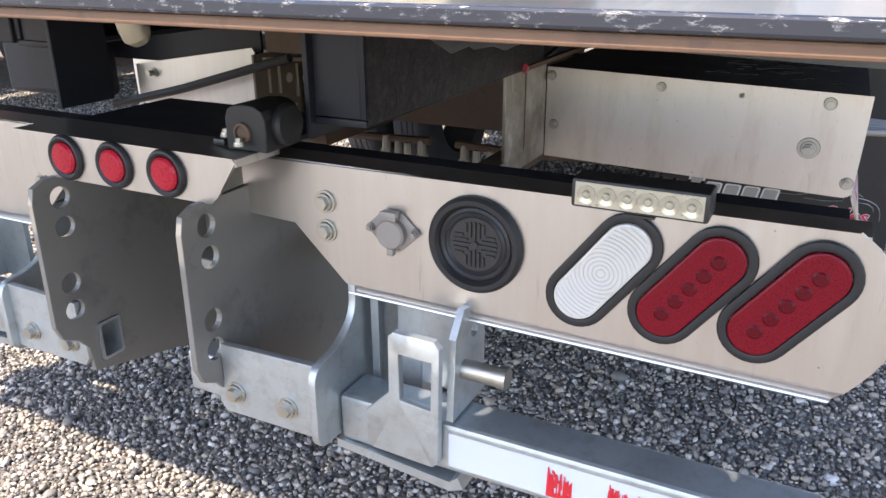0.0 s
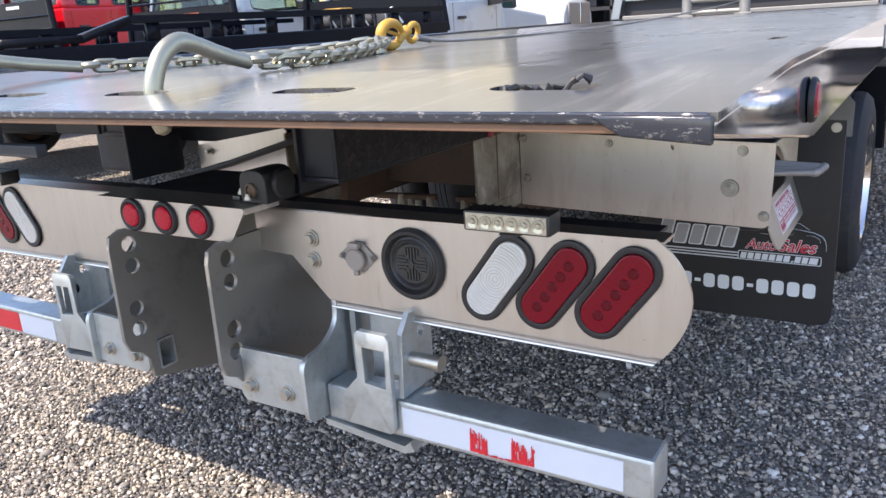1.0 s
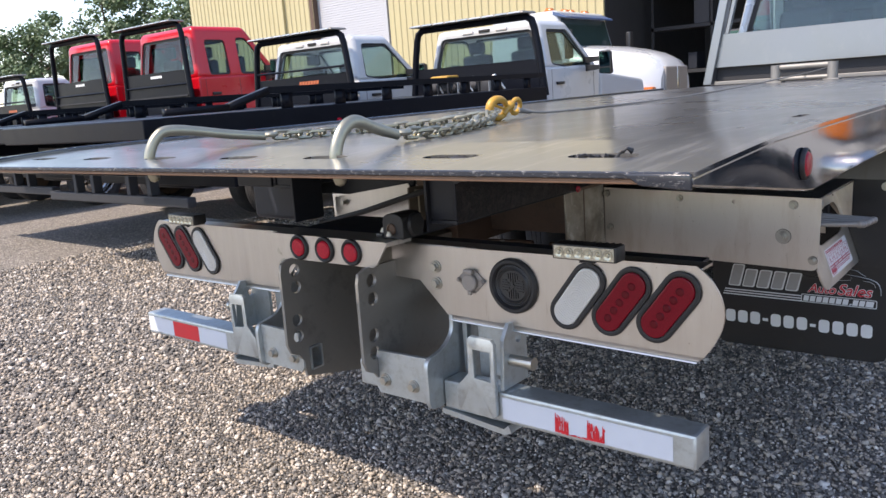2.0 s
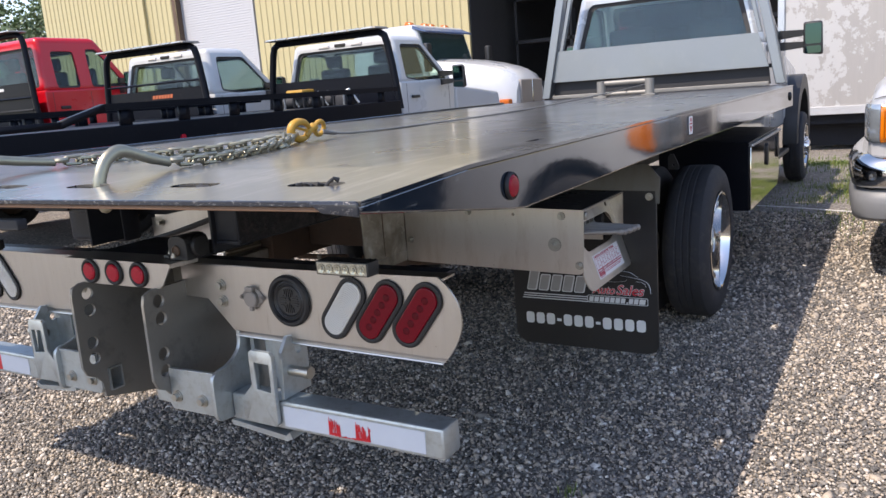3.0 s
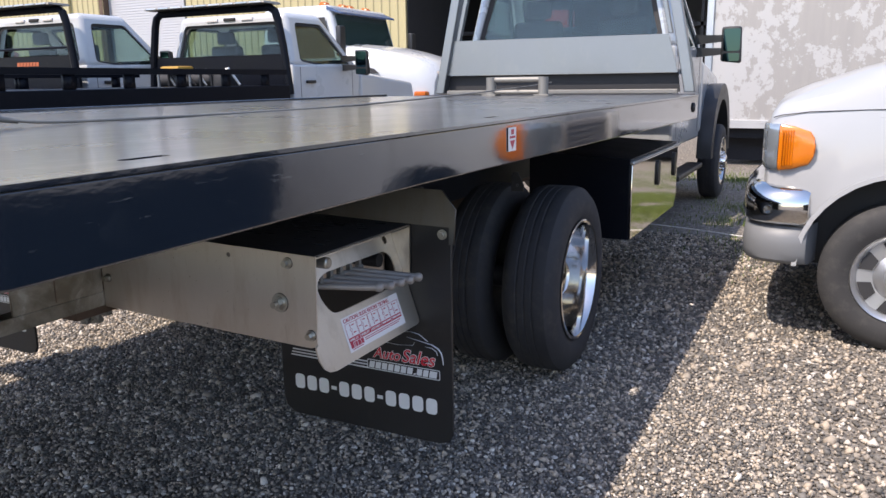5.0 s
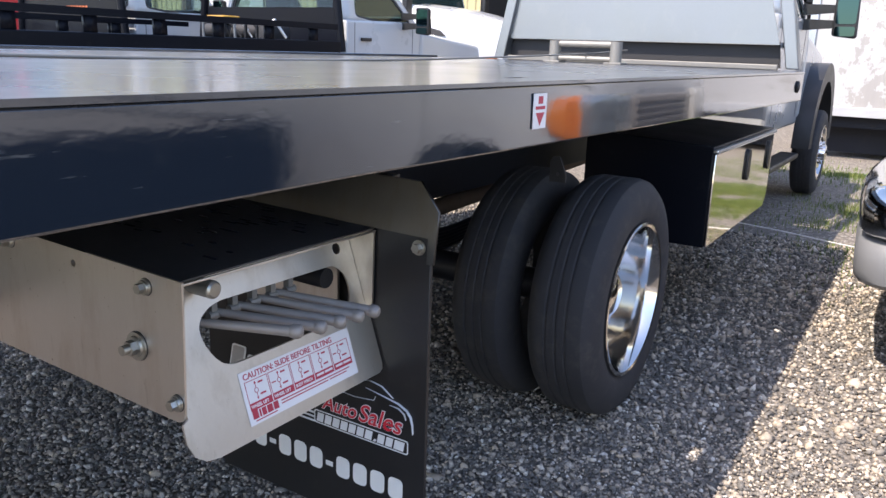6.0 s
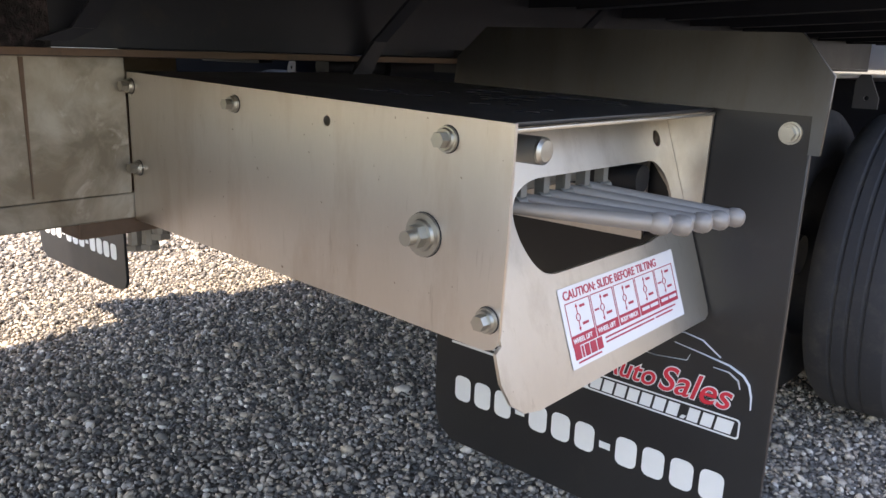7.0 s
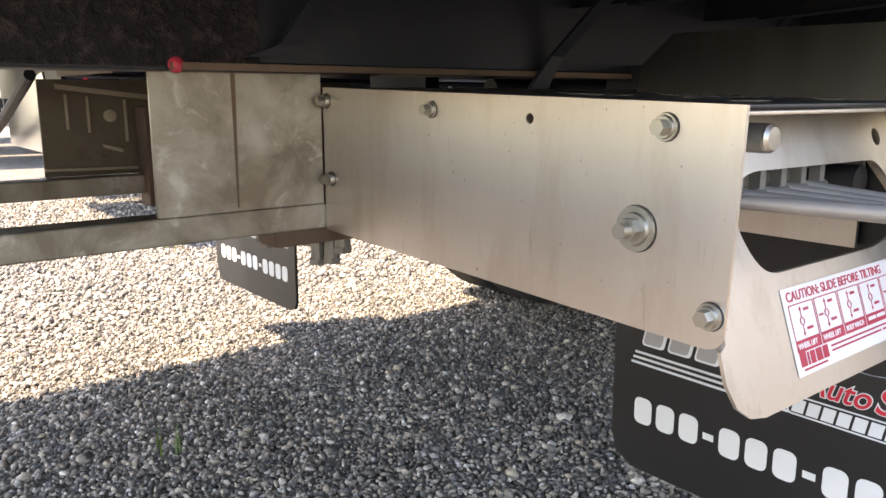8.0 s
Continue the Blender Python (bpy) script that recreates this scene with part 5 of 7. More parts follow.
def road_wheel(at, out, radius, width, parent, rim=CHROME, dual=False, rim_r=0.26, dish=0.10, holes=8):
    """A wheel whose outer face lies at the point; out: +1 or -1 along x."""
    x, y, z = at
    d = Vector((out, 0, 0))
    hub = Vector((x - out * width, y, z))
    bm = mesh()
    r = radius
    lathe(bm, hub, d, [(0.0, rim_r), (0.0, r * 0.80), (width * 0.06, r * 0.93), (width * 0.16, r * 0.985), (width * 0.26, r), (width * 0.335, r), (width * 0.35, r * 0.991), (width * 0.37, r * 0.991), (width * 0.385, r),
                       (width * 0.48, r), (width * 0.495, r * 0.991), (width * 0.515, r * 0.991), (width * 0.53, r), (width * 0.62, r), (width * 0.635, r * 0.991), (width * 0.655, r * 0.991), (width * 0.67, r), (width * 0.76, r),
                       (width * 0.86, r * 0.985), (width * 0.95, r * 0.93), (width, r * 0.82), (width * 0.985, r * 0.70), (width * 0.94, rim_r * 1.03), (width * 0.9, rim_r)], 64, True)
    wheel = part("wheel", bm, TYRE, parent, "black road tyre on a polished rim" if rim is CHROME else "road tyre on a silver rim")
    if dual:
        return wheel
    bm = mesh()
    f = width
    lathe(bm, hub, d, [(f * 0.90, rim_r * 1.02), (f * 0.985, rim_r * 1.03), (f * 0.995, rim_r * 1.005), (f * 0.985, rim_r * 0.975), (f - dish * 0.16, rim_r * 0.945), (f - dish * 0.36, rim_r * 0.925), (f - dish * 0.62, rim_r * 0.91), (f - dish * 0.85, rim_r * 0.89), (f - dish, rim_r * 0.86)], 64, caps=(False, False))
    # disc pierced by hand holes
    ring = [(y + rim_r * 0.865 * math.cos(2 * math.pi * k / 40), z + rim_r * 0.865 * math.sin(2 * math.pi * k / 40)) for k in range(40)]
    cuts = [circle(y + rim_r * 0.66 * math.cos(2 * math.pi * (k + 0.5) / holes), z + rim_r * 0.66 * math.sin(2 * math.pi * (k + 0.5) / holes), rim_r * 0.095, 12) for k in range(holes)]
    a, b = sorted((hub.x + out * (f - dish - 0.012), hub.x + out * (f - dish - 0.002)))
    plate(bm, "x", a, b, ring, cuts)
    for v in bm.verts:
        r = math.hypot(v.co.y - y, v.co.z - z) / rim_r
        if r < 0.80:
            v.co.x += out * 0.03 * min(1, (0.80 - r) / 0.2)
    part("rim", bm, rim, wheel)
    bm = lathe(mesh(), hub, d, [(f - dish + 0.018, rim_r * 0.50), (f - dish + 0.028, rim_r * 0.48), (f - dish + 0.03, rim_r * 0.30), (f - dish + 0.075, rim_r * 0.28), (f - dish + 0.085, rim_r * 0.22), (f - dish + 0.088, 0.001)], 36)
    part("hub", bm, rim, wheel)
    back = lathe(mesh(), hub, d, [(f - dish - 0.05, rim_r * 0.88), (f - dish - 0.049, 0.001)], 24)
    part("drum", back, RUST, wheel, "rusty brake drum")
    for k in range(8):
        bm = mesh()
        a = 2 * math.pi * k / 8
        c = Vector((hub.x + out * (f - dish + 0.026), y + rim_r * 0.39 * math.cos(a), z + rim_r * 0.39 * math.sin(a)))
        rod(bm, c, c + d * 0.028, 0.013, 0.012, seg=6)
        rod(bm, c + d * 0.028, c + d * 0.036, 0.009, 0.004, seg=8)
        part("lug_nut", bm, rim, wheel)
    return wheel


AXLE = 2.83
for s in (1, -1):
    fx = (lambda x: x) if s > 0 else flip
    road_wheel((fx(1.226), AXLE, 0.425), s, 0.428, 0.245, truck, rim_r=0.270, dish=0.16)
    road_wheel((fx(0.915), AXLE, 0.425), s, 0.428, 0.225, truck, dual=True)
    road_wheel((fx(1.10), 8.61, 0.41), s, 0.41, 0.225, truck, dish=0.04)
    # tool box, black with a polished door
    x0, x1 = sorted((fx(0.66), fx(1.238)))
    bm = plate(mesh(), "y", 3.65, 4.98, [(x0, 0.455), (x1, 0.455), (x1, 0.90), (x0, 0.93)], bev=0.004)
    tb = part("tool_box", bm, BLACK_YARD, truck, "black tool box with a polished steel door")
    xa, xb = sorted((fx(1.2385), fx(1.25)))
    bm = plate(mesh(), "x", xa, xb, [(3.66, 0.458), (4.90, 0.458), (4.97, 0.53), (4.97, 0.868), (3.66, 0.868)], bev=0.003)
    part("door", bm, MIRROR_STEEL, tb, "mirror-polished door")
    xa, xb = sorted((fx(1.2385), fx(1.262)))
    bm = box(mesh(), xa, xb, 3.645, 4.985, 0.872, 0.888, 0.003)
    part("drip_edge", bm, ALU, tb)
    for y in (4.32, 4.85):
        xa, xb = sorted((fx(1.2505), fx(1.262)))
        bm = plate(mesh(), "x", xa, xb, stadium(y, 0.757, 0.045, 0.034, 0, 8), bev=0.003)
        part("latch", bm, PLASTIC, tb, "black paddle latch")
    # fender strut over the rear wheels
    bm = plate(mesh(), "y", 2.45, 2.458, [(fx(a), b) for a, b in ((1.03, 0.875), (1.085, 0.875), (1.085, 0.90), (1.06, 0.955), (1.04, 0.955), (1.03, 0.94))], [circle(fx(1.058), 0.90, 0.006, 10)])
    part("strut", bm, DARK_STEEL, truck)
    for y in (1.75, 3.45):
        part("hanger_beam", box(mesh(), *sorted((fx(0.3), fx(0.6))), y, y + 0.05, 0.93, 0.98), BLACK_DULL, truck)

# ---------- pickup-style truck cabs ----------
def truck_cab(parent, cx, yb, paint, crew=False, trim=PLASTIC, tall_arch=False, glass=GLASS):
    """A cab with its back wall at yb, facing +y, belt at 1.58 m, roof at 2.22 m."""
    L = 1.62 if crew else 1.22
    W, T = 0.985, 0.84
    cab = part("cab_body", plate(mesh(), "x", cx - W, cx + W, [(yb, 0.72), (yb + L + 0.20, 0.72), (yb + L + 0.20, 0.98), (yb + L + 0.25, 1.60), (yb + L, 1.62), (yb, 1.60)], bev=0.03), paint, parent, "painted cab")
    # hood and fenders
    yf = yb + L + 0.25
    bm = hull(mesh(), [(cx - W, yf, 0.75), (cx + W, yf, 0.75), (cx + W * 0.97, yf + 1.65, 0.8), (cx - W * 0.97, yf + 1.65, 0.8), (cx - W, yf, 1.52), (cx + W, yf, 1.52), (cx + W * 0.93, yf + 1.6, 1.36), (cx - W * 0.93, yf + 1.6, 1.36)], BOX_FACES, 0.06, 3)
    part("hood", bm, paint, cab)
    bm = box(mesh(), cx - 0.9, cx + 0.9, yf + 1.6, yf + 1.72, 0.62, 0.86, 0.03)
    part("bumper", bm, CHROME, cab)
    for s in (-1, 1):
        bm = mesh()
        yc, zc, ro, ri = (yf + 0.72, 0.50, 0.72, 0.56) if tall_arch else (yf + 0.72, 0.43, 0.56, 0.49)
        n = 14
        arc = [(yc + r * math.cos(math.pi * k / n), zc + r * 1.06 * math.sin(math.pi * k / n)) for r, ks in ((ro, range(n + 1)), (ri, range(n, -1, -1))) for k in ks]
        plate(bm, "x", *sorted((cx + s * (W - 0.02), cx + s * (W + (0.13 if tall_arch else 0.05)))), arc)
        part("fender_flare", bm, trim, cab, "black fender flare")
        bm = box(mesh(), *sorted((cx + s * (W - 0.1), cx + s * (W + 0.06))), yb + 0.1, yf - 0.05, 0.42, 0.47, 0.015)
        part("step_bar", bm, trim, cab)
    # greenhouse: a rounded shell with the windows cut through
    z0, z1 = 1.59, 2.20
    k = (W - T) / (z1 - z0)

    def shell(d):
        b = hull(mesh(), [(cx - W + d, yb + d, z0 - 0.02), (cx + W - d, yb + d, z0 - 0.02), (cx + W - d, yb + L + 0.24 - d, z0 - 0.02), (cx - W + d, yb + L + 0.24 - d, z0 - 0.02),
                          (cx - T + d, yb + 0.07 + d, z1 + 0.055 - d), (cx + T - d, yb + 0.07 + d, z1 + 0.055 - d), (cx + T - d, yb + L - 0.44 - d, z1 + 0.055 - d), (cx - T + d, yb + L - 0.44 - d, z1 + 0.055 - d)], BOX_FACES, 0.075, 4)
        return b

    def lift(b, y0, y1):
        g = (y1 - y0) / (z1 - z0)
        b.transform(Matrix(((1, 0, 0, 0), (0, 1, g, y0 - g * z0), (0, 0, 1, 0), (0, 0, 0, 1))))
        return b

    def lean(b, s):
        b.transform(Matrix(((1, 0, -s * k, cx + s * (W - 0.012) + s * k * z0), (0, 1, 0, 0), (0, 0, 1, 0), (0, 0, 0, 1))))
        return b

    ends = []
    for y0, y1, inset, glass_name in ((yb + 0.015, yb + 0.085, 0.11, "rear_window"), (yb + L + 0.21, yb + L - 0.43, 0.12, "windscreen")):
        h = roundpoly([(cx - W + inset, z0 + 0.05), (cx + W - inset, z0 + 0.05), (cx + T - 0.09, z1 - 0.06), (cx - T + 0.09, z1 - 0.06)], 0.07)
        ends.append((y0, y1, h, glass_name))
    if crew:
        hs = [[(yb + 0.26, z0 + 0.03), (yb + 0.70, z0 + 0.03), (yb + 0.70, z1 - 0.12), (yb + 0.27, z1 - 0.12)], [(yb + 0.92, z0 + 0.03), (yb + L + 0.02, z0 + 0.03), (yb + L - 0.46, z1 - 0.09), (yb + 0.94, z1 - 0.09)]]
    else:
        hs = [[(yb + 0.17, z0 + 0.05), (yb + L * 0.60, z0 - 0.02), (yb + L + 0.04, z0 + 0.0), (yb + L - 0.46, z1 - 0.07), (yb + 0.22, z1 - 0.07)]]
    hs = [roundpoly(h, 0.06) for h in hs]
    tools = [shell(0.045)] + [lift(plate(mesh(), "y", -0.12, 0.12, h), y0, y1) for y0, y1, h, _ in ends]
    tools += [lean(plate(mesh(), "x", -0.1, 0.1, h), s) for h in hs for s in (-1, 1)]
    cut_out(shell(0), tools, "greenhouse", paint, cab)
    for y0, y1, h, glass_name in ends:
        dy = 0.012 if glass_name == "rear_window" else -0.012
        big = [(cx + (p - cx) * 1.01, q) for p, q in h]
        part(glass_name, lift(plate(mesh(), "y", dy - 0.003, dy + 0.003, big), y0, y1), glass, cab, "tinted window glass").visible_shadow = False
        ring = [(cx + (p - cx) * 0.94, 1.895 + (q - 1.895) * 0.85) for p, q in h]
        part("window_border", lift(plate(mesh(), "y", *sorted((dy * 0.65, dy * 0.35)), big, [ring]), y0, y1), LINER, cab, "black window border")
    for s in (-1, 1):
        for h in hs:
            part("side_window", lean(plate(mesh(), "x", *sorted((-s * 0.016, -s * 0.010)), h), s), glass, cab, "tinted window glass").visible_shadow = False
            c0, c1 = sum(p for p, q in h) / len(h), sum(q for p, q in h) / len(h)
            part("window_border", lean(plate(mesh(), "x", *sorted((-s * 0.009, -s * 0.004)), h, [[(c0 + (p - c0) * 0.93, c1 + (q - c1) * 0.88) for p, q in h]]), s), LINER, cab)
        # door seams and handle
        for y in (yb + 0.14, yb + L + 0.05) + ((yb + 0.86,) if crew else ()):
            part("door_seam", box(mesh(), *sorted((cx + s * (W - 0.002), cx + s * (W + 0.0015))), y, y + 0.008, 0.80, 1.57), LINER, cab)
        bm = box(mesh(), *sorted((cx + s * (W + 0.001), cx + s * (W + 0.035))), yb + 0.24, yb + 0.42, 1.36, 1.40, 0.01)
        part("door_handle", bm, trim, cab, "black door handle")
        # tow mirror on two arms
        my = yb + L - 0.22
        bm = hull(mesh(), [(cx + s * (W + 0.22), my, 1.47), (cx + s * (W + 0.42), my, 1.45), (cx + s * (W + 0.40), my + 0.11, 1.47), (cx + s * (W + 0.24), my + 0.11, 1.49),
                           (cx + s * (W + 0.22), my, 1.80), (cx + s * (W + 0.41), my, 1.80), (cx + s * (W + 0.38), my + 0.11, 1.78), (cx + s * (W + 0.24), my + 0.11, 1.78)], BOX_FACES, 0.025, 3)
        part("tow_mirror", bm, trim, cab, "black tow mirror")
        bm = plate(mesh(), "y", my - 0.003, my - 0.0005, rrect(*sorted((cx + s * (W + 0.245), cx + s * (W + 0.395))), 1.57, 1.775, 0.02))
        plate(bm, "y", my - 0.003, my - 0.0005, rrect(*sorted((cx + s * (W + 0.245), cx + s * (W + 0.395))), 1.475, 1.55, 0.02))
        part("mirror_glass", bm, MIRROR_GLASS, cab)
        bm = mesh()
        for z in (1.52, 1.64):
            hull(bm, [(cx + s * (W - 0.02), my + 0.05, z), (cx + s * (W + 0.24), my + 0.04, z + 0.02), (cx + s * (W + 0.24), my + 0.08, z + 0.02), (cx + s * (W - 0.02), my + 0.12, z),
                      (cx + s * (W - 0.02), my + 0.05, z + 0.09), (cx + s * (W + 0.24), my + 0.04, z + 0.08), (cx + s * (W + 0.24), my + 0.08, z + 0.08), (cx + s * (W - 0.02), my + 0.12, z + 0.09)], BOX_FACES)
        part("mirror_arm", bm, trim, cab)
    # seats and wheel
    for s in (-1, 1):
        for yy in ((yb + 0.35, yb + 1.15) if crew else (yb + 0.38,)):
            bm = box(mesh(), cx + s * 0.42 - 0.24, cx + s * 0.42 + 0.24, yy, yy + 0.14, 1.55, 1.88, 0.05, 3)
            box(bm, cx + s * 0.42 - 0.13, cx + s * 0.42 + 0.13, yy + 0.01, yy + 0.11, 1.90, 2.07, 0.04, 3)
            part("seat", bm, SEAT, cab)
    bm = box(mesh(), cx - W + 0.06, cx + W - 0.06, yb + L - 0.28, yb + L + 0.15, 1.575, 1.66, 0.03)
    part("dashboard", bm, LINER, cab)
    return cab


# -- this truck's cab with its aluminium headboard
CAB_Y = 6.42
truck_cab(truck, MID, CAB_Y, SILVER, tall_arch=True)
HB = 6.2
bm = plate(mesh(), "y", HB, HB + 0.012, [(MID - 1.09, 1.375), (MID + 1.045, 1.375), (MID + 0.955, 1.685), (MID - 1.04, 1.69)])
head = part("headboard", bm, ALU_DULL, truck, "bright aluminium headboard")
part("dark_band", plate(mesh(), "y", HB + 0.06, HB + 0.07, [(MID - 1.10, 1.215), (MID + 1.06, 1.215), (MID + 1.04, 1.373), (MID - 1.088, 1.373)]), DARK_STEEL, head)
part("lower_rail", box(mesh(), MID - 1.09, MID + 1.05, HB - 0.01, HB + 0.03, 1.202, 1.238, 0.004), STEEL_PLATE, head, "dull steel foot rail")
for s in (-1, 1):
    bm = hull(mesh(), [(MID + s * 1.11, HB - 0.04, 1.21), (MID + s * 1.20, HB - 0.04, 1.21), (MID + s * 1.20, HB + 0.08, 1.21), (MID + s * 1.11, HB + 0.08, 1.21),
                       (MID + s * 0.88, HB - 0.03, 2.36), (MID + s * 0.96, HB - 0.03, 2.36), (MID + s * 0.96, HB + 0.07, 2.36), (MID + s * 0.88, HB + 0.07, 2.36)], BOX_FACES, 0.008)
    part("headboard_post", bm, ALU_DULL, head)
    bm = hull(mesh(), [(MID + s * 0.955, HB, 1.69), (MID + s * 0.99, HB, 1.69), (MID + s * 0.99, HB + 0.05, 1.69), (MID + s * 0.955, HB + 0.05, 1.69),
                       (MID + s * 0.80, HB, 2.36), (MID + s * 0.84, HB, 2.36), (MID + s * 0.84, HB + 0.05, 2.36), (MID + s * 0.80, HB + 0.05, 2.36)], BOX_FACES, 0.004)
    part("inner_post", bm, ALU_DULL, head)
part("top_tube", box(mesh(), MID - 0.98, MID + 0.98, HB - 0.03, HB + 0.07, 2.36, 2.44, 0.01), ALU, head)
part("step_deck", box(mesh(), MID - 1.2, MID + 1.2, DFRONT + 0.01, HB - 0.045, 1.16, 1.2), BLACK_DULL, truck)


# ---------- the row of parked rollbacks ----------
def rollback(cx, yb, paint, words, crew=False, tail=-0.3, roof=2.12, rail=True):
    t = thing("parked_tow_truck", (cx, yb, 0), words, "tow truck", "row of parked tow trucks")
    truck_cab(t, cx, yb, paint, crew, glass=GLASS_DARK)
    tall = Matrix.Translation((0, 0, 0.72)) @ Matrix.Diagonal((1, 1, (roof - 0.72) / 1.53, 1)) @ Matrix.Translation((0, 0, -0.72))
    for ob in t.children_recursive:
        ob.data.transform(tall)
    top = roof + 0.05
    # rack behind the cab with lower panel and lamp bar
    y = yb - 0.22
    bm = plate(mesh(), "y", y, y + 0.01, [(cx - 1.05, 1.24), (cx + 1.05, 1.24), (cx + 0.99, 0.62 * top + 0.29), (cx - 0.99, 0.62 * top + 0.29)])
    rack = part("headache_rack", bm, BLACK_YARD, t, "black steel rack behind the cab")
    bm = mesh()
    tube(bm, [(cx - 1.10, y, 1.2), (cx - 1.03, y, 1.75), (cx - 0.975, y, top - 0.17), (cx - 0.94, y, top - 0.07), (cx - 0.86, y, top - 0.02), (cx + 0.86, y, top - 0.02), (cx + 0.94, y, top - 0.07), (cx + 0.975, y, top - 0.17), (cx + 1.03, y, 1.75), (cx + 1.10, y, 1.2)], 0.048, 10)
    if rail:
        tube(bm, [(cx - 1.0, y - 0.02, 1.80), (cx + 1.0, y - 0.02, 1.80)], 0.016, 8)
    part("rack_hoop", bm, BLACK_YARD, rack)
    bm = hull(mesh(), [(cx - 0.95, y - 0.20, top + 0.012), (cx + 0.95, y - 0.20, top + 0.012), (cx + 0.95, y + 0.12, top + 0.012), (cx - 0.95, y + 0.12, top + 0.012), (cx - 0.93, y - 0.18, top + 0.04), (cx + 0.93, y - 0.18, top + 0.04), (cx + 0.93, y + 0.10, top + 0.04), (cx - 0.93, y + 0.10, top + 0.04)], BOX_FACES, 0.008)
    bar = part("lamp_bar", bm, STEEL_PLATE, rack, "flat grey lamp bar")
    for k in range(9):
        part("lamp_cell", box(mesh(), cx - 0.90 + 0.204 * k, cx - 0.90 + 0.204 * k + 0.17, y - 0.206, y - 0.196, top + 0.014, top + 0.034, 0.003), (ALU, LAMP_GLASS, ALU)[k % 3], bar)
    for xx in (-0.6, 0.6):
        part("bar_foot", box(mesh(), cx + xx - 0.03, cx + xx + 0.03, y - 0.05, y + 0.05, top - 0.01, top + 0.0115), BLACK_YARD, rack)
    # print on the panel, as bars
    if rail and roof < 2.5:
        bm = mesh()
        for k in range(7):
            xx = cx - 0.05 + 0.062 * k
            hull(bm, [(xx, y - 0.002, 1.585), (xx + 0.05, y - 0.002, 1.585), (xx + 0.062, y - 0.002, 1.635), (xx + 0.012, y - 0.002, 1.635)], ((0, 1, 2, 3),))
        part("panel_print", bm, INK_ORANGE, rack, "row of orange print")
    elif rail:
        bm = mesh()
        for k in range(6):
            box(bm, cx - 0.16 + 0.062 * k, cx - 0.112 + 0.062 * k, y - 0.002, y - 0.0005, 0.62 * top + 0.19, 0.62 * top + 0.235)
        part("panel_print", bm, PAPER, rack, "row of white print")
        part("panel_ledge", box(mesh(), cx - 0.98, cx + 0.98, y - 0.03, y - 0.001, 0.62 * top - 0.16, 0.62 * top - 0.135, 0.004), DARK_STEEL, rack)
    if not crew:
        for xx in (-0.28, 0.0, 0.28):
            part("roof_lamp", box(mesh(), cx + xx - 0.09, cx + xx + 0.09, yb + 0.045, yb + 0.075, roof - 0.075, roof - 0.035, 0.008), LINER if xx == 0 else PAPER, rack)
    # bed with rails
    bm = hull(mesh(), [(cx - 1.2, tail, 1.14), (cx + 1.2, tail, 1.14), (cx + 1.2, yb - 0.35, 1.06), (cx - 1.2, yb - 0.35, 1.06), (cx - 1.2, tail, 1.29), (cx + 1.2, tail, 1.29), (cx + 1.2, yb - 0.35, 1.31), (cx - 1.2, yb - 0.35, 1.31)], BOX_FACES, 0.01)
    bed = part("bed", bm, BLACK_YARD, t, "black steel bed")
    part("side_marker", rod(mesh(), (cx + 1.2, tail + 1.9, 1.145), (cx + 1.212, tail + 1.9, 1.145), 0.03, seg=16), RED_ROUND, bed, "round red side marker")
    for s in (-1, 1):
        bm = mesh()
        x = cx + s * 1.17
        way = [(tail + 0.2, 1.30), (tail + 0.75, 1.305), (tail + 1.15, 1.42), (yb - 0.4, 1.425)]
        for (ya, za), (yc, zc) in zip(way, way[1:]):
            hull(bm, [(x - 0.035, ya, za), (x + 0.035, ya, za), (x + 0.035, yc, zc), (x - 0.035, yc, zc), (x - 0.035, ya, za + 0.055), (x + 0.035, ya, za + 0.055), (x + 0.035, yc, zc + 0.055), (x - 0.035, yc, zc + 0.055)], BOX_FACES)
        for yy in np.arange(tail + 1.3, yb - 0.5, 0.62):
            box(bm, x - 0.02, x + 0.02, yy, yy + 0.10, 1.28, 1.43)
        part("bed_rail", bm, BLACK_YARD, bed)
        road_wheel((cx + s * 1.16, tail + 2.9, 0.41), s, 0.41, 0.24, t)
        road_wheel((cx + s * 1.08, yb + (1.62 if crew else 1.22) + 0.97, 0.41), s, 0.41, 0.24, t)
        bm = box(mesh(), *sorted((cx + s * 0.7, cx + s * 1.22)), tail + 3.6, tail + 4.6, 0.5, 0.95, 0.01)
        part("tool_box", bm, BLACK, t)
    bm = box(mesh(), cx - 1.15, cx + 1.15, tail + 0.75, tail + 0.8, 0.70, 0.90, 0.01)
    part("tail_plate", bm, BLACK_YARD, t)
    part("lift_bar", box(mesh(), cx - 1.15, cx + 1.15, tail + 0.30, tail + 0.38, 0.60, 0.68, 0.01), DARK_STEEL, t, "dark wheel-lift bar")
    for x in (-0.62, -0.30, 0.30, 0.62):
        part("lift_upright", box(mesh(), cx + x - 0.03, cx + x + 0.03, tail + 0.30, tail + 0.38, 0.681, 0.95, 0.006), DARK_STEEL, t)
    part("lift_rail", box(mesh(), cx - 1.1, cx + 1.1, tail + 0.28, tail + 0.40, 0.951, 0.99, 0.006), BLACK_YARD, t)
    part("tube", rod(mesh(), (cx + 0.45, tail + 0.15, 0.93), (cx + 1.25, tail + 0.15, 0.93), 0.04, seg=16), ALU, t, "bright aluminium tube")
    bm = box(mesh(), cx - 0.42, cx + 0.42, tail + 0.9, yb + 2.3, 0.65, 1.04, 0.02)
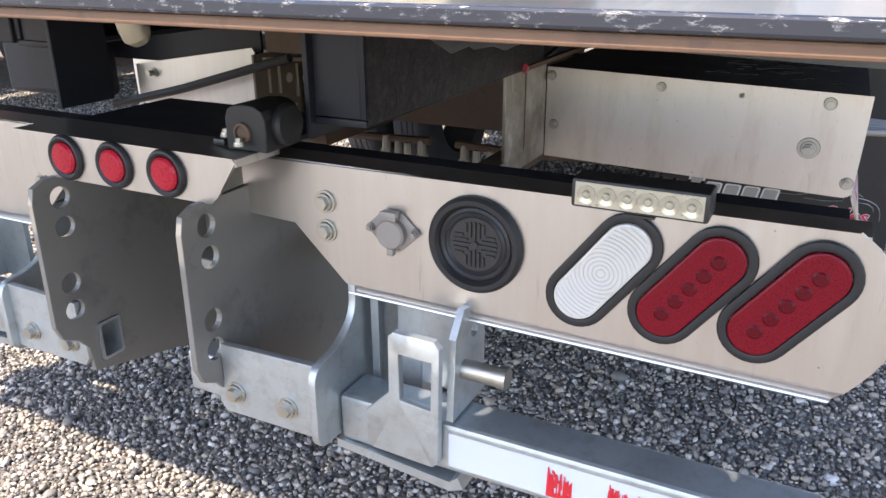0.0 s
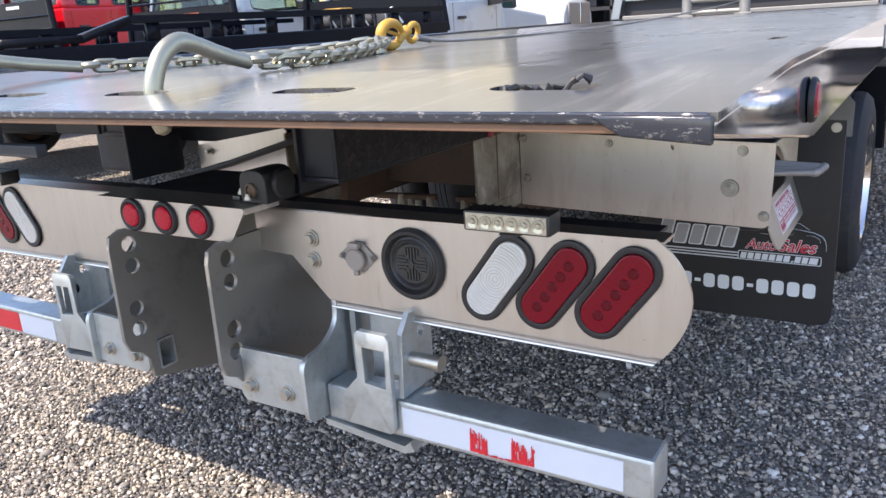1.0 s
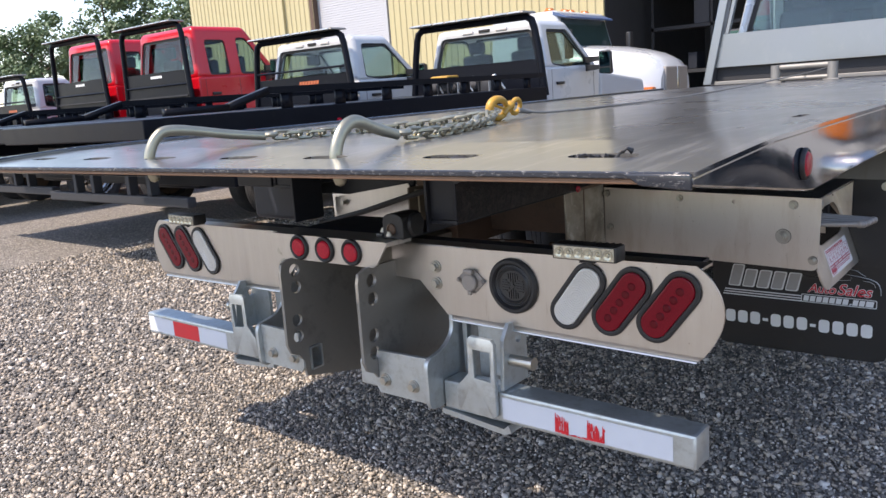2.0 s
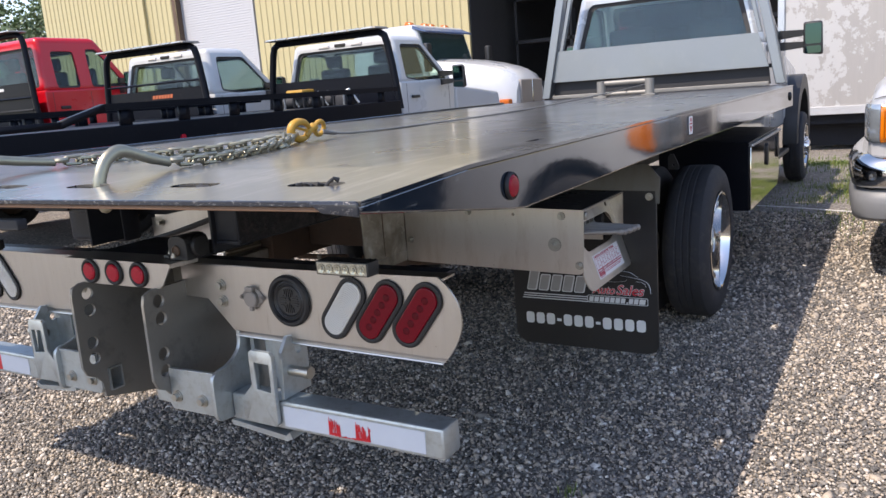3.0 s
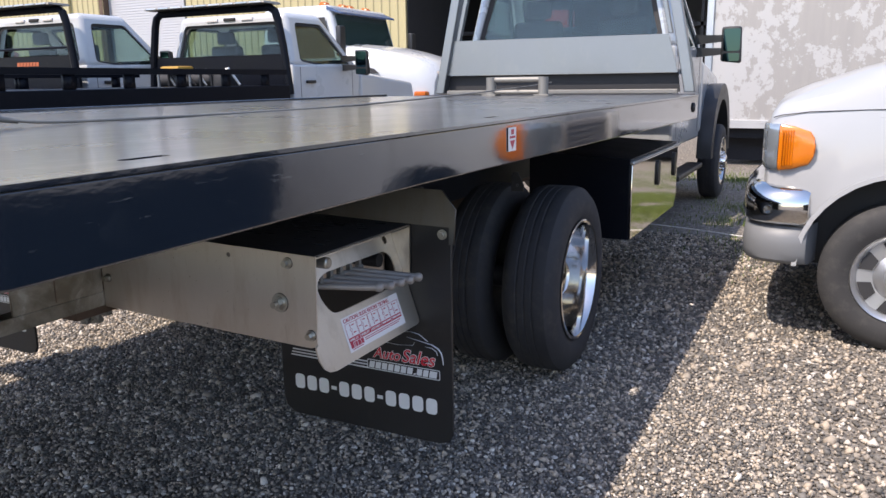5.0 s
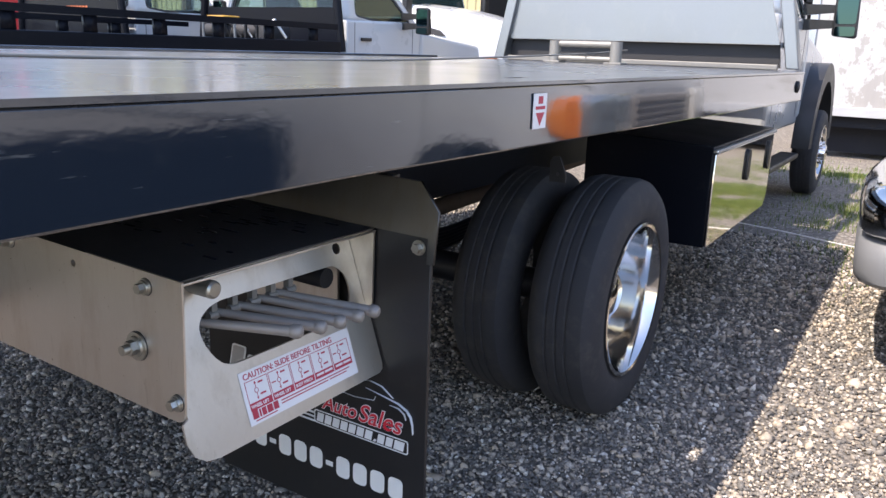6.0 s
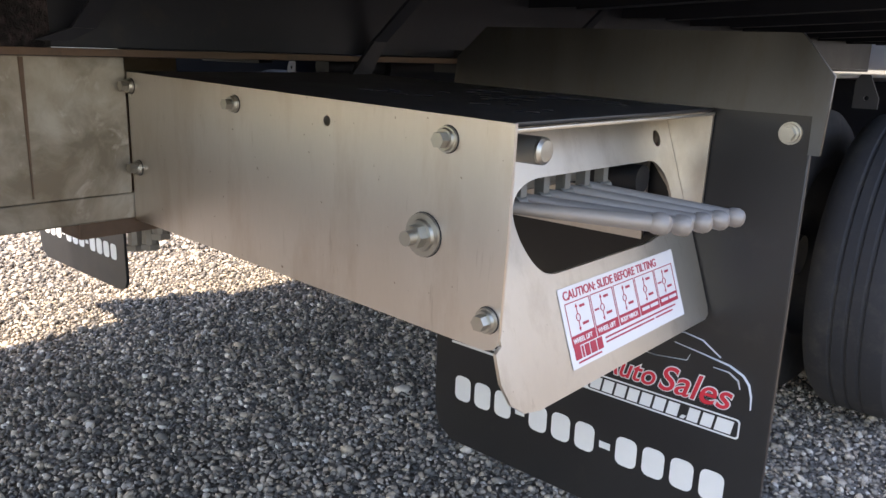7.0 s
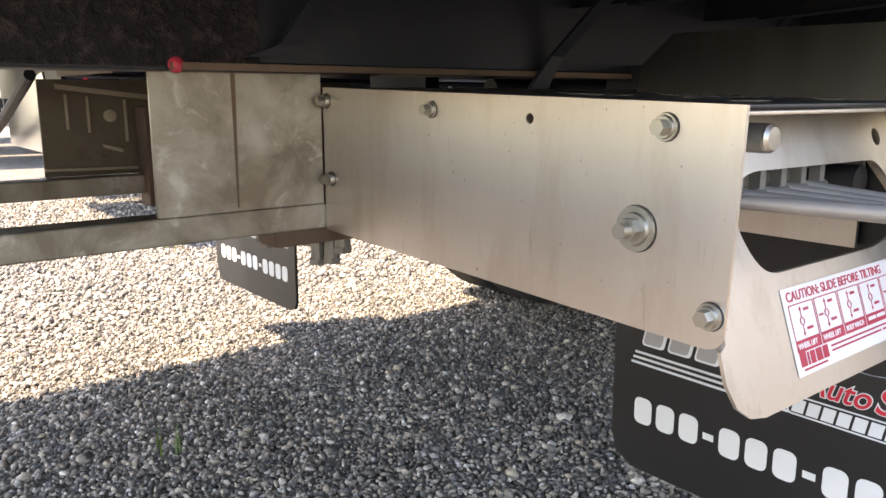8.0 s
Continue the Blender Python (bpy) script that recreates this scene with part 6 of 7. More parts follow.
    part("chassis", bm, BLACK_YARD, t)
    return t


rollback(-4.64, 7.12, CAB_WHITE, "parked rollback with a silver-white cab and black rack", tail=1.3, roof=2.165, rail=False)
rollback(-7.33, 6.4, CAB_WHITE, "parked rollback with a silver-white cab beside red ones", tail=1.5, roof=2.236)
rollback(-11.17, 6.34, RED, "parked rollback with a tall red extended cab", True, tail=1.3, roof=2.77)
rollback(-14.0, 6.34, RED, "parked rollback with a tall red extended cab", True, tail=1.3, roof=2.82)
rollback(-17.4, 6.3, CAB_WHITE, "parked rollback with a white cab at the row's end", tail=1.3, roof=2.3)
# yellow and white tackle on the neighbour's bed
TX, TY = -4.40, 6.25
tk = thing("winch_tackle", (TX, TY, 1.31), "winch with yellow cover and hoses on a black bed", "winch")
part("drum", rod(mesh(), (TX - 0.5, TY, 1.38), (TX + 0.4, TY, 1.38), 0.075, seg=18), DARK_STEEL, tk)
part("cover", box(mesh(), TX - 0.36, TX - 0.08, TY - 0.15, TY + 0.1, 1.475, 1.535, 0.02), YELLOW, tk, "yellow winch cover")
part("gearbox", box(mesh(), TX + 0.41, TX + 0.6, TY - 0.15, TY + 0.15, 1.28, 1.44, 0.03), DARK_STEEL, tk)
rng = random.Random(21)
for k in range(7):
    x = TX - 0.4 + 0.16 * k
    z = 1.455 + rng.uniform(0, 0.03)
    bm = tube(mesh(), [(x, TY - 0.14, 1.29), (x + 0.02, TY - 0.16, z), (x + rng.uniform(0.06, 0.13), TY - 0.12, z + rng.uniform(-0.02, 0.03)), (x + 0.16, TY - 0.05, 1.32)], rng.uniform(0.012, 0.02), 8)
    part("hose", bm, (ALU, RUBBER, DARK_STEEL)[k % 3], tk)

# ---------- white van, nose towards the truck ----------
van = thing("van", (4.2, 4.65, 0), "white van with chrome bumper and amber lamp", "van")
VY0, VY1 = 3.62, 5.62
VM = (VY0 + VY1) / 2


def van_section(x, half, z0, zs, z1, round_top):
    """A body section across y at x: from the sill up over the hood or roof."""
    pts = [(-half + 0.03, z0), (-half, z0 + 0.12), (-half, zs), (-half + 0.035, zs + (z1 - zs) * 0.55), (-half + round_top, z1 - 0.02), (-half * 0.4, z1 + 0.012)]
    full = pts + [(-a, b) for a, b in pts[::-1]]
    return [(x, VM + a, b) for a, b in full]


def skin(bm, sections):
    rows = [[bm.verts.new(p) for p in s] for s in sections]
    n = len(rows[0])
    for a, b in zip(rows, rows[1:]):
        for i in range(n):
            j = (i + 1) % n
            bm.faces.new((a[i], a[j], b[j], b[i]))
    bm.faces.new(rows[0]), bm.faces.new(rows[-1])
    return bm


secs = [(1.925, 0.84, 0.60, 1.03, 1.10, 0.2), (1.945, 0.92, 0.56, 1.10, 1.18, 0.18), (1.985, 0.955, 0.55, 1.12, 1.225, 0.17), (2.10, 0.985, 0.55, 1.135, 1.275, 0.16), (2.35, 0.998, 0.55, 1.155, 1.36, 0.15),
        (2.62, 1.0, 0.55, 1.165, 1.43, 0.15), (2.85, 1.0, 0.55, 1.17, 1.48, 0.15)]
bm = skin(mesh(), [van_section(*s) for s in secs])
bm_nose = bm
secs = [(2.86, 1.0, 0.42, 1.17, 1.49, 0.15), (3.3, 1.0, 0.4, 1.25, 1.60, 0.14), (3.34, 1.0, 0.4, 1.28, 2.0, 0.16), (3.62, 0.99, 0.4, 1.3, 2.14, 0.20), (4.4, 0.99, 0.4, 1.3, 2.18, 0.2), (7.3, 0.985, 0.4, 1.3, 2.16, 0.2), (7.42, 0.93, 0.45, 1.25, 2.05, 0.25)]
bm_body = skin(mesh(), [van_section(*s) for s in secs])


def arch_tools(x):
    return [lathe(mesh(), (x, y0, 0.40), (0, 1, 0), [(0, 0.47), (0.40, 0.47)], 40) for y0 in (VY0 - 0.1, VY1 - 0.3)]


nose = cut_out(bm_nose, arch_tools(2.575), "nose", WHITE, van, "white nose and front fender")
cut_out(bm_body, arch_tools(2.575) + arch_tools(6.1), "body", WHITE, van)
# wheel arch and tyre
WX, WR = 2.575, 0.365
n = 18
arc_o = [(WX + 0.475 * math.cos(math.pi * k / n), 0.40 + 0.475 * math.sin(math.pi * k / n)) for k in range(n + 1)]
for ay in (VY0 + 0.29, VY1 - 0.31):
    part("wheel_arch", plate(mesh(), "y", ay, ay + 0.02, arc_o + [(WX - 0.475, 0.36), (WX + 0.475, 0.36)]), LINER, van, "dark wheel arch")
arc_i = [(WX + 0.462 * math.cos(math.pi * k / n), 0.40 + 0.462 * math.sin(math.pi * k / n)) for k in range(n, -1, -1)]
arc_e = [(WX + 0.485 * math.cos(math.pi * k / n), 0.40 + 0.485 * math.sin(math.pi * k / n)) for k in range(n + 1)]
part("arch_lip", plate(mesh(), "y", VY0 - 0.012, VY0 - 0.003, arc_e + arc_i), WHITE, van)


def van_wheel(x, y, s):
    c = Vector((x, y, WR))
    d = Vector((0, s, 0))
    bm = lathe(mesh(), c, d, [(-0.20, 0.2), (-0.20, 0.30), (-0.18, 0.35), (-0.16, WR), (-0.04, WR), (-0.02, 0.352), (0.0, 0.31), (-0.005, 0.25), (-0.02, 0.222), (-0.04, 0.215)], 56, True)
    w = part("wheel", bm, TYRE_SUNLIT, van, "tyre on a silver spoked steel rim")
    bm = lathe(mesh(), c, d, [(-0.03, 0.222), (-0.012, 0.218), (-0.02, 0.205), (-0.045, 0.19), (-0.05, 0.12), (-0.03, 0.09), (-0.02, 0.075), (0.0, 0.07), (0.01, 0.05), (0.01, 0.001)], 48, caps=(False, True))
    part("rim", bm, ALU, w, "silver rim")
    bm = mesh()
    for k in range(7):
        a = 2 * math.pi * k / 7
        u, v = Vector((math.cos(a), 0, math.sin(a))), Vector((-math.sin(a), 0, math.cos(a)))
        p = [c + d * -0.044 + u * r + v * t for r, t in ((0.125, -0.028), (0.182, -0.05), (0.19, 0.0), (0.182, 0.05), (0.125, 0.028))]
        q = [x_ + d * 0.004 for x_ in p]
        vs, ws = [bm.verts.new(x_) for x_ in p], [bm.verts.new(x_) for x_ in q]
        bm.faces.new(ws)
        for i in range(5):
            bm.faces.new((vs[i], vs[(i + 1) % 5], ws[(i + 1) % 5], ws[i]))
    part("rim_opening", bm, LINER, w)
    bm = mesh()
    for k in range(8):
        a = 2 * math.pi * k / 8
        e = c + Vector((0.055 * math.cos(a), 0, 0.055 * math.sin(a)))
        rod(bm, e + d * 0.0, e + d * 0.022, 0.009, seg=6)
    part("lug_nut", bm, CHROME, w)


van_wheel(WX, VY0 + 0.02, -1), van_wheel(WX, VY1 - 0.02, 1), van_wheel(6.1, VY0 + 0.02, -1), van_wheel(6.1, VY1 - 0.02, 1)
# wrap-round bumper: chrome above, grey valance below
def wrap(z0, z1, grow, mat_, name, label, top_in=0.0):
    half = [(2.16, VY0 + 0.03), (2.15, VY0 + 0.0), (2.10, VY0 - 0.02), (2.02, VY0 - 0.018), (1.95, VY0 + 0.0), (1.90, VY0 + 0.035), (1.865, VY0 + 0.09), (1.845, VY0 + 0.16), (1.82, VM - 0.5), (1.80, VM - 0.2)]
    way = half + [(x, 2 * VM - y) for x, y in half[::-1]]
    bm = mesh()
    rows = []
    for x, y in way:
        u = Vector((WX - 0.2 - x, VM - y, 0)).normalized() * 0.10
        o = Vector((0, 0, 0)) - u * grow
        h = z1 - z0
        rows.append([bm.verts.new(Vector((x, y, z0 + h * q)) + o + u * k) for q, k in ((0, 0.5), (0.03, 0.28), (0.12, 0.10), (0.3, 0.02), (0.55, 0.0), (0.72, 0.06 + top_in * 0.2), (0.86, 0.2 + top_in * 0.5), (0.96, 0.4 + top_in), (1, 0.7 + top_in), (1, 1.6), (0, 1.6))])
    for a, b in zip(rows, rows[1:]):
        for i in range(11):
            bm.faces.new((a[i], a[(i + 1) % 11], b[(i + 1) % 11], b[i]))
    bm.faces.new(rows[0]), bm.faces.new(rows[-1])
    part(name, bm, mat_, van, label)


wrap(0.60, 0.805, 0.15, CHROME, "bumper", "chrome bumper", 0.3)
wrap(0.40, 0.597, 0.05, surface("grey_plastic", (0.17, 0.175, 0.18), 0.5, 0, 0.08, 4, 60, 0.1), "valance", "grey plastic valance")
# lamps wrap the corner
def corner_strip(z0, z1, pts, off, mat_, name, label, tuck=()):
    bm = mesh()
    rows = []
    for i, ((x, y), nrm) in enumerate(pts):
        e = tuck[i] if tuck else 0
        nn = Vector((nrm[0], nrm[1], 0)).normalized()
        rows.append([bm.verts.new(Vector((x, y, z)) + nn * o) for z, o in ((z0 + e, off * 0.3), (z0 + 0.012 + e, off * 0.8), (z0 + 0.04 + e, off), (z1 - 0.04 - e, off), (z1 - 0.012 - e, off * 0.8), (z1 - e, off * 0.3), (z1 - e, -0.04), (z0 + e, -0.04))])
    for a, b in zip(rows, rows[1:]):
        for i in range(8):
            bm.faces.new((a[i], a[(i + 1) % 8], b[(i + 1) % 8], b[i]))
    bm.faces.new(rows[0]), bm.faces.new(rows[-1])
    return part(name, bm, mat_, van, label)


side_pts = [((2.155, VY0 + 0.004), (0, -1)), ((2.15, VY0 + 0.004), (0, -1)), ((2.13, VY0 + 0.005), (0, -1)), ((2.06, VY0 + 0.012), (-0.1, -1)), ((1.997, VY0 + 0.027), (-0.4, -1))]
front_pts = [((1.994, VY0 + 0.029), (-0.4, -1)), ((1.955, VY0 + 0.06), (-0.8, -0.8)), ((1.93, VY0 + 0.13), (-1, -0.4)), ((1.915, VY0 + 0.28), (-1, -0.1)), ((1.91, VY0 + 0.42), (-1, 0))]
corner_strip(0.872, 1.098, side_pts, 0.018, AMBER, "marker_lamp", "amber corner lamp", (0.10, 0.066, 0.034, 0.010, 0))
corner_strip(0.872, 1.098, front_pts, 0.018, LAMP_GLASS, "head_lamp", "clear head lamp")
corner_strip(0.872, 1.098, [((x, 2 * VM - y), (a, -b)) for (x, y), (a, b) in side_pts], 0.018, AMBER, "marker_lamp", "amber corner lamp", (0.10, 0.066, 0.034, 0.010, 0))
corner_strip(0.872, 1.098, [((x, 2 * VM - y), (a, -b)) for (x, y), (a, b) in front_pts], 0.018, CLEAR_LENS, "head_lamp", "clear head lamp")
bm = mesh()
for k in range(5):
    x = 2.006 + 0.012 * k
    rod(bm, (x, VY0 - 0.0075 + 0.0006 * abs(k - 3), 0.90), (x, VY0 - 0.0075 + 0.0006 * abs(k - 3), 1.07), 0.0035, seg=6)
part("lens_flute", bm, AMBER, van)
bm = box(mesh(), 1.90, 1.96, VM - 0.5, VM + 0.5, 0.88, 1.08, 0.01)
for k in range(5):
    box(bm, 1.89, 1.90, VM - 0.48, VM + 0.48, 0.90 + 0.036 * k, 0.915 + 0.036 * k)
part("grille", bm, CAST, van)
# hood gap and side windows
part("hood_gap", tube(mesh(), [(1.955, VY0 + 0.066, 1.128), (1.99, VY0 + 0.042, 1.140), (2.12, VY0 + 0.015, 1.158), (2.4, VY0 + 0.002, 1.170), (2.8, VY0 - 0.001, 1.176)], 0.0025, 6), LINER, van)
bm = hull(mesh(), [(2.98, VY0 + 0.16, 1.56), (2.98, VY1 - 0.16, 1.56), (3.52, VY1 - 0.28, 2.06), (3.52, VY0 + 0.28, 2.06), (3.02, VY0 + 0.16, 1.53), (3.02, VY1 - 0.16, 1.53), (3.56, VY1 - 0.28, 2.03), (3.56, VY0 + 0.28, 2.03)], BOX_FACES)
part("windscreen", bm, GLASS, van)
bm = plate(mesh(), "y", VY0 + 0.035, VY0 + 0.06, [(3.45, 1.42), (4.3, 1.42), (4.3, 1.92), (3.75, 1.92)])
part("side_window", bm, LINER, van)

van.location.x -= 0.022

# ---------- unseen low black trailer beside the van, added to darken the rail's reflections ---
def unseen_trailer(x0, x1, y0, y1, top):
    t = thing("unseen_flatbed", ((x0 + x1) / 2, (y0 + y1) / 2, 0), "unseen low black flatbed beside the van, added for dark reflections", "trailer")
    for yy in (y0, y1 - 0.06):
        part("side_rail", box(mesh(), x0, x1, yy, yy + 0.06, top - 0.30, top, 0.008), BLACK_YARD, t)
        part("skirt", box(mesh(), x0 + 0.05, x1 - 0.05, yy + 0.015, yy + 0.045, top - 0.62, top - 0.301, 0.004), BLACK_YARD, t)
    part("end_rail", box(mesh(), x0, x0 + 0.06, y0 + 0.061, y1 - 0.061, top - 0.62, top, 0.008), BLACK_YARD, t)
    part("end_rail", box(mesh(), x1 - 0.06, x1, y0 + 0.061, y1 - 0.061, top - 0.30, top, 0.008), BLACK_YARD, t)
    n = 9
    w = (y1 - y0 - 0.13) / n
    for k in range(n):
        ya = y0 + 0.065 + w * k
        part("plank", box(mesh(), x0 + 0.062, x1 - 0.062, ya + 0.004, ya + w - 0.004, top - 0.06, top - 0.02, 0.004), WEATHERED, t)
    for x in (x0 + 2.2, x0 + 3.1):
        for yy, sgn in ((y0 - 0.03, -1), (y1 + 0.03, 1)):
            c = (x, yy, 0.36)
            wh_ = part("wheel", lathe(mesh(), c, (0, sgn, 0), [(-0.02, 0.2), (-0.02, 0.33), (0.01, 0.36), (0.17, 0.36), (0.20, 0.33), (0.19, 0.21), (0.17, 0.20)], 40, True), TYRE, t, "black road tyre")
            part("rim", lathe(mesh(), c, (0, sgn, 0), [(0.17, 0.21), (0.188, 0.205), (0.17, 0.17), (0.18, 0.06), (0.19, 0.001)], 32, caps=(False, False)), CAST, wh_)
            part("axle_stub", rod(mesh(), (x, yy - sgn * 0.3, 0.36), (x, yy + sgn * 0.17, 0.36), 0.04, seg=12), DARK_STEEL, wh_)
    return t


unseen_trailer(3.38, 8.6, 1.42, 3.20, 0.93)

# ---------- metal building across the lot ----------
WALL_Y = 22.0


def ribbed(x0, x1, z0, z1, y, pitch=0.305):
    bm = mesh()
    xs = []
    x = x0
    while x < x1:
        xs += [(x, 0), (x + pitch * 0.62, 0), (x + pitch * 0.72, -0.035), (x + pitch * 0.90, -0.035)]
        x += pitch
    lo = [bm.verts.new((a, y + b, z0)) for a, b in xs]
    hi = [bm.verts.new((a, y + b, z1)) for a, b in xs]
    for i in range(len(xs) - 1):
        bm.faces.new((lo[i], lo[i + 1], hi[i + 1], hi[i]))
    box(bm, x0, x1, y + 0.02, y + 0.2, z0, z1)
    return bm


hall = thing("wall_yard", (-22, WALL_Y, 0), "long pale yellow ribbed metal building", "building", kind="structure")
for x0, x1, z0, z1 in ((-33.4, -24.5, 0, 9.0), (-24.5, -19.9, 6.6, 9.0), (-19.9, -10.55, 0, 9.0), (-10.55, 3.0, 6.8, 9.0), (3.0, 12, 0, 9)):
    part("cladding", ribbed(x0, x1, z0, z1, WALL_Y), YELLOW_METAL, hall)
part("roof", hull(mesh(), [(-33.8, WALL_Y - 0.4, 9.0), (12.4, WALL_Y - 0.4, 9.0), (12.4, WALL_Y + 24, 9.0), (-33.8, WALL_Y + 24, 9.0), (-33.8, WALL_Y - 0.4, 9.2), (12.4, WALL_Y - 0.4, 9.2), (12.4, WALL_Y + 24, 10.5), (-33.8, WALL_Y + 24, 10.5)], BOX_FACES), ROLL_DOOR, hall)
part("end_wall", box(mesh(), -33.4, -33.2, WALL_Y + 0.21, WALL_Y + 24, 0, 9), YELLOW_METAL, hall)
bm = mesh()
for k in range(65):
    z = 0.1 * k
    hull(bm, [(-24.3, WALL_Y + 0.25, z), (-20.1, WALL_Y + 0.25, z), (-20.1, WALL_Y + 0.35, z), (-24.3, WALL_Y + 0.35, z), (-24.3, WALL_Y + 0.262, z + 0.098), (-20.1, WALL_Y + 0.262, z + 0.098), (-20.1, WALL_Y + 0.35, z + 0.098), (-24.3, WALL_Y + 0.35, z + 0.098)], BOX_FACES)
part("roll_door", bm, ROLL_DOOR, hall, "closed white roll-up door")
bm = box(mesh(), -24.5, -24.3, WALL_Y - 0.05, WALL_Y + 0.3, 0, 6.7)
part("door_track", bm, RUST, hall)
part("door_track", box(mesh(), -20.1, -19.98, WALL_Y - 0.03, WALL_Y + 0.3, 0, 6.7), ROLL_DOOR, hall)
part("downpipe", box(mesh(), -26.3, -26.15, WALL_Y - 0.16, WALL_Y - 0.04, 0, 9, 0.02), YELLOW_METAL, hall)
# open bay with racks inside; near-black lining stands for the shade in its depth
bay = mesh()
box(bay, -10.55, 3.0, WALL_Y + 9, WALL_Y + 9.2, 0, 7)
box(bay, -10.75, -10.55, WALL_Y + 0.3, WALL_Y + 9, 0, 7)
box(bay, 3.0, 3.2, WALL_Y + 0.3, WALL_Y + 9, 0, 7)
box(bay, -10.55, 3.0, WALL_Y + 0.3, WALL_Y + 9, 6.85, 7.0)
part("bay_lining", bay, LINER, hall, "open bay, lining near black to stand for its shade")
rack = thing("storage_rack", (-6, WALL_Y + 4, 0), "dark storage racks with boxes inside the bay", "rack")
for x in np.arange(-10.2, 2.6, 2.1):
    part("post", box(mesh(), x, x + 0.09, WALL_Y + 3.0, WALL_Y + 3.09, 0, 6.2), DARK_STEEL, rack)
for z in (1.4, 2.9, 4.4):
    part("shelf", box(mesh(), -10.2, 2.6, WALL_Y + 3.0, WALL_Y + 4.0, z, z + 0.12), DARK_STEEL, rack)
rng = random.Random(11)
for k in range(26):
    x, z = rng.uniform(-10, 2.2), rng.choice((0.0, 1.525, 3.025, 4.525))
    w, h = rng.uniform(0.3, 0.9), rng.uniform(0.3, 1.0)
    bx_ = thing("stored_box", (x, WALL_Y + 3.4, z), "stored crate on a dark rack", "crate", "crates on the racks")
    part("crate", box(mesh(), x, x + w, WALL_Y + 3.05, WALL_Y + 3.8, z, z + h, 0.02), rng.choice((RED, DARK_STEEL, STEEL_PLATE, RUST, BLACK_DULL, DARK_STEEL, SEAT)), bx_)

# ---------- heavy white truck by the bay ----------
hv = thing("heavy_truck", (-7.2, 13.5, 0), "white heavy truck with a sloping hood", "truck")
HM = Matrix.Translation((-5.55, 11.8, 0)) @ Matrix.Rotation(radians(-88), 4, "Z")


def hv_part(name, bm, mat_, label=""):
    bm.transform(HM)
    return part(name, bm, mat_, hv, label)


hv_part("cab", hull(mesh(), [(-1.1, -1.6, 0.9), (1.1, -1.6, 0.9), (1.1, 0.3, 0.9), (-1.1, 0.3, 0.9), (-1.0, -1.5, 2.63), (1.0, -1.5, 2.63), (0.98, -0.15, 2.63), (-0.98, -0.15, 2.63)], BOX_FACES, 0.06, 3), CAB_WHITE)
nose = mesh()
rows = []
for y, half, low, high in ((-0.05, 1.02, 0.9, 2.0), (0.2, 1.0, 0.85, 1.98), (0.6, 0.98, 0.85, 1.93), (1.0, 0.92, 0.85, 1.85), (1.35, 0.84, 0.85, 1.75), (1.55, 0.78, 0.88, 1.64), (1.66, 0.70, 0.95, 1.50)):
    ring = [(-half, low), (-half, high - 0.42), (-half * 0.94, high - 0.20), (-half * 0.78, high - 0.05), (-half * 0.4, high), (half * 0.4, high), (half * 0.78, high - 0.05), (half * 0.94, high - 0.20), (half, high - 0.42), (half, low)]
    rows.append([nose.verts.new((p, y, q)) for p, q in ring])
for a, b in zip(rows, rows[1:]):
    for k in range(10):
        nose.faces.new((a[k], a[(k + 1) % 10], b[(k + 1) % 10], b[k]))
nose.faces.new(rows[0]), nose.faces.new(rows[-1])
bmesh.ops.recalc_face_normals(nose, faces=nose.faces[:])
hv_part("hood", nose, CAB_WHITE, "white sloping hood with a rounded nose")
for sx in (-1, 1):
    hv_part("hood_vent", hull(mesh(), [(sx * 0.995, 0.34, 1.48), (sx * 1.012, 0.34, 1.48), (sx * 0.995, 0.78, 1.47), (sx * 0.97, 0.78, 1.47), (sx * 0.995, 0.34, 1.63), (sx * 1.008, 0.34, 1.63), (sx * 0.99, 0.68, 1.55), (sx * 0.97, 0.68, 1.55)], BOX_FACES), LINER)
hv_part("windscreen", hull(mesh(), [(-0.93, 0.035, 1.96), (0.93, 0.035, 1.96), (0.93, 0.0, 1.96), (-0.93, 0.0, 1.96), (-0.88, -0.090, 2.48), (0.88, -0.090, 2.48), (0.88, -0.13, 2.48), (-0.88, -0.13, 2.48)], BOX_FACES), surface("dark_glass", (0.03, 0.05, 0.045), 0.05, 0, 0.1, 1, 20, 0, coat=0.6))
hv_part("visor", hull(mesh(), [(-0.95, 0.06, 2.475), (0.95, 0.06, 2.475), (1.0, -0.2, 2.55), (-1.0, -0.2, 2.55), (-0.95, 0.05, 2.505), (0.95, 0.05, 2.505), (1.0, -0.2, 2.61), (-1.0, -0.2, 2.61)], BOX_FACES), surface("blue_visor", (0.06, 0.10, 0.2), 0.3, 0, 0.1, 3, 40, 0.02))
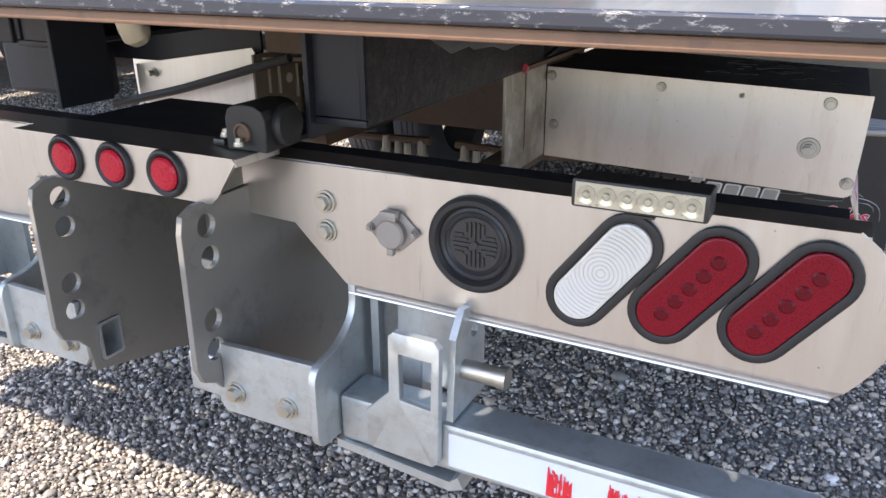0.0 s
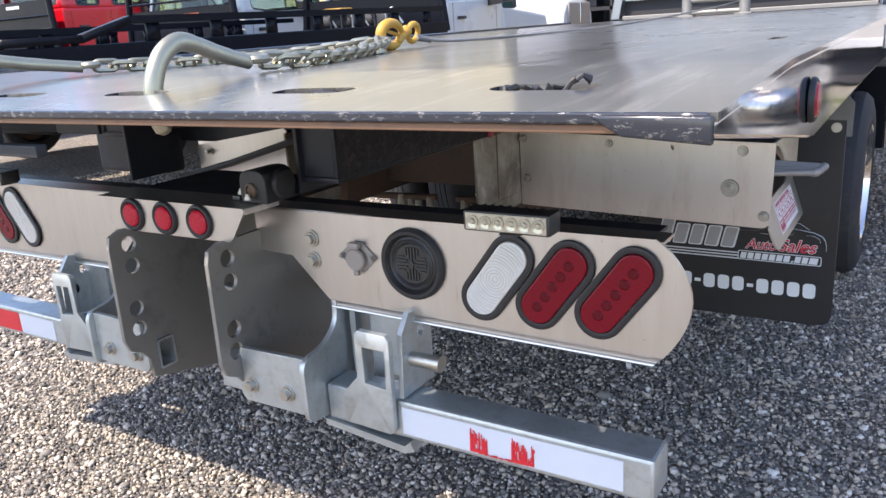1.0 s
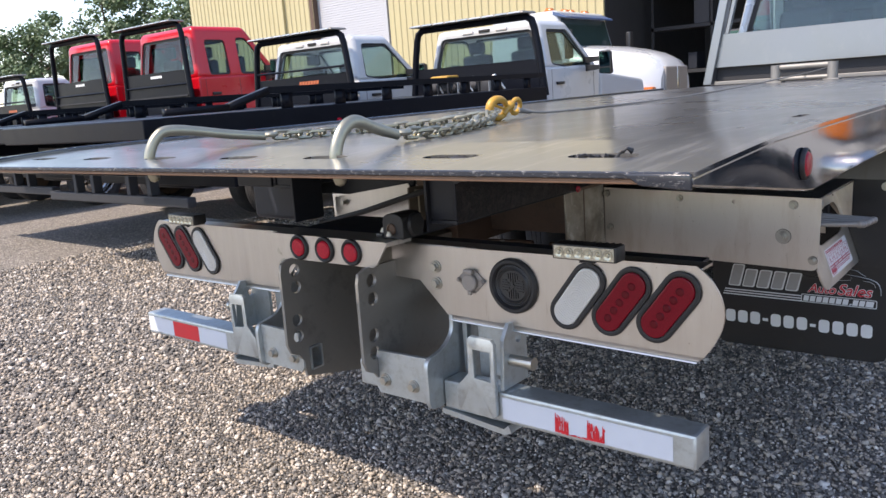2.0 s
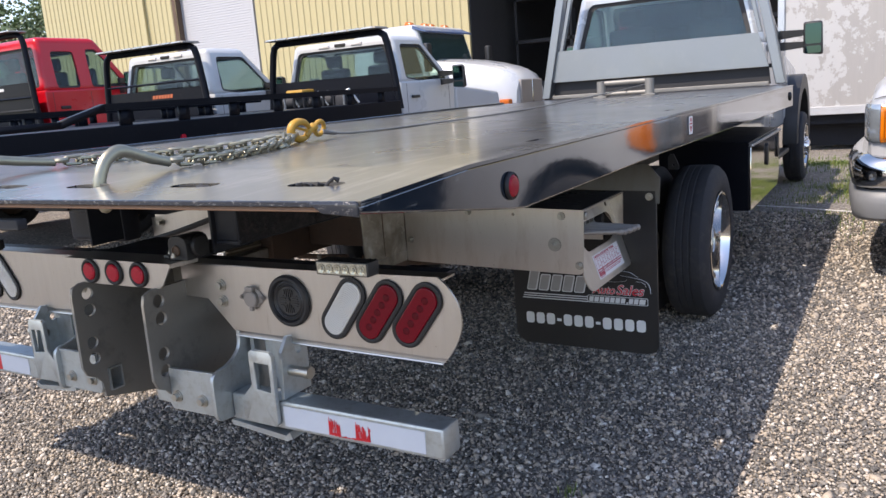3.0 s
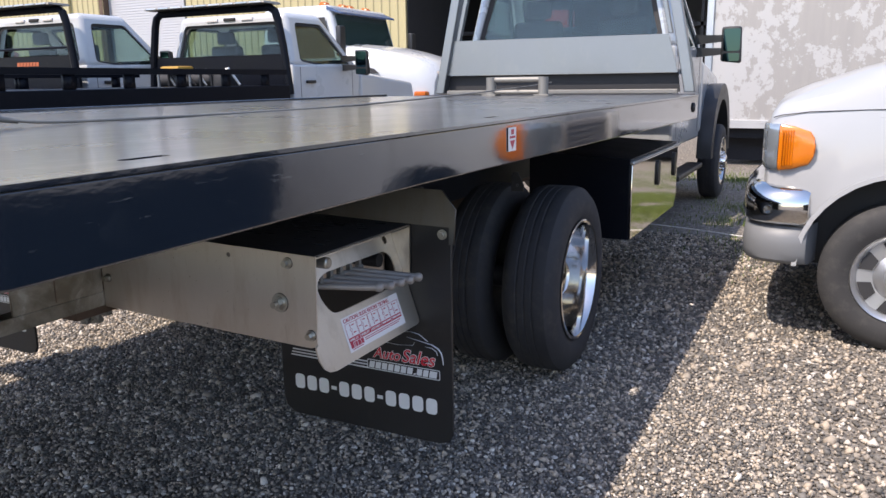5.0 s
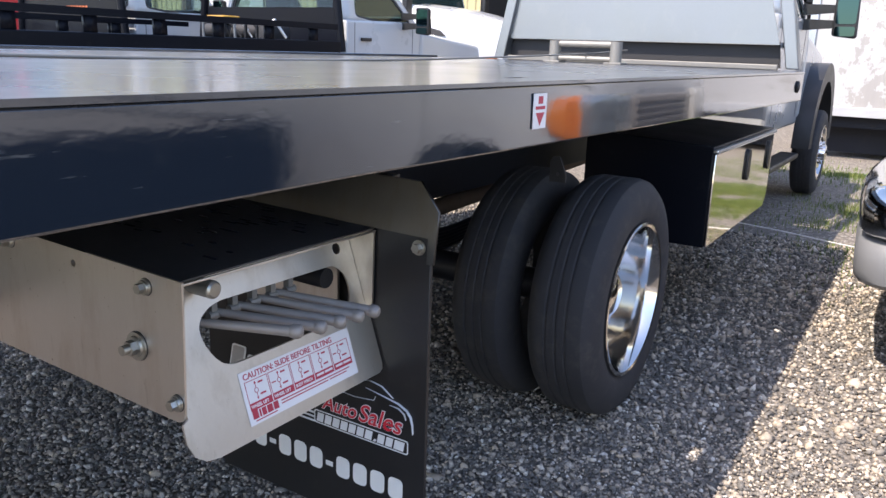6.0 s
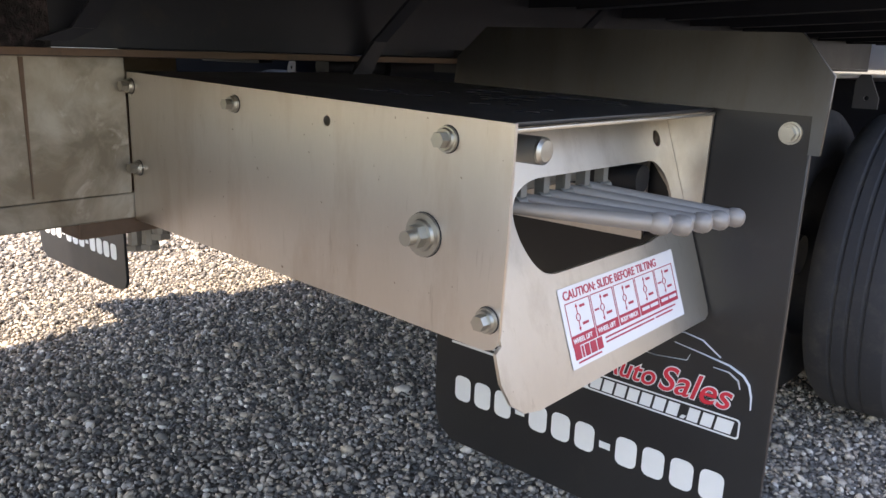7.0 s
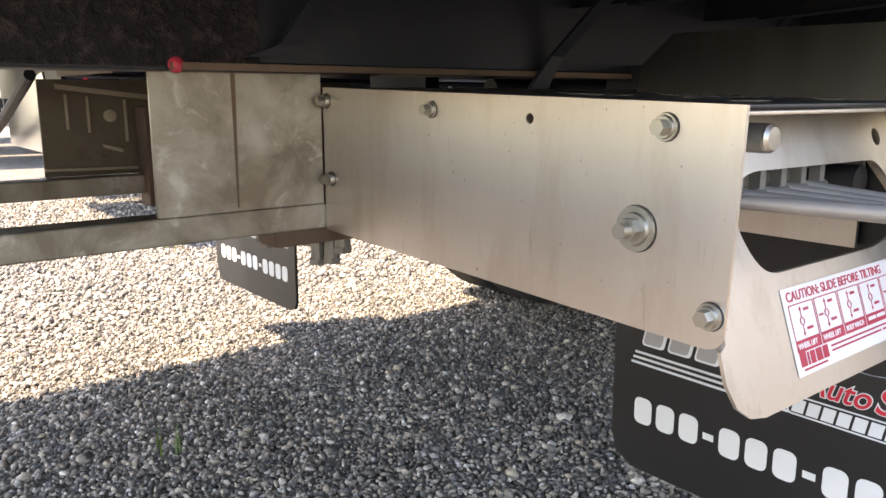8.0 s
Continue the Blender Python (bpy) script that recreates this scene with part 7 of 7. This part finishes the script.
for s in (-1, 1):
    hv_part("side_window", hull(mesh(), [(s * 1.065, -0.95, 1.75), (s * 1.075, -0.95, 1.75), (s * 1.075, -0.02, 1.75), (s * 1.065, -0.02, 1.75), (s * 1.03, -0.9, 2.42), (s * 1.04, -0.9, 2.42), (s * 1.04, -0.22, 2.42), (s * 1.03, -0.22, 2.42)], BOX_FACES), LINER)
    hv_part("wheel_well", lathe(mesh(), (s * 0.75, 0.95, 0.52), (s, 0, 0), [(0, 0.52), (0.27, 0.52)], 28), TYRE)
    hv_part("hub", lathe(mesh(), (s * 0.99, 0.95, 0.52), (s, 0, 0), [(0, 0.3), (0.04, 0.28)], 28), CAST)
    hv_part("head_lamp", box(mesh(), min(s * 0.62, s * 0.9), max(s * 0.62, s * 0.9), 1.38, 1.60, 1.06, 1.17, 0.03), AMBER_DARK)
    hv_part("mirror", box(mesh(), min(s * 1.2, s * 1.38), max(s * 1.2, s * 1.38), 0.2, 0.3, 1.75, 2.25, 0.03), PLASTIC)
hv_part("grille", box(mesh(), -0.52, 0.52, 1.60, 1.70, 0.85, 1.50, 0.03), CAST)
hv_part("grille_rib", box(mesh(), -0.02, 0.02, 1.701, 1.715, 0.87, 1.49, 0.006), CHROME)
for x in (-0.7, -0.12, 0.12, 0.7):
    hv_part("marker", hull(mesh(), [(x - 0.09, -0.5, 2.63), (x + 0.09, -0.5, 2.63), (x + 0.09, -0.33, 2.63), (x - 0.09, -0.33, 2.63), (x - 0.06, -0.47, 2.71), (x + 0.06, -0.47, 2.71), (x + 0.06, -0.38, 2.70), (x - 0.06, -0.38, 2.70)], BOX_FACES, 0.015), AMBER_DARK)
hv_part("chassis", box(mesh(), -0.5, 0.5, -6.0, -1.5, 0.6, 1.0, 0.02), BLACK_DULL)
hv_part("bed", box(mesh(), -1.25, 1.25, -8.0, -1.7, 1.05, 1.2, 0.02), BLACK)

# ---------- old box trailer behind the cab ----------
tr = thing("box_trailer", (6, 12.5, 0), "old white box trailer with peeling paint", "trailer")
part("side", box(mesh(), 0.40, 12.0, 12.0, 14.4, 0.62, 3.7, 0.01), PEELING, tr)
bm = mesh()
box(bm, 0.38, 12.02, 11.97, 11.997, 0.575, 0.70, 0.004)
for k in range(20):
    x = 0.6 + 0.6 * k
    rod(bm, (x, 11.97, 0.66), (x, 11.962, 0.66), 0.014, seg=8)
part("lower_rail", bm, surface("grey_rail", (0.5, 0.5, 0.5), 0.5, 0.3, 0.1, 3, 30, 0.1), tr)
part("corner_post", box(mesh(), 0.34, 0.44, 11.96, 12.1, 0.6, 3.72, 0.01), ALU, tr)
bm = box(mesh(), 0.5, 12, 12.15, 14.2, 0.42, 0.62)
# black sheet below the frame stands for the dark beneath the trailer
box(bm, 0.55, 12, 12.5, 12.6, 0.05, 0.42)
part("underframe_shade", bm, BLACK_DULL, tr)
for x in (2.2, 3.4, 9.5):
    for y in (12.35, 14.1):
        part("wheel", lathe(mesh(), (x, y - 0.12, 0.42), (0, 1, 0), [(0, 0.25), (0, 0.38), (0.03, 0.42), (0.21, 0.42), (0.24, 0.38), (0.24, 0.25)], 32), TYRE, tr)

# ---------- trees behind the hall ----------
def tree(x, y, height, seed):
    rng = random.Random(seed)
    t = thing("tree", (x, y, 0), "leafy green tree at the edge of the lot", "tree", "trees beyond the lot")
    bm = mesh()
    tube(bm, [(x, y, 0), (x + 0.1, y, height * 0.25), (x - 0.1, y + 0.1, height * 0.5), (x, y, height * 0.8)], [0.35, 0.28, 0.18, 0.06], 10)
    tips = []
    for k in range(12):
        a, z = rng.uniform(0, 6.28), height * rng.uniform(0.3, 0.75)
        r = height * rng.uniform(0.15, 0.3)
        tip = Vector((x + r * math.cos(a), y + r * math.sin(a), z + height * rng.uniform(0.08, 0.22)))
        tube(bm, [(x, y, z), (x + 0.5 * r * math.cos(a), y + 0.5 * r * math.sin(a), z + height * 0.08), tip], [0.12, 0.07, 0.02], 6)
        tips.append(tip)
    part("trunk", bm, BARK, t)
    verts, faces = [], []
    for k in range(46):
        c = rng.choice(tips) + Vector((rng.gauss(0, 1), rng.gauss(0, 1), rng.gauss(0, 1))) * height * 0.10
        s = height * rng.uniform(0.05, 0.10)
        for i in range(170):
            p = c + Vector((rng.gauss(0, 1), rng.gauss(0, 1), rng.gauss(0, 0.8))) * s * 0.6
            u = Vector((rng.gauss(0, 1), rng.gauss(0, 1), rng.gauss(0, 1))).normalized() * rng.uniform(0.10, 0.2)
            v = u.orthogonal().normalized() * rng.uniform(0.08, 0.16)
            b = len(verts)
            verts += [p - u, p + v, p + u, p - v]
            faces.append((b, b + 1, b + 2, b + 3))
    me = bpy.data.meshes.new("crown")
    me.from_pydata(verts, [], faces)
    me.materials.append(LEAF)
    ob = new("crown", me)
    ob.parent, ob.matrix_parent_inverse = t, Matrix.Translation(-t.location)


for k, (x, y, h) in enumerate(((-62, 33, 11.2), (-55, 36, 12.2), (-48, 38, 11.4), (-43, 40, 11.8), (-70, 30, 10.4), (-38, 41, 10.2), (-80, 26, 8.6), (2.0, 30, 9.5), (-0.5, 36, 9))):
    tree(x, y, h, k)

# ---------- tackle lying on the deck ----------
def arc_points(pts, n=6):
    """A smooth line through points (Catmull-Rom)."""
    P = [Vector(p) for p in pts]
    P = [2 * P[0] - P[1], *P, 2 * P[-1] - P[-2]]
    out = []
    for i in range(1, len(P) - 2):
        for k in range(n):
            t = k / n
            a, b, c, d = P[i - 1 : i + 3]
            out.append(0.5 * (2 * b + (c - a) * t + (2 * a - 5 * b + 4 * c - d) * t * t + (3 * b - 3 * c + d - a) * t ** 3))
    return out + [P[-2]]


def tow_hook(slot, eye, words):
    sx, sy, sz = slot[0], slot[1], DTOP
    e = Vector(eye)
    f = (e - Vector((sx, sy, sz))).normalized()
    f.z = 0
    h = thing("tow_hook", (sx, sy, sz), words, "hook", "tow hooks on the deck")
    base = Vector((sx, sy, sz))
    rise = Vector((0, 0, 1))
    crest, root = base + f * 0.036 + rise * 0.066, e - f * 0.02
    pts = [base - f * 0.012 - rise * 0.080, base - f * 0.022 - rise * 0.060, base - f * 0.026 - rise * 0.028, base - f * 0.022 + rise * 0.004, base + f * 0.0 + rise * 0.044, crest, crest.lerp(root, 0.25) + rise * 0.005, crest.lerp(root, 0.62), root]
    bm = tube(mesh(), arc_points(pts, 5), [0.009, 0.012] + [0.0148] * 28 + [0.0135] * 7 + [0.0125] * 4, 12, flat=1.12)
    lathe_at = e + Vector((0, 0, 0.004))
    ring = [lathe_at + f * 0.019 * math.cos(a) + Vector((0, 0, 0.0)) + f.cross(Vector((0, 0, 1))) * 0.019 * math.sin(a) for a in np.linspace(0, 2 * math.pi, 16, endpoint=False)]
    tube(bm, ring, 0.0085, 8, True)
    part("hook_bar", bm, ZINC, h)
    return e


def links(name, way, words, r=0.0062, pitch=0.044, mat_=ZINC):
    """A chain along points: every link an oval ring, turned a quarter from the last."""
    ch = thing(name, way[0], words, "chain")
    P = arc_points(way, 24)
    d = [0]
    for a, b in zip(P, P[1:]):
        d.append(d[-1] + (b - a).length)
    k, s = 0, pitch / 2
    while s < d[-1]:
        i = max(j for j in range(len(d) - 1) if d[j] <= s)
        t = (s - d[i]) / max(1e-6, d[i + 1] - d[i])
        c = P[i].lerp(P[i + 1], t)
        u = (P[i + 1] - P[i]).normalized()
        side = u.cross(Vector((0, 0, 1))).normalized()
        w = (side if k % 2 else Vector((0, 0, 1))) * 0.85 + (Vector((0, 0, 1)) if k % 2 else side) * 0.5
        w = (w - w.dot(u) * u).normalized()
        ring = []
        for a in np.linspace(0, 2 * math.pi, 14, endpoint=False):
            ca, sa = math.cos(a), math.sin(a)
            ring.append(c + u * (math.copysign(0.0175, ca) * (1 if abs(ca) > 0.05 else 0) + 0.0138 * ca) + w * 0.0142 * sa)
        part("link", tube(mesh(), ring, r, 6, True), mat_, ch)
        s += pitch
        k += 1
    return ch


tow_hook((0.34, -0.36), (0.345, -0.145, DTOP + 0.022), "yellow-zinc tow hook through a deck slot")
tow_hook((-0.45, -0.385), (-0.36, -0.02, DTOP + 0.022), "yellow-zinc tow hook hanging through a deck slot")
GRAB = Vector((0.0, 0.80, DTOP + 0.028))
links("chain", [(0.345, -0.125, DTOP + 0.022), (0.33, 0.05, DTOP + 0.014), (0.25, 0.30, DTOP + 0.014), (0.15, 0.52, DTOP + 0.02), tuple(GRAB + Vector((0.085, -0.16, -0.004)))], "zinc chain from a tow hook to the winch hook")
links("chain", [(-0.36, 0.0, DTOP + 0.022), (-0.30, 0.20, DTOP + 0.014), (-0.12, 0.45, DTOP + 0.014), (0.05, 0.6, DTOP + 0.03), tuple(GRAB + Vector((0.075, -0.18, 0.004)))], "zinc chain from a tow hook to the winch hook")
links("chain", [(0.09, 0.60, DTOP + 0.035), (0.12, 0.56, DTOP + 0.012), (0.16, 0.5, DTOP + 0.012), (0.12, 0.47, DTOP + 0.012), (0.07, 0.55, DTOP + 0.03)], "slack end of zinc chain in a small heap")
wh = thing("winch_hook", tuple(GRAB), "yellow winch hook with a swivel", "hook")
c = GRAB
loop = [c + Vector((0.006 * math.sin(g), -0.012 + 0.055 * math.cos(g), 0.019 + 0.034 * math.sin(g) - 0.004 * math.cos(g))) for g in np.linspace(0.35, 2 * math.pi + 0.1, 28)]
bm = tube(mesh(), loop, [0.007 + 0.010 * math.sin(math.pi * min(1.0, k / 30 + 0.08)) for k in range(28)], 12)
tube(bm, arc_points([c + Vector((0, 0.018, -0.006)), c + Vector((0, 0.046, 0.014)), c + Vector((0, 0.070, 0.026)), c + Vector((0, 0.086, 0.022))], 4), [0.010, 0.012, 0.013, 0.014, 0.014, 0.0145, 0.016, 0.018, 0.019, 0.018, 0.016, 0.014, 0.012], 12)
ring = [c + Vector((0.006 * math.sin(g), 0.108 + 0.030 * math.cos(g), 0.020 + 0.027 * math.sin(g))) for g in np.linspace(0, 2 * math.pi, 18, endpoint=False)]
tube(bm, ring, 0.0095, 10, True)
part("hook", bm, YELLOW, wh)
part("latch", tube(mesh(), [c + Vector((0.0, -0.048, 0.034)), c + Vector((0.0, 0.034, 0.014))], 0.0055, 6), YELLOW, wh)
part("coupling_rod", rod(mesh(), c + Vector((0.085, -0.165, -0.004)), c + Vector((-0.002, -0.03, 0.006)), 0.0075, seg=10), ZINC, wh, "zinc coupling rod")
cb = thing("winch_cable", tuple(c), "steel winch cable along the deck", "cable")
part("wire", tube(mesh(), arc_points([c + Vector((0, 0.13, 0.0)), (0.02, 1.3, DTOP + 0.008), (-0.03, 3.0, DTOP + 0.006), (-0.06, 5.2, DTOP + 0.06), (-0.06, 6.1, DTOP + 0.1)], 8), 0.0055, 8), STEEL_PLATE, cb)
part("ferrule", rod(mesh(), c + Vector((0, 0.125, 0.004)), c + Vector((0, 0.21, -0.008)), 0.011, 0.009, seg=12), STEEL_PLATE, cb)
st = thing("string", (1.16, 6.4, 0.02), "thin pale string stretched low over the gravel", "string")
part("cord", tube(mesh(), arc_points([(0.3, 6.6, 0.03), (0.76, 6.5, 0.03), (1.16, 6.4, 0.028), (1.58, 6.22, 0.03), (2.1, 6.05, 0.03)], 6), 0.004, 6), PAPER, st)

# ---------- loose stones, grass ----------
def scatter(name, areas, cell, size, faces_of, verts_of, seed, label):
    """Stones on a jittered grid, as one mesh."""
    rng = np.random.default_rng(seed)
    pts = []
    for x0, x1, y0, y1 in areas:
        gx, gy = np.meshgrid(np.arange(x0, x1, cell), np.arange(y0, y1, cell))
        p = np.stack([gx.ravel(), gy.ravel()], 1)
        pts.append(p + rng.uniform(-0.5, 0.5, p.shape) * cell)
    p = np.concatenate(pts)
    n, k = len(p), len(verts_of)
    s = size * rng.lognormal(-0.04, 0.36, n)
    shape = rng.uniform(0.6, 1.3, (n, 3)) * np.array([1.0, 0.85, 0.62])
    v = verts_of[None] * (1 + rng.uniform(-0.34, 0.30, (n, k, 1))) * shape[:, None] * s[:, None, None]
    q = rng.normal(size=(n, 4)) * np.array([1.0, 0.25, 0.25, 1.0])
    q /= np.linalg.norm(q, axis=1, keepdims=True)
    w, x, y, z = q.T
    R = np.stack([1 - 2 * (y * y + z * z), 2 * (x * y - w * z), 2 * (x * z + w * y), 2 * (x * y + w * z), 1 - 2 * (x * x + z * z), 2 * (y * z - w * x), 2 * (x * z - w * y), 2 * (y * z + w * x), 1 - 2 * (x * x + y * y)], 1).reshape(n, 3, 3)
    v = np.einsum("nij,nkj->nki", R, v)
    v[..., :2] += p[:, None]
    v[..., 2] += (-0.006 + rng.uniform(-0.003, 0.004, n))[:, None]
    f = (faces_of[None] + (np.arange(n) * k)[:, None, None]).reshape(-1, 3)
    me = bpy.data.meshes.new(name)
    me.vertices.add(n * k)
    me.vertices.foreach_set("co", v.reshape(-1).astype(np.float32))
    me.loops.add(len(f) * 3)
    me.loops.foreach_set("vertex_index", f.reshape(-1).astype(np.int32))
    me.polygons.add(len(f))
    me.polygons.foreach_set("loop_start", np.arange(0, len(f) * 3, 3, dtype=np.int32))
    me.update(calc_edges=True)
    me.materials.append(PEBBLE)
    return tagged(new(name, me), label, "gravel", kind="stuff")


g = (1 + 5 ** 0.5) / 2
ICO = np.array([(-1, g, 0), (1, g, 0), (-1, -g, 0), (1, -g, 0), (0, -1, g), (0, 1, g), (0, -1, -g), (0, 1, -g), (g, 0, -1), (g, 0, 1), (-g, 0, -1), (-g, 0, 1)]) / 1.9
ICO_F = np.array([(0, 11, 5), (0, 5, 1), (0, 1, 7), (0, 7, 10), (0, 10, 11), (1, 5, 9), (5, 11, 4), (11, 10, 2), (10, 7, 6), (7, 1, 8), (3, 9, 4), (3, 4, 2), (3, 2, 6), (3, 6, 8), (3, 8, 9), (4, 9, 5), (2, 4, 11), (6, 2, 10), (8, 6, 7), (9, 8, 1)])
OCT = np.array([(1, 0, 0), (-1, 0, 0), (0, 1, 0), (0, -1, 0), (0, 0, 1), (0, 0, -1)], float)
OCT_F = np.array([(0, 2, 4), (2, 1, 4), (1, 3, 4), (3, 0, 4), (2, 0, 5), (1, 2, 5), (3, 1, 5), (0, 3, 5)])
scatter("loose_gravel", [(-1.7, 2.2, -0.75, 2.9)], 0.0128, 0.0071, ICO_F, ICO, 3, "loose angular grey and tan gravel")
scatter("far_gravel", [(-6.0, -1.7, -0.8, 5.0), (-1.7, 4.0, 2.9, 6.3), (2.2, 3.6, 0.0, 2.9)], 0.0225, 0.0122, OCT_F, OCT, 5, "loose gravel further off")


def grass(name, patches, label, seed):
    rng = random.Random(seed)
    verts, faces = [], []
    for x, y, rx, ry, n, h in patches:
        for k in range(n):
            a, r = rng.uniform(0, 6.28), abs(rng.gauss(0, 0.55))
            px, py = x + rx * r * math.cos(a), y + ry * r * math.sin(a)
            if noise.noise((px * 2.2, py * 2.2, seed)) < rng.uniform(-0.35, 0.25):
                continue
            b, l = rng.uniform(0, 6.28), h * rng.uniform(0.4, 1.1)
            dx, dy, w = math.cos(b), math.sin(b), 0.003 + 0.03 * h * 0.1
            lean = rng.uniform(0.1, 0.7) * l
            i = len(verts)
            verts += [(px - dy * w, py + dx * w, -0.01), (px + dy * w, py - dx * w, -0.01), (px + dx * lean * 0.4 + dy * w * 0.7, py + dy * lean * 0.4 - dx * w * 0.7, l * 0.6), (px + dx * lean * 0.4 - dy * w * 0.7, py + dy * lean * 0.4 + dx * w * 0.7, l * 0.6), (px + dx * lean, py + dy * lean, l)]
            faces += [(i, i + 1, i + 2, i + 3), (i + 3, i + 2, i + 4)]
    me = bpy.data.meshes.new(name)
    me.from_pydata(verts, [], faces)
    me.materials.append(GRASS)
    return tagged(new(name, me), label, "grass", kind="stuff")


grass("grass", [(2.1, 7.6, 1.0, 1.9, 26000, 0.034), (1.3, 10.3, 2.4, 1.3, 6000, 0.05), (4.5, 9.0, 2.5, 2.4, 6000, 0.05)], "thin yellow-green grass in the gravel", 2)
grass("weeds", [(-3.3, 1.9, 0.22, 0.2, 160, 0.05), (1.15, 0.62, 0.05, 0.07, 40, 0.03), (-0.42, 0.93, 0.05, 0.05, 14, 0.09)], "small weeds sprouting in the gravel", 7)
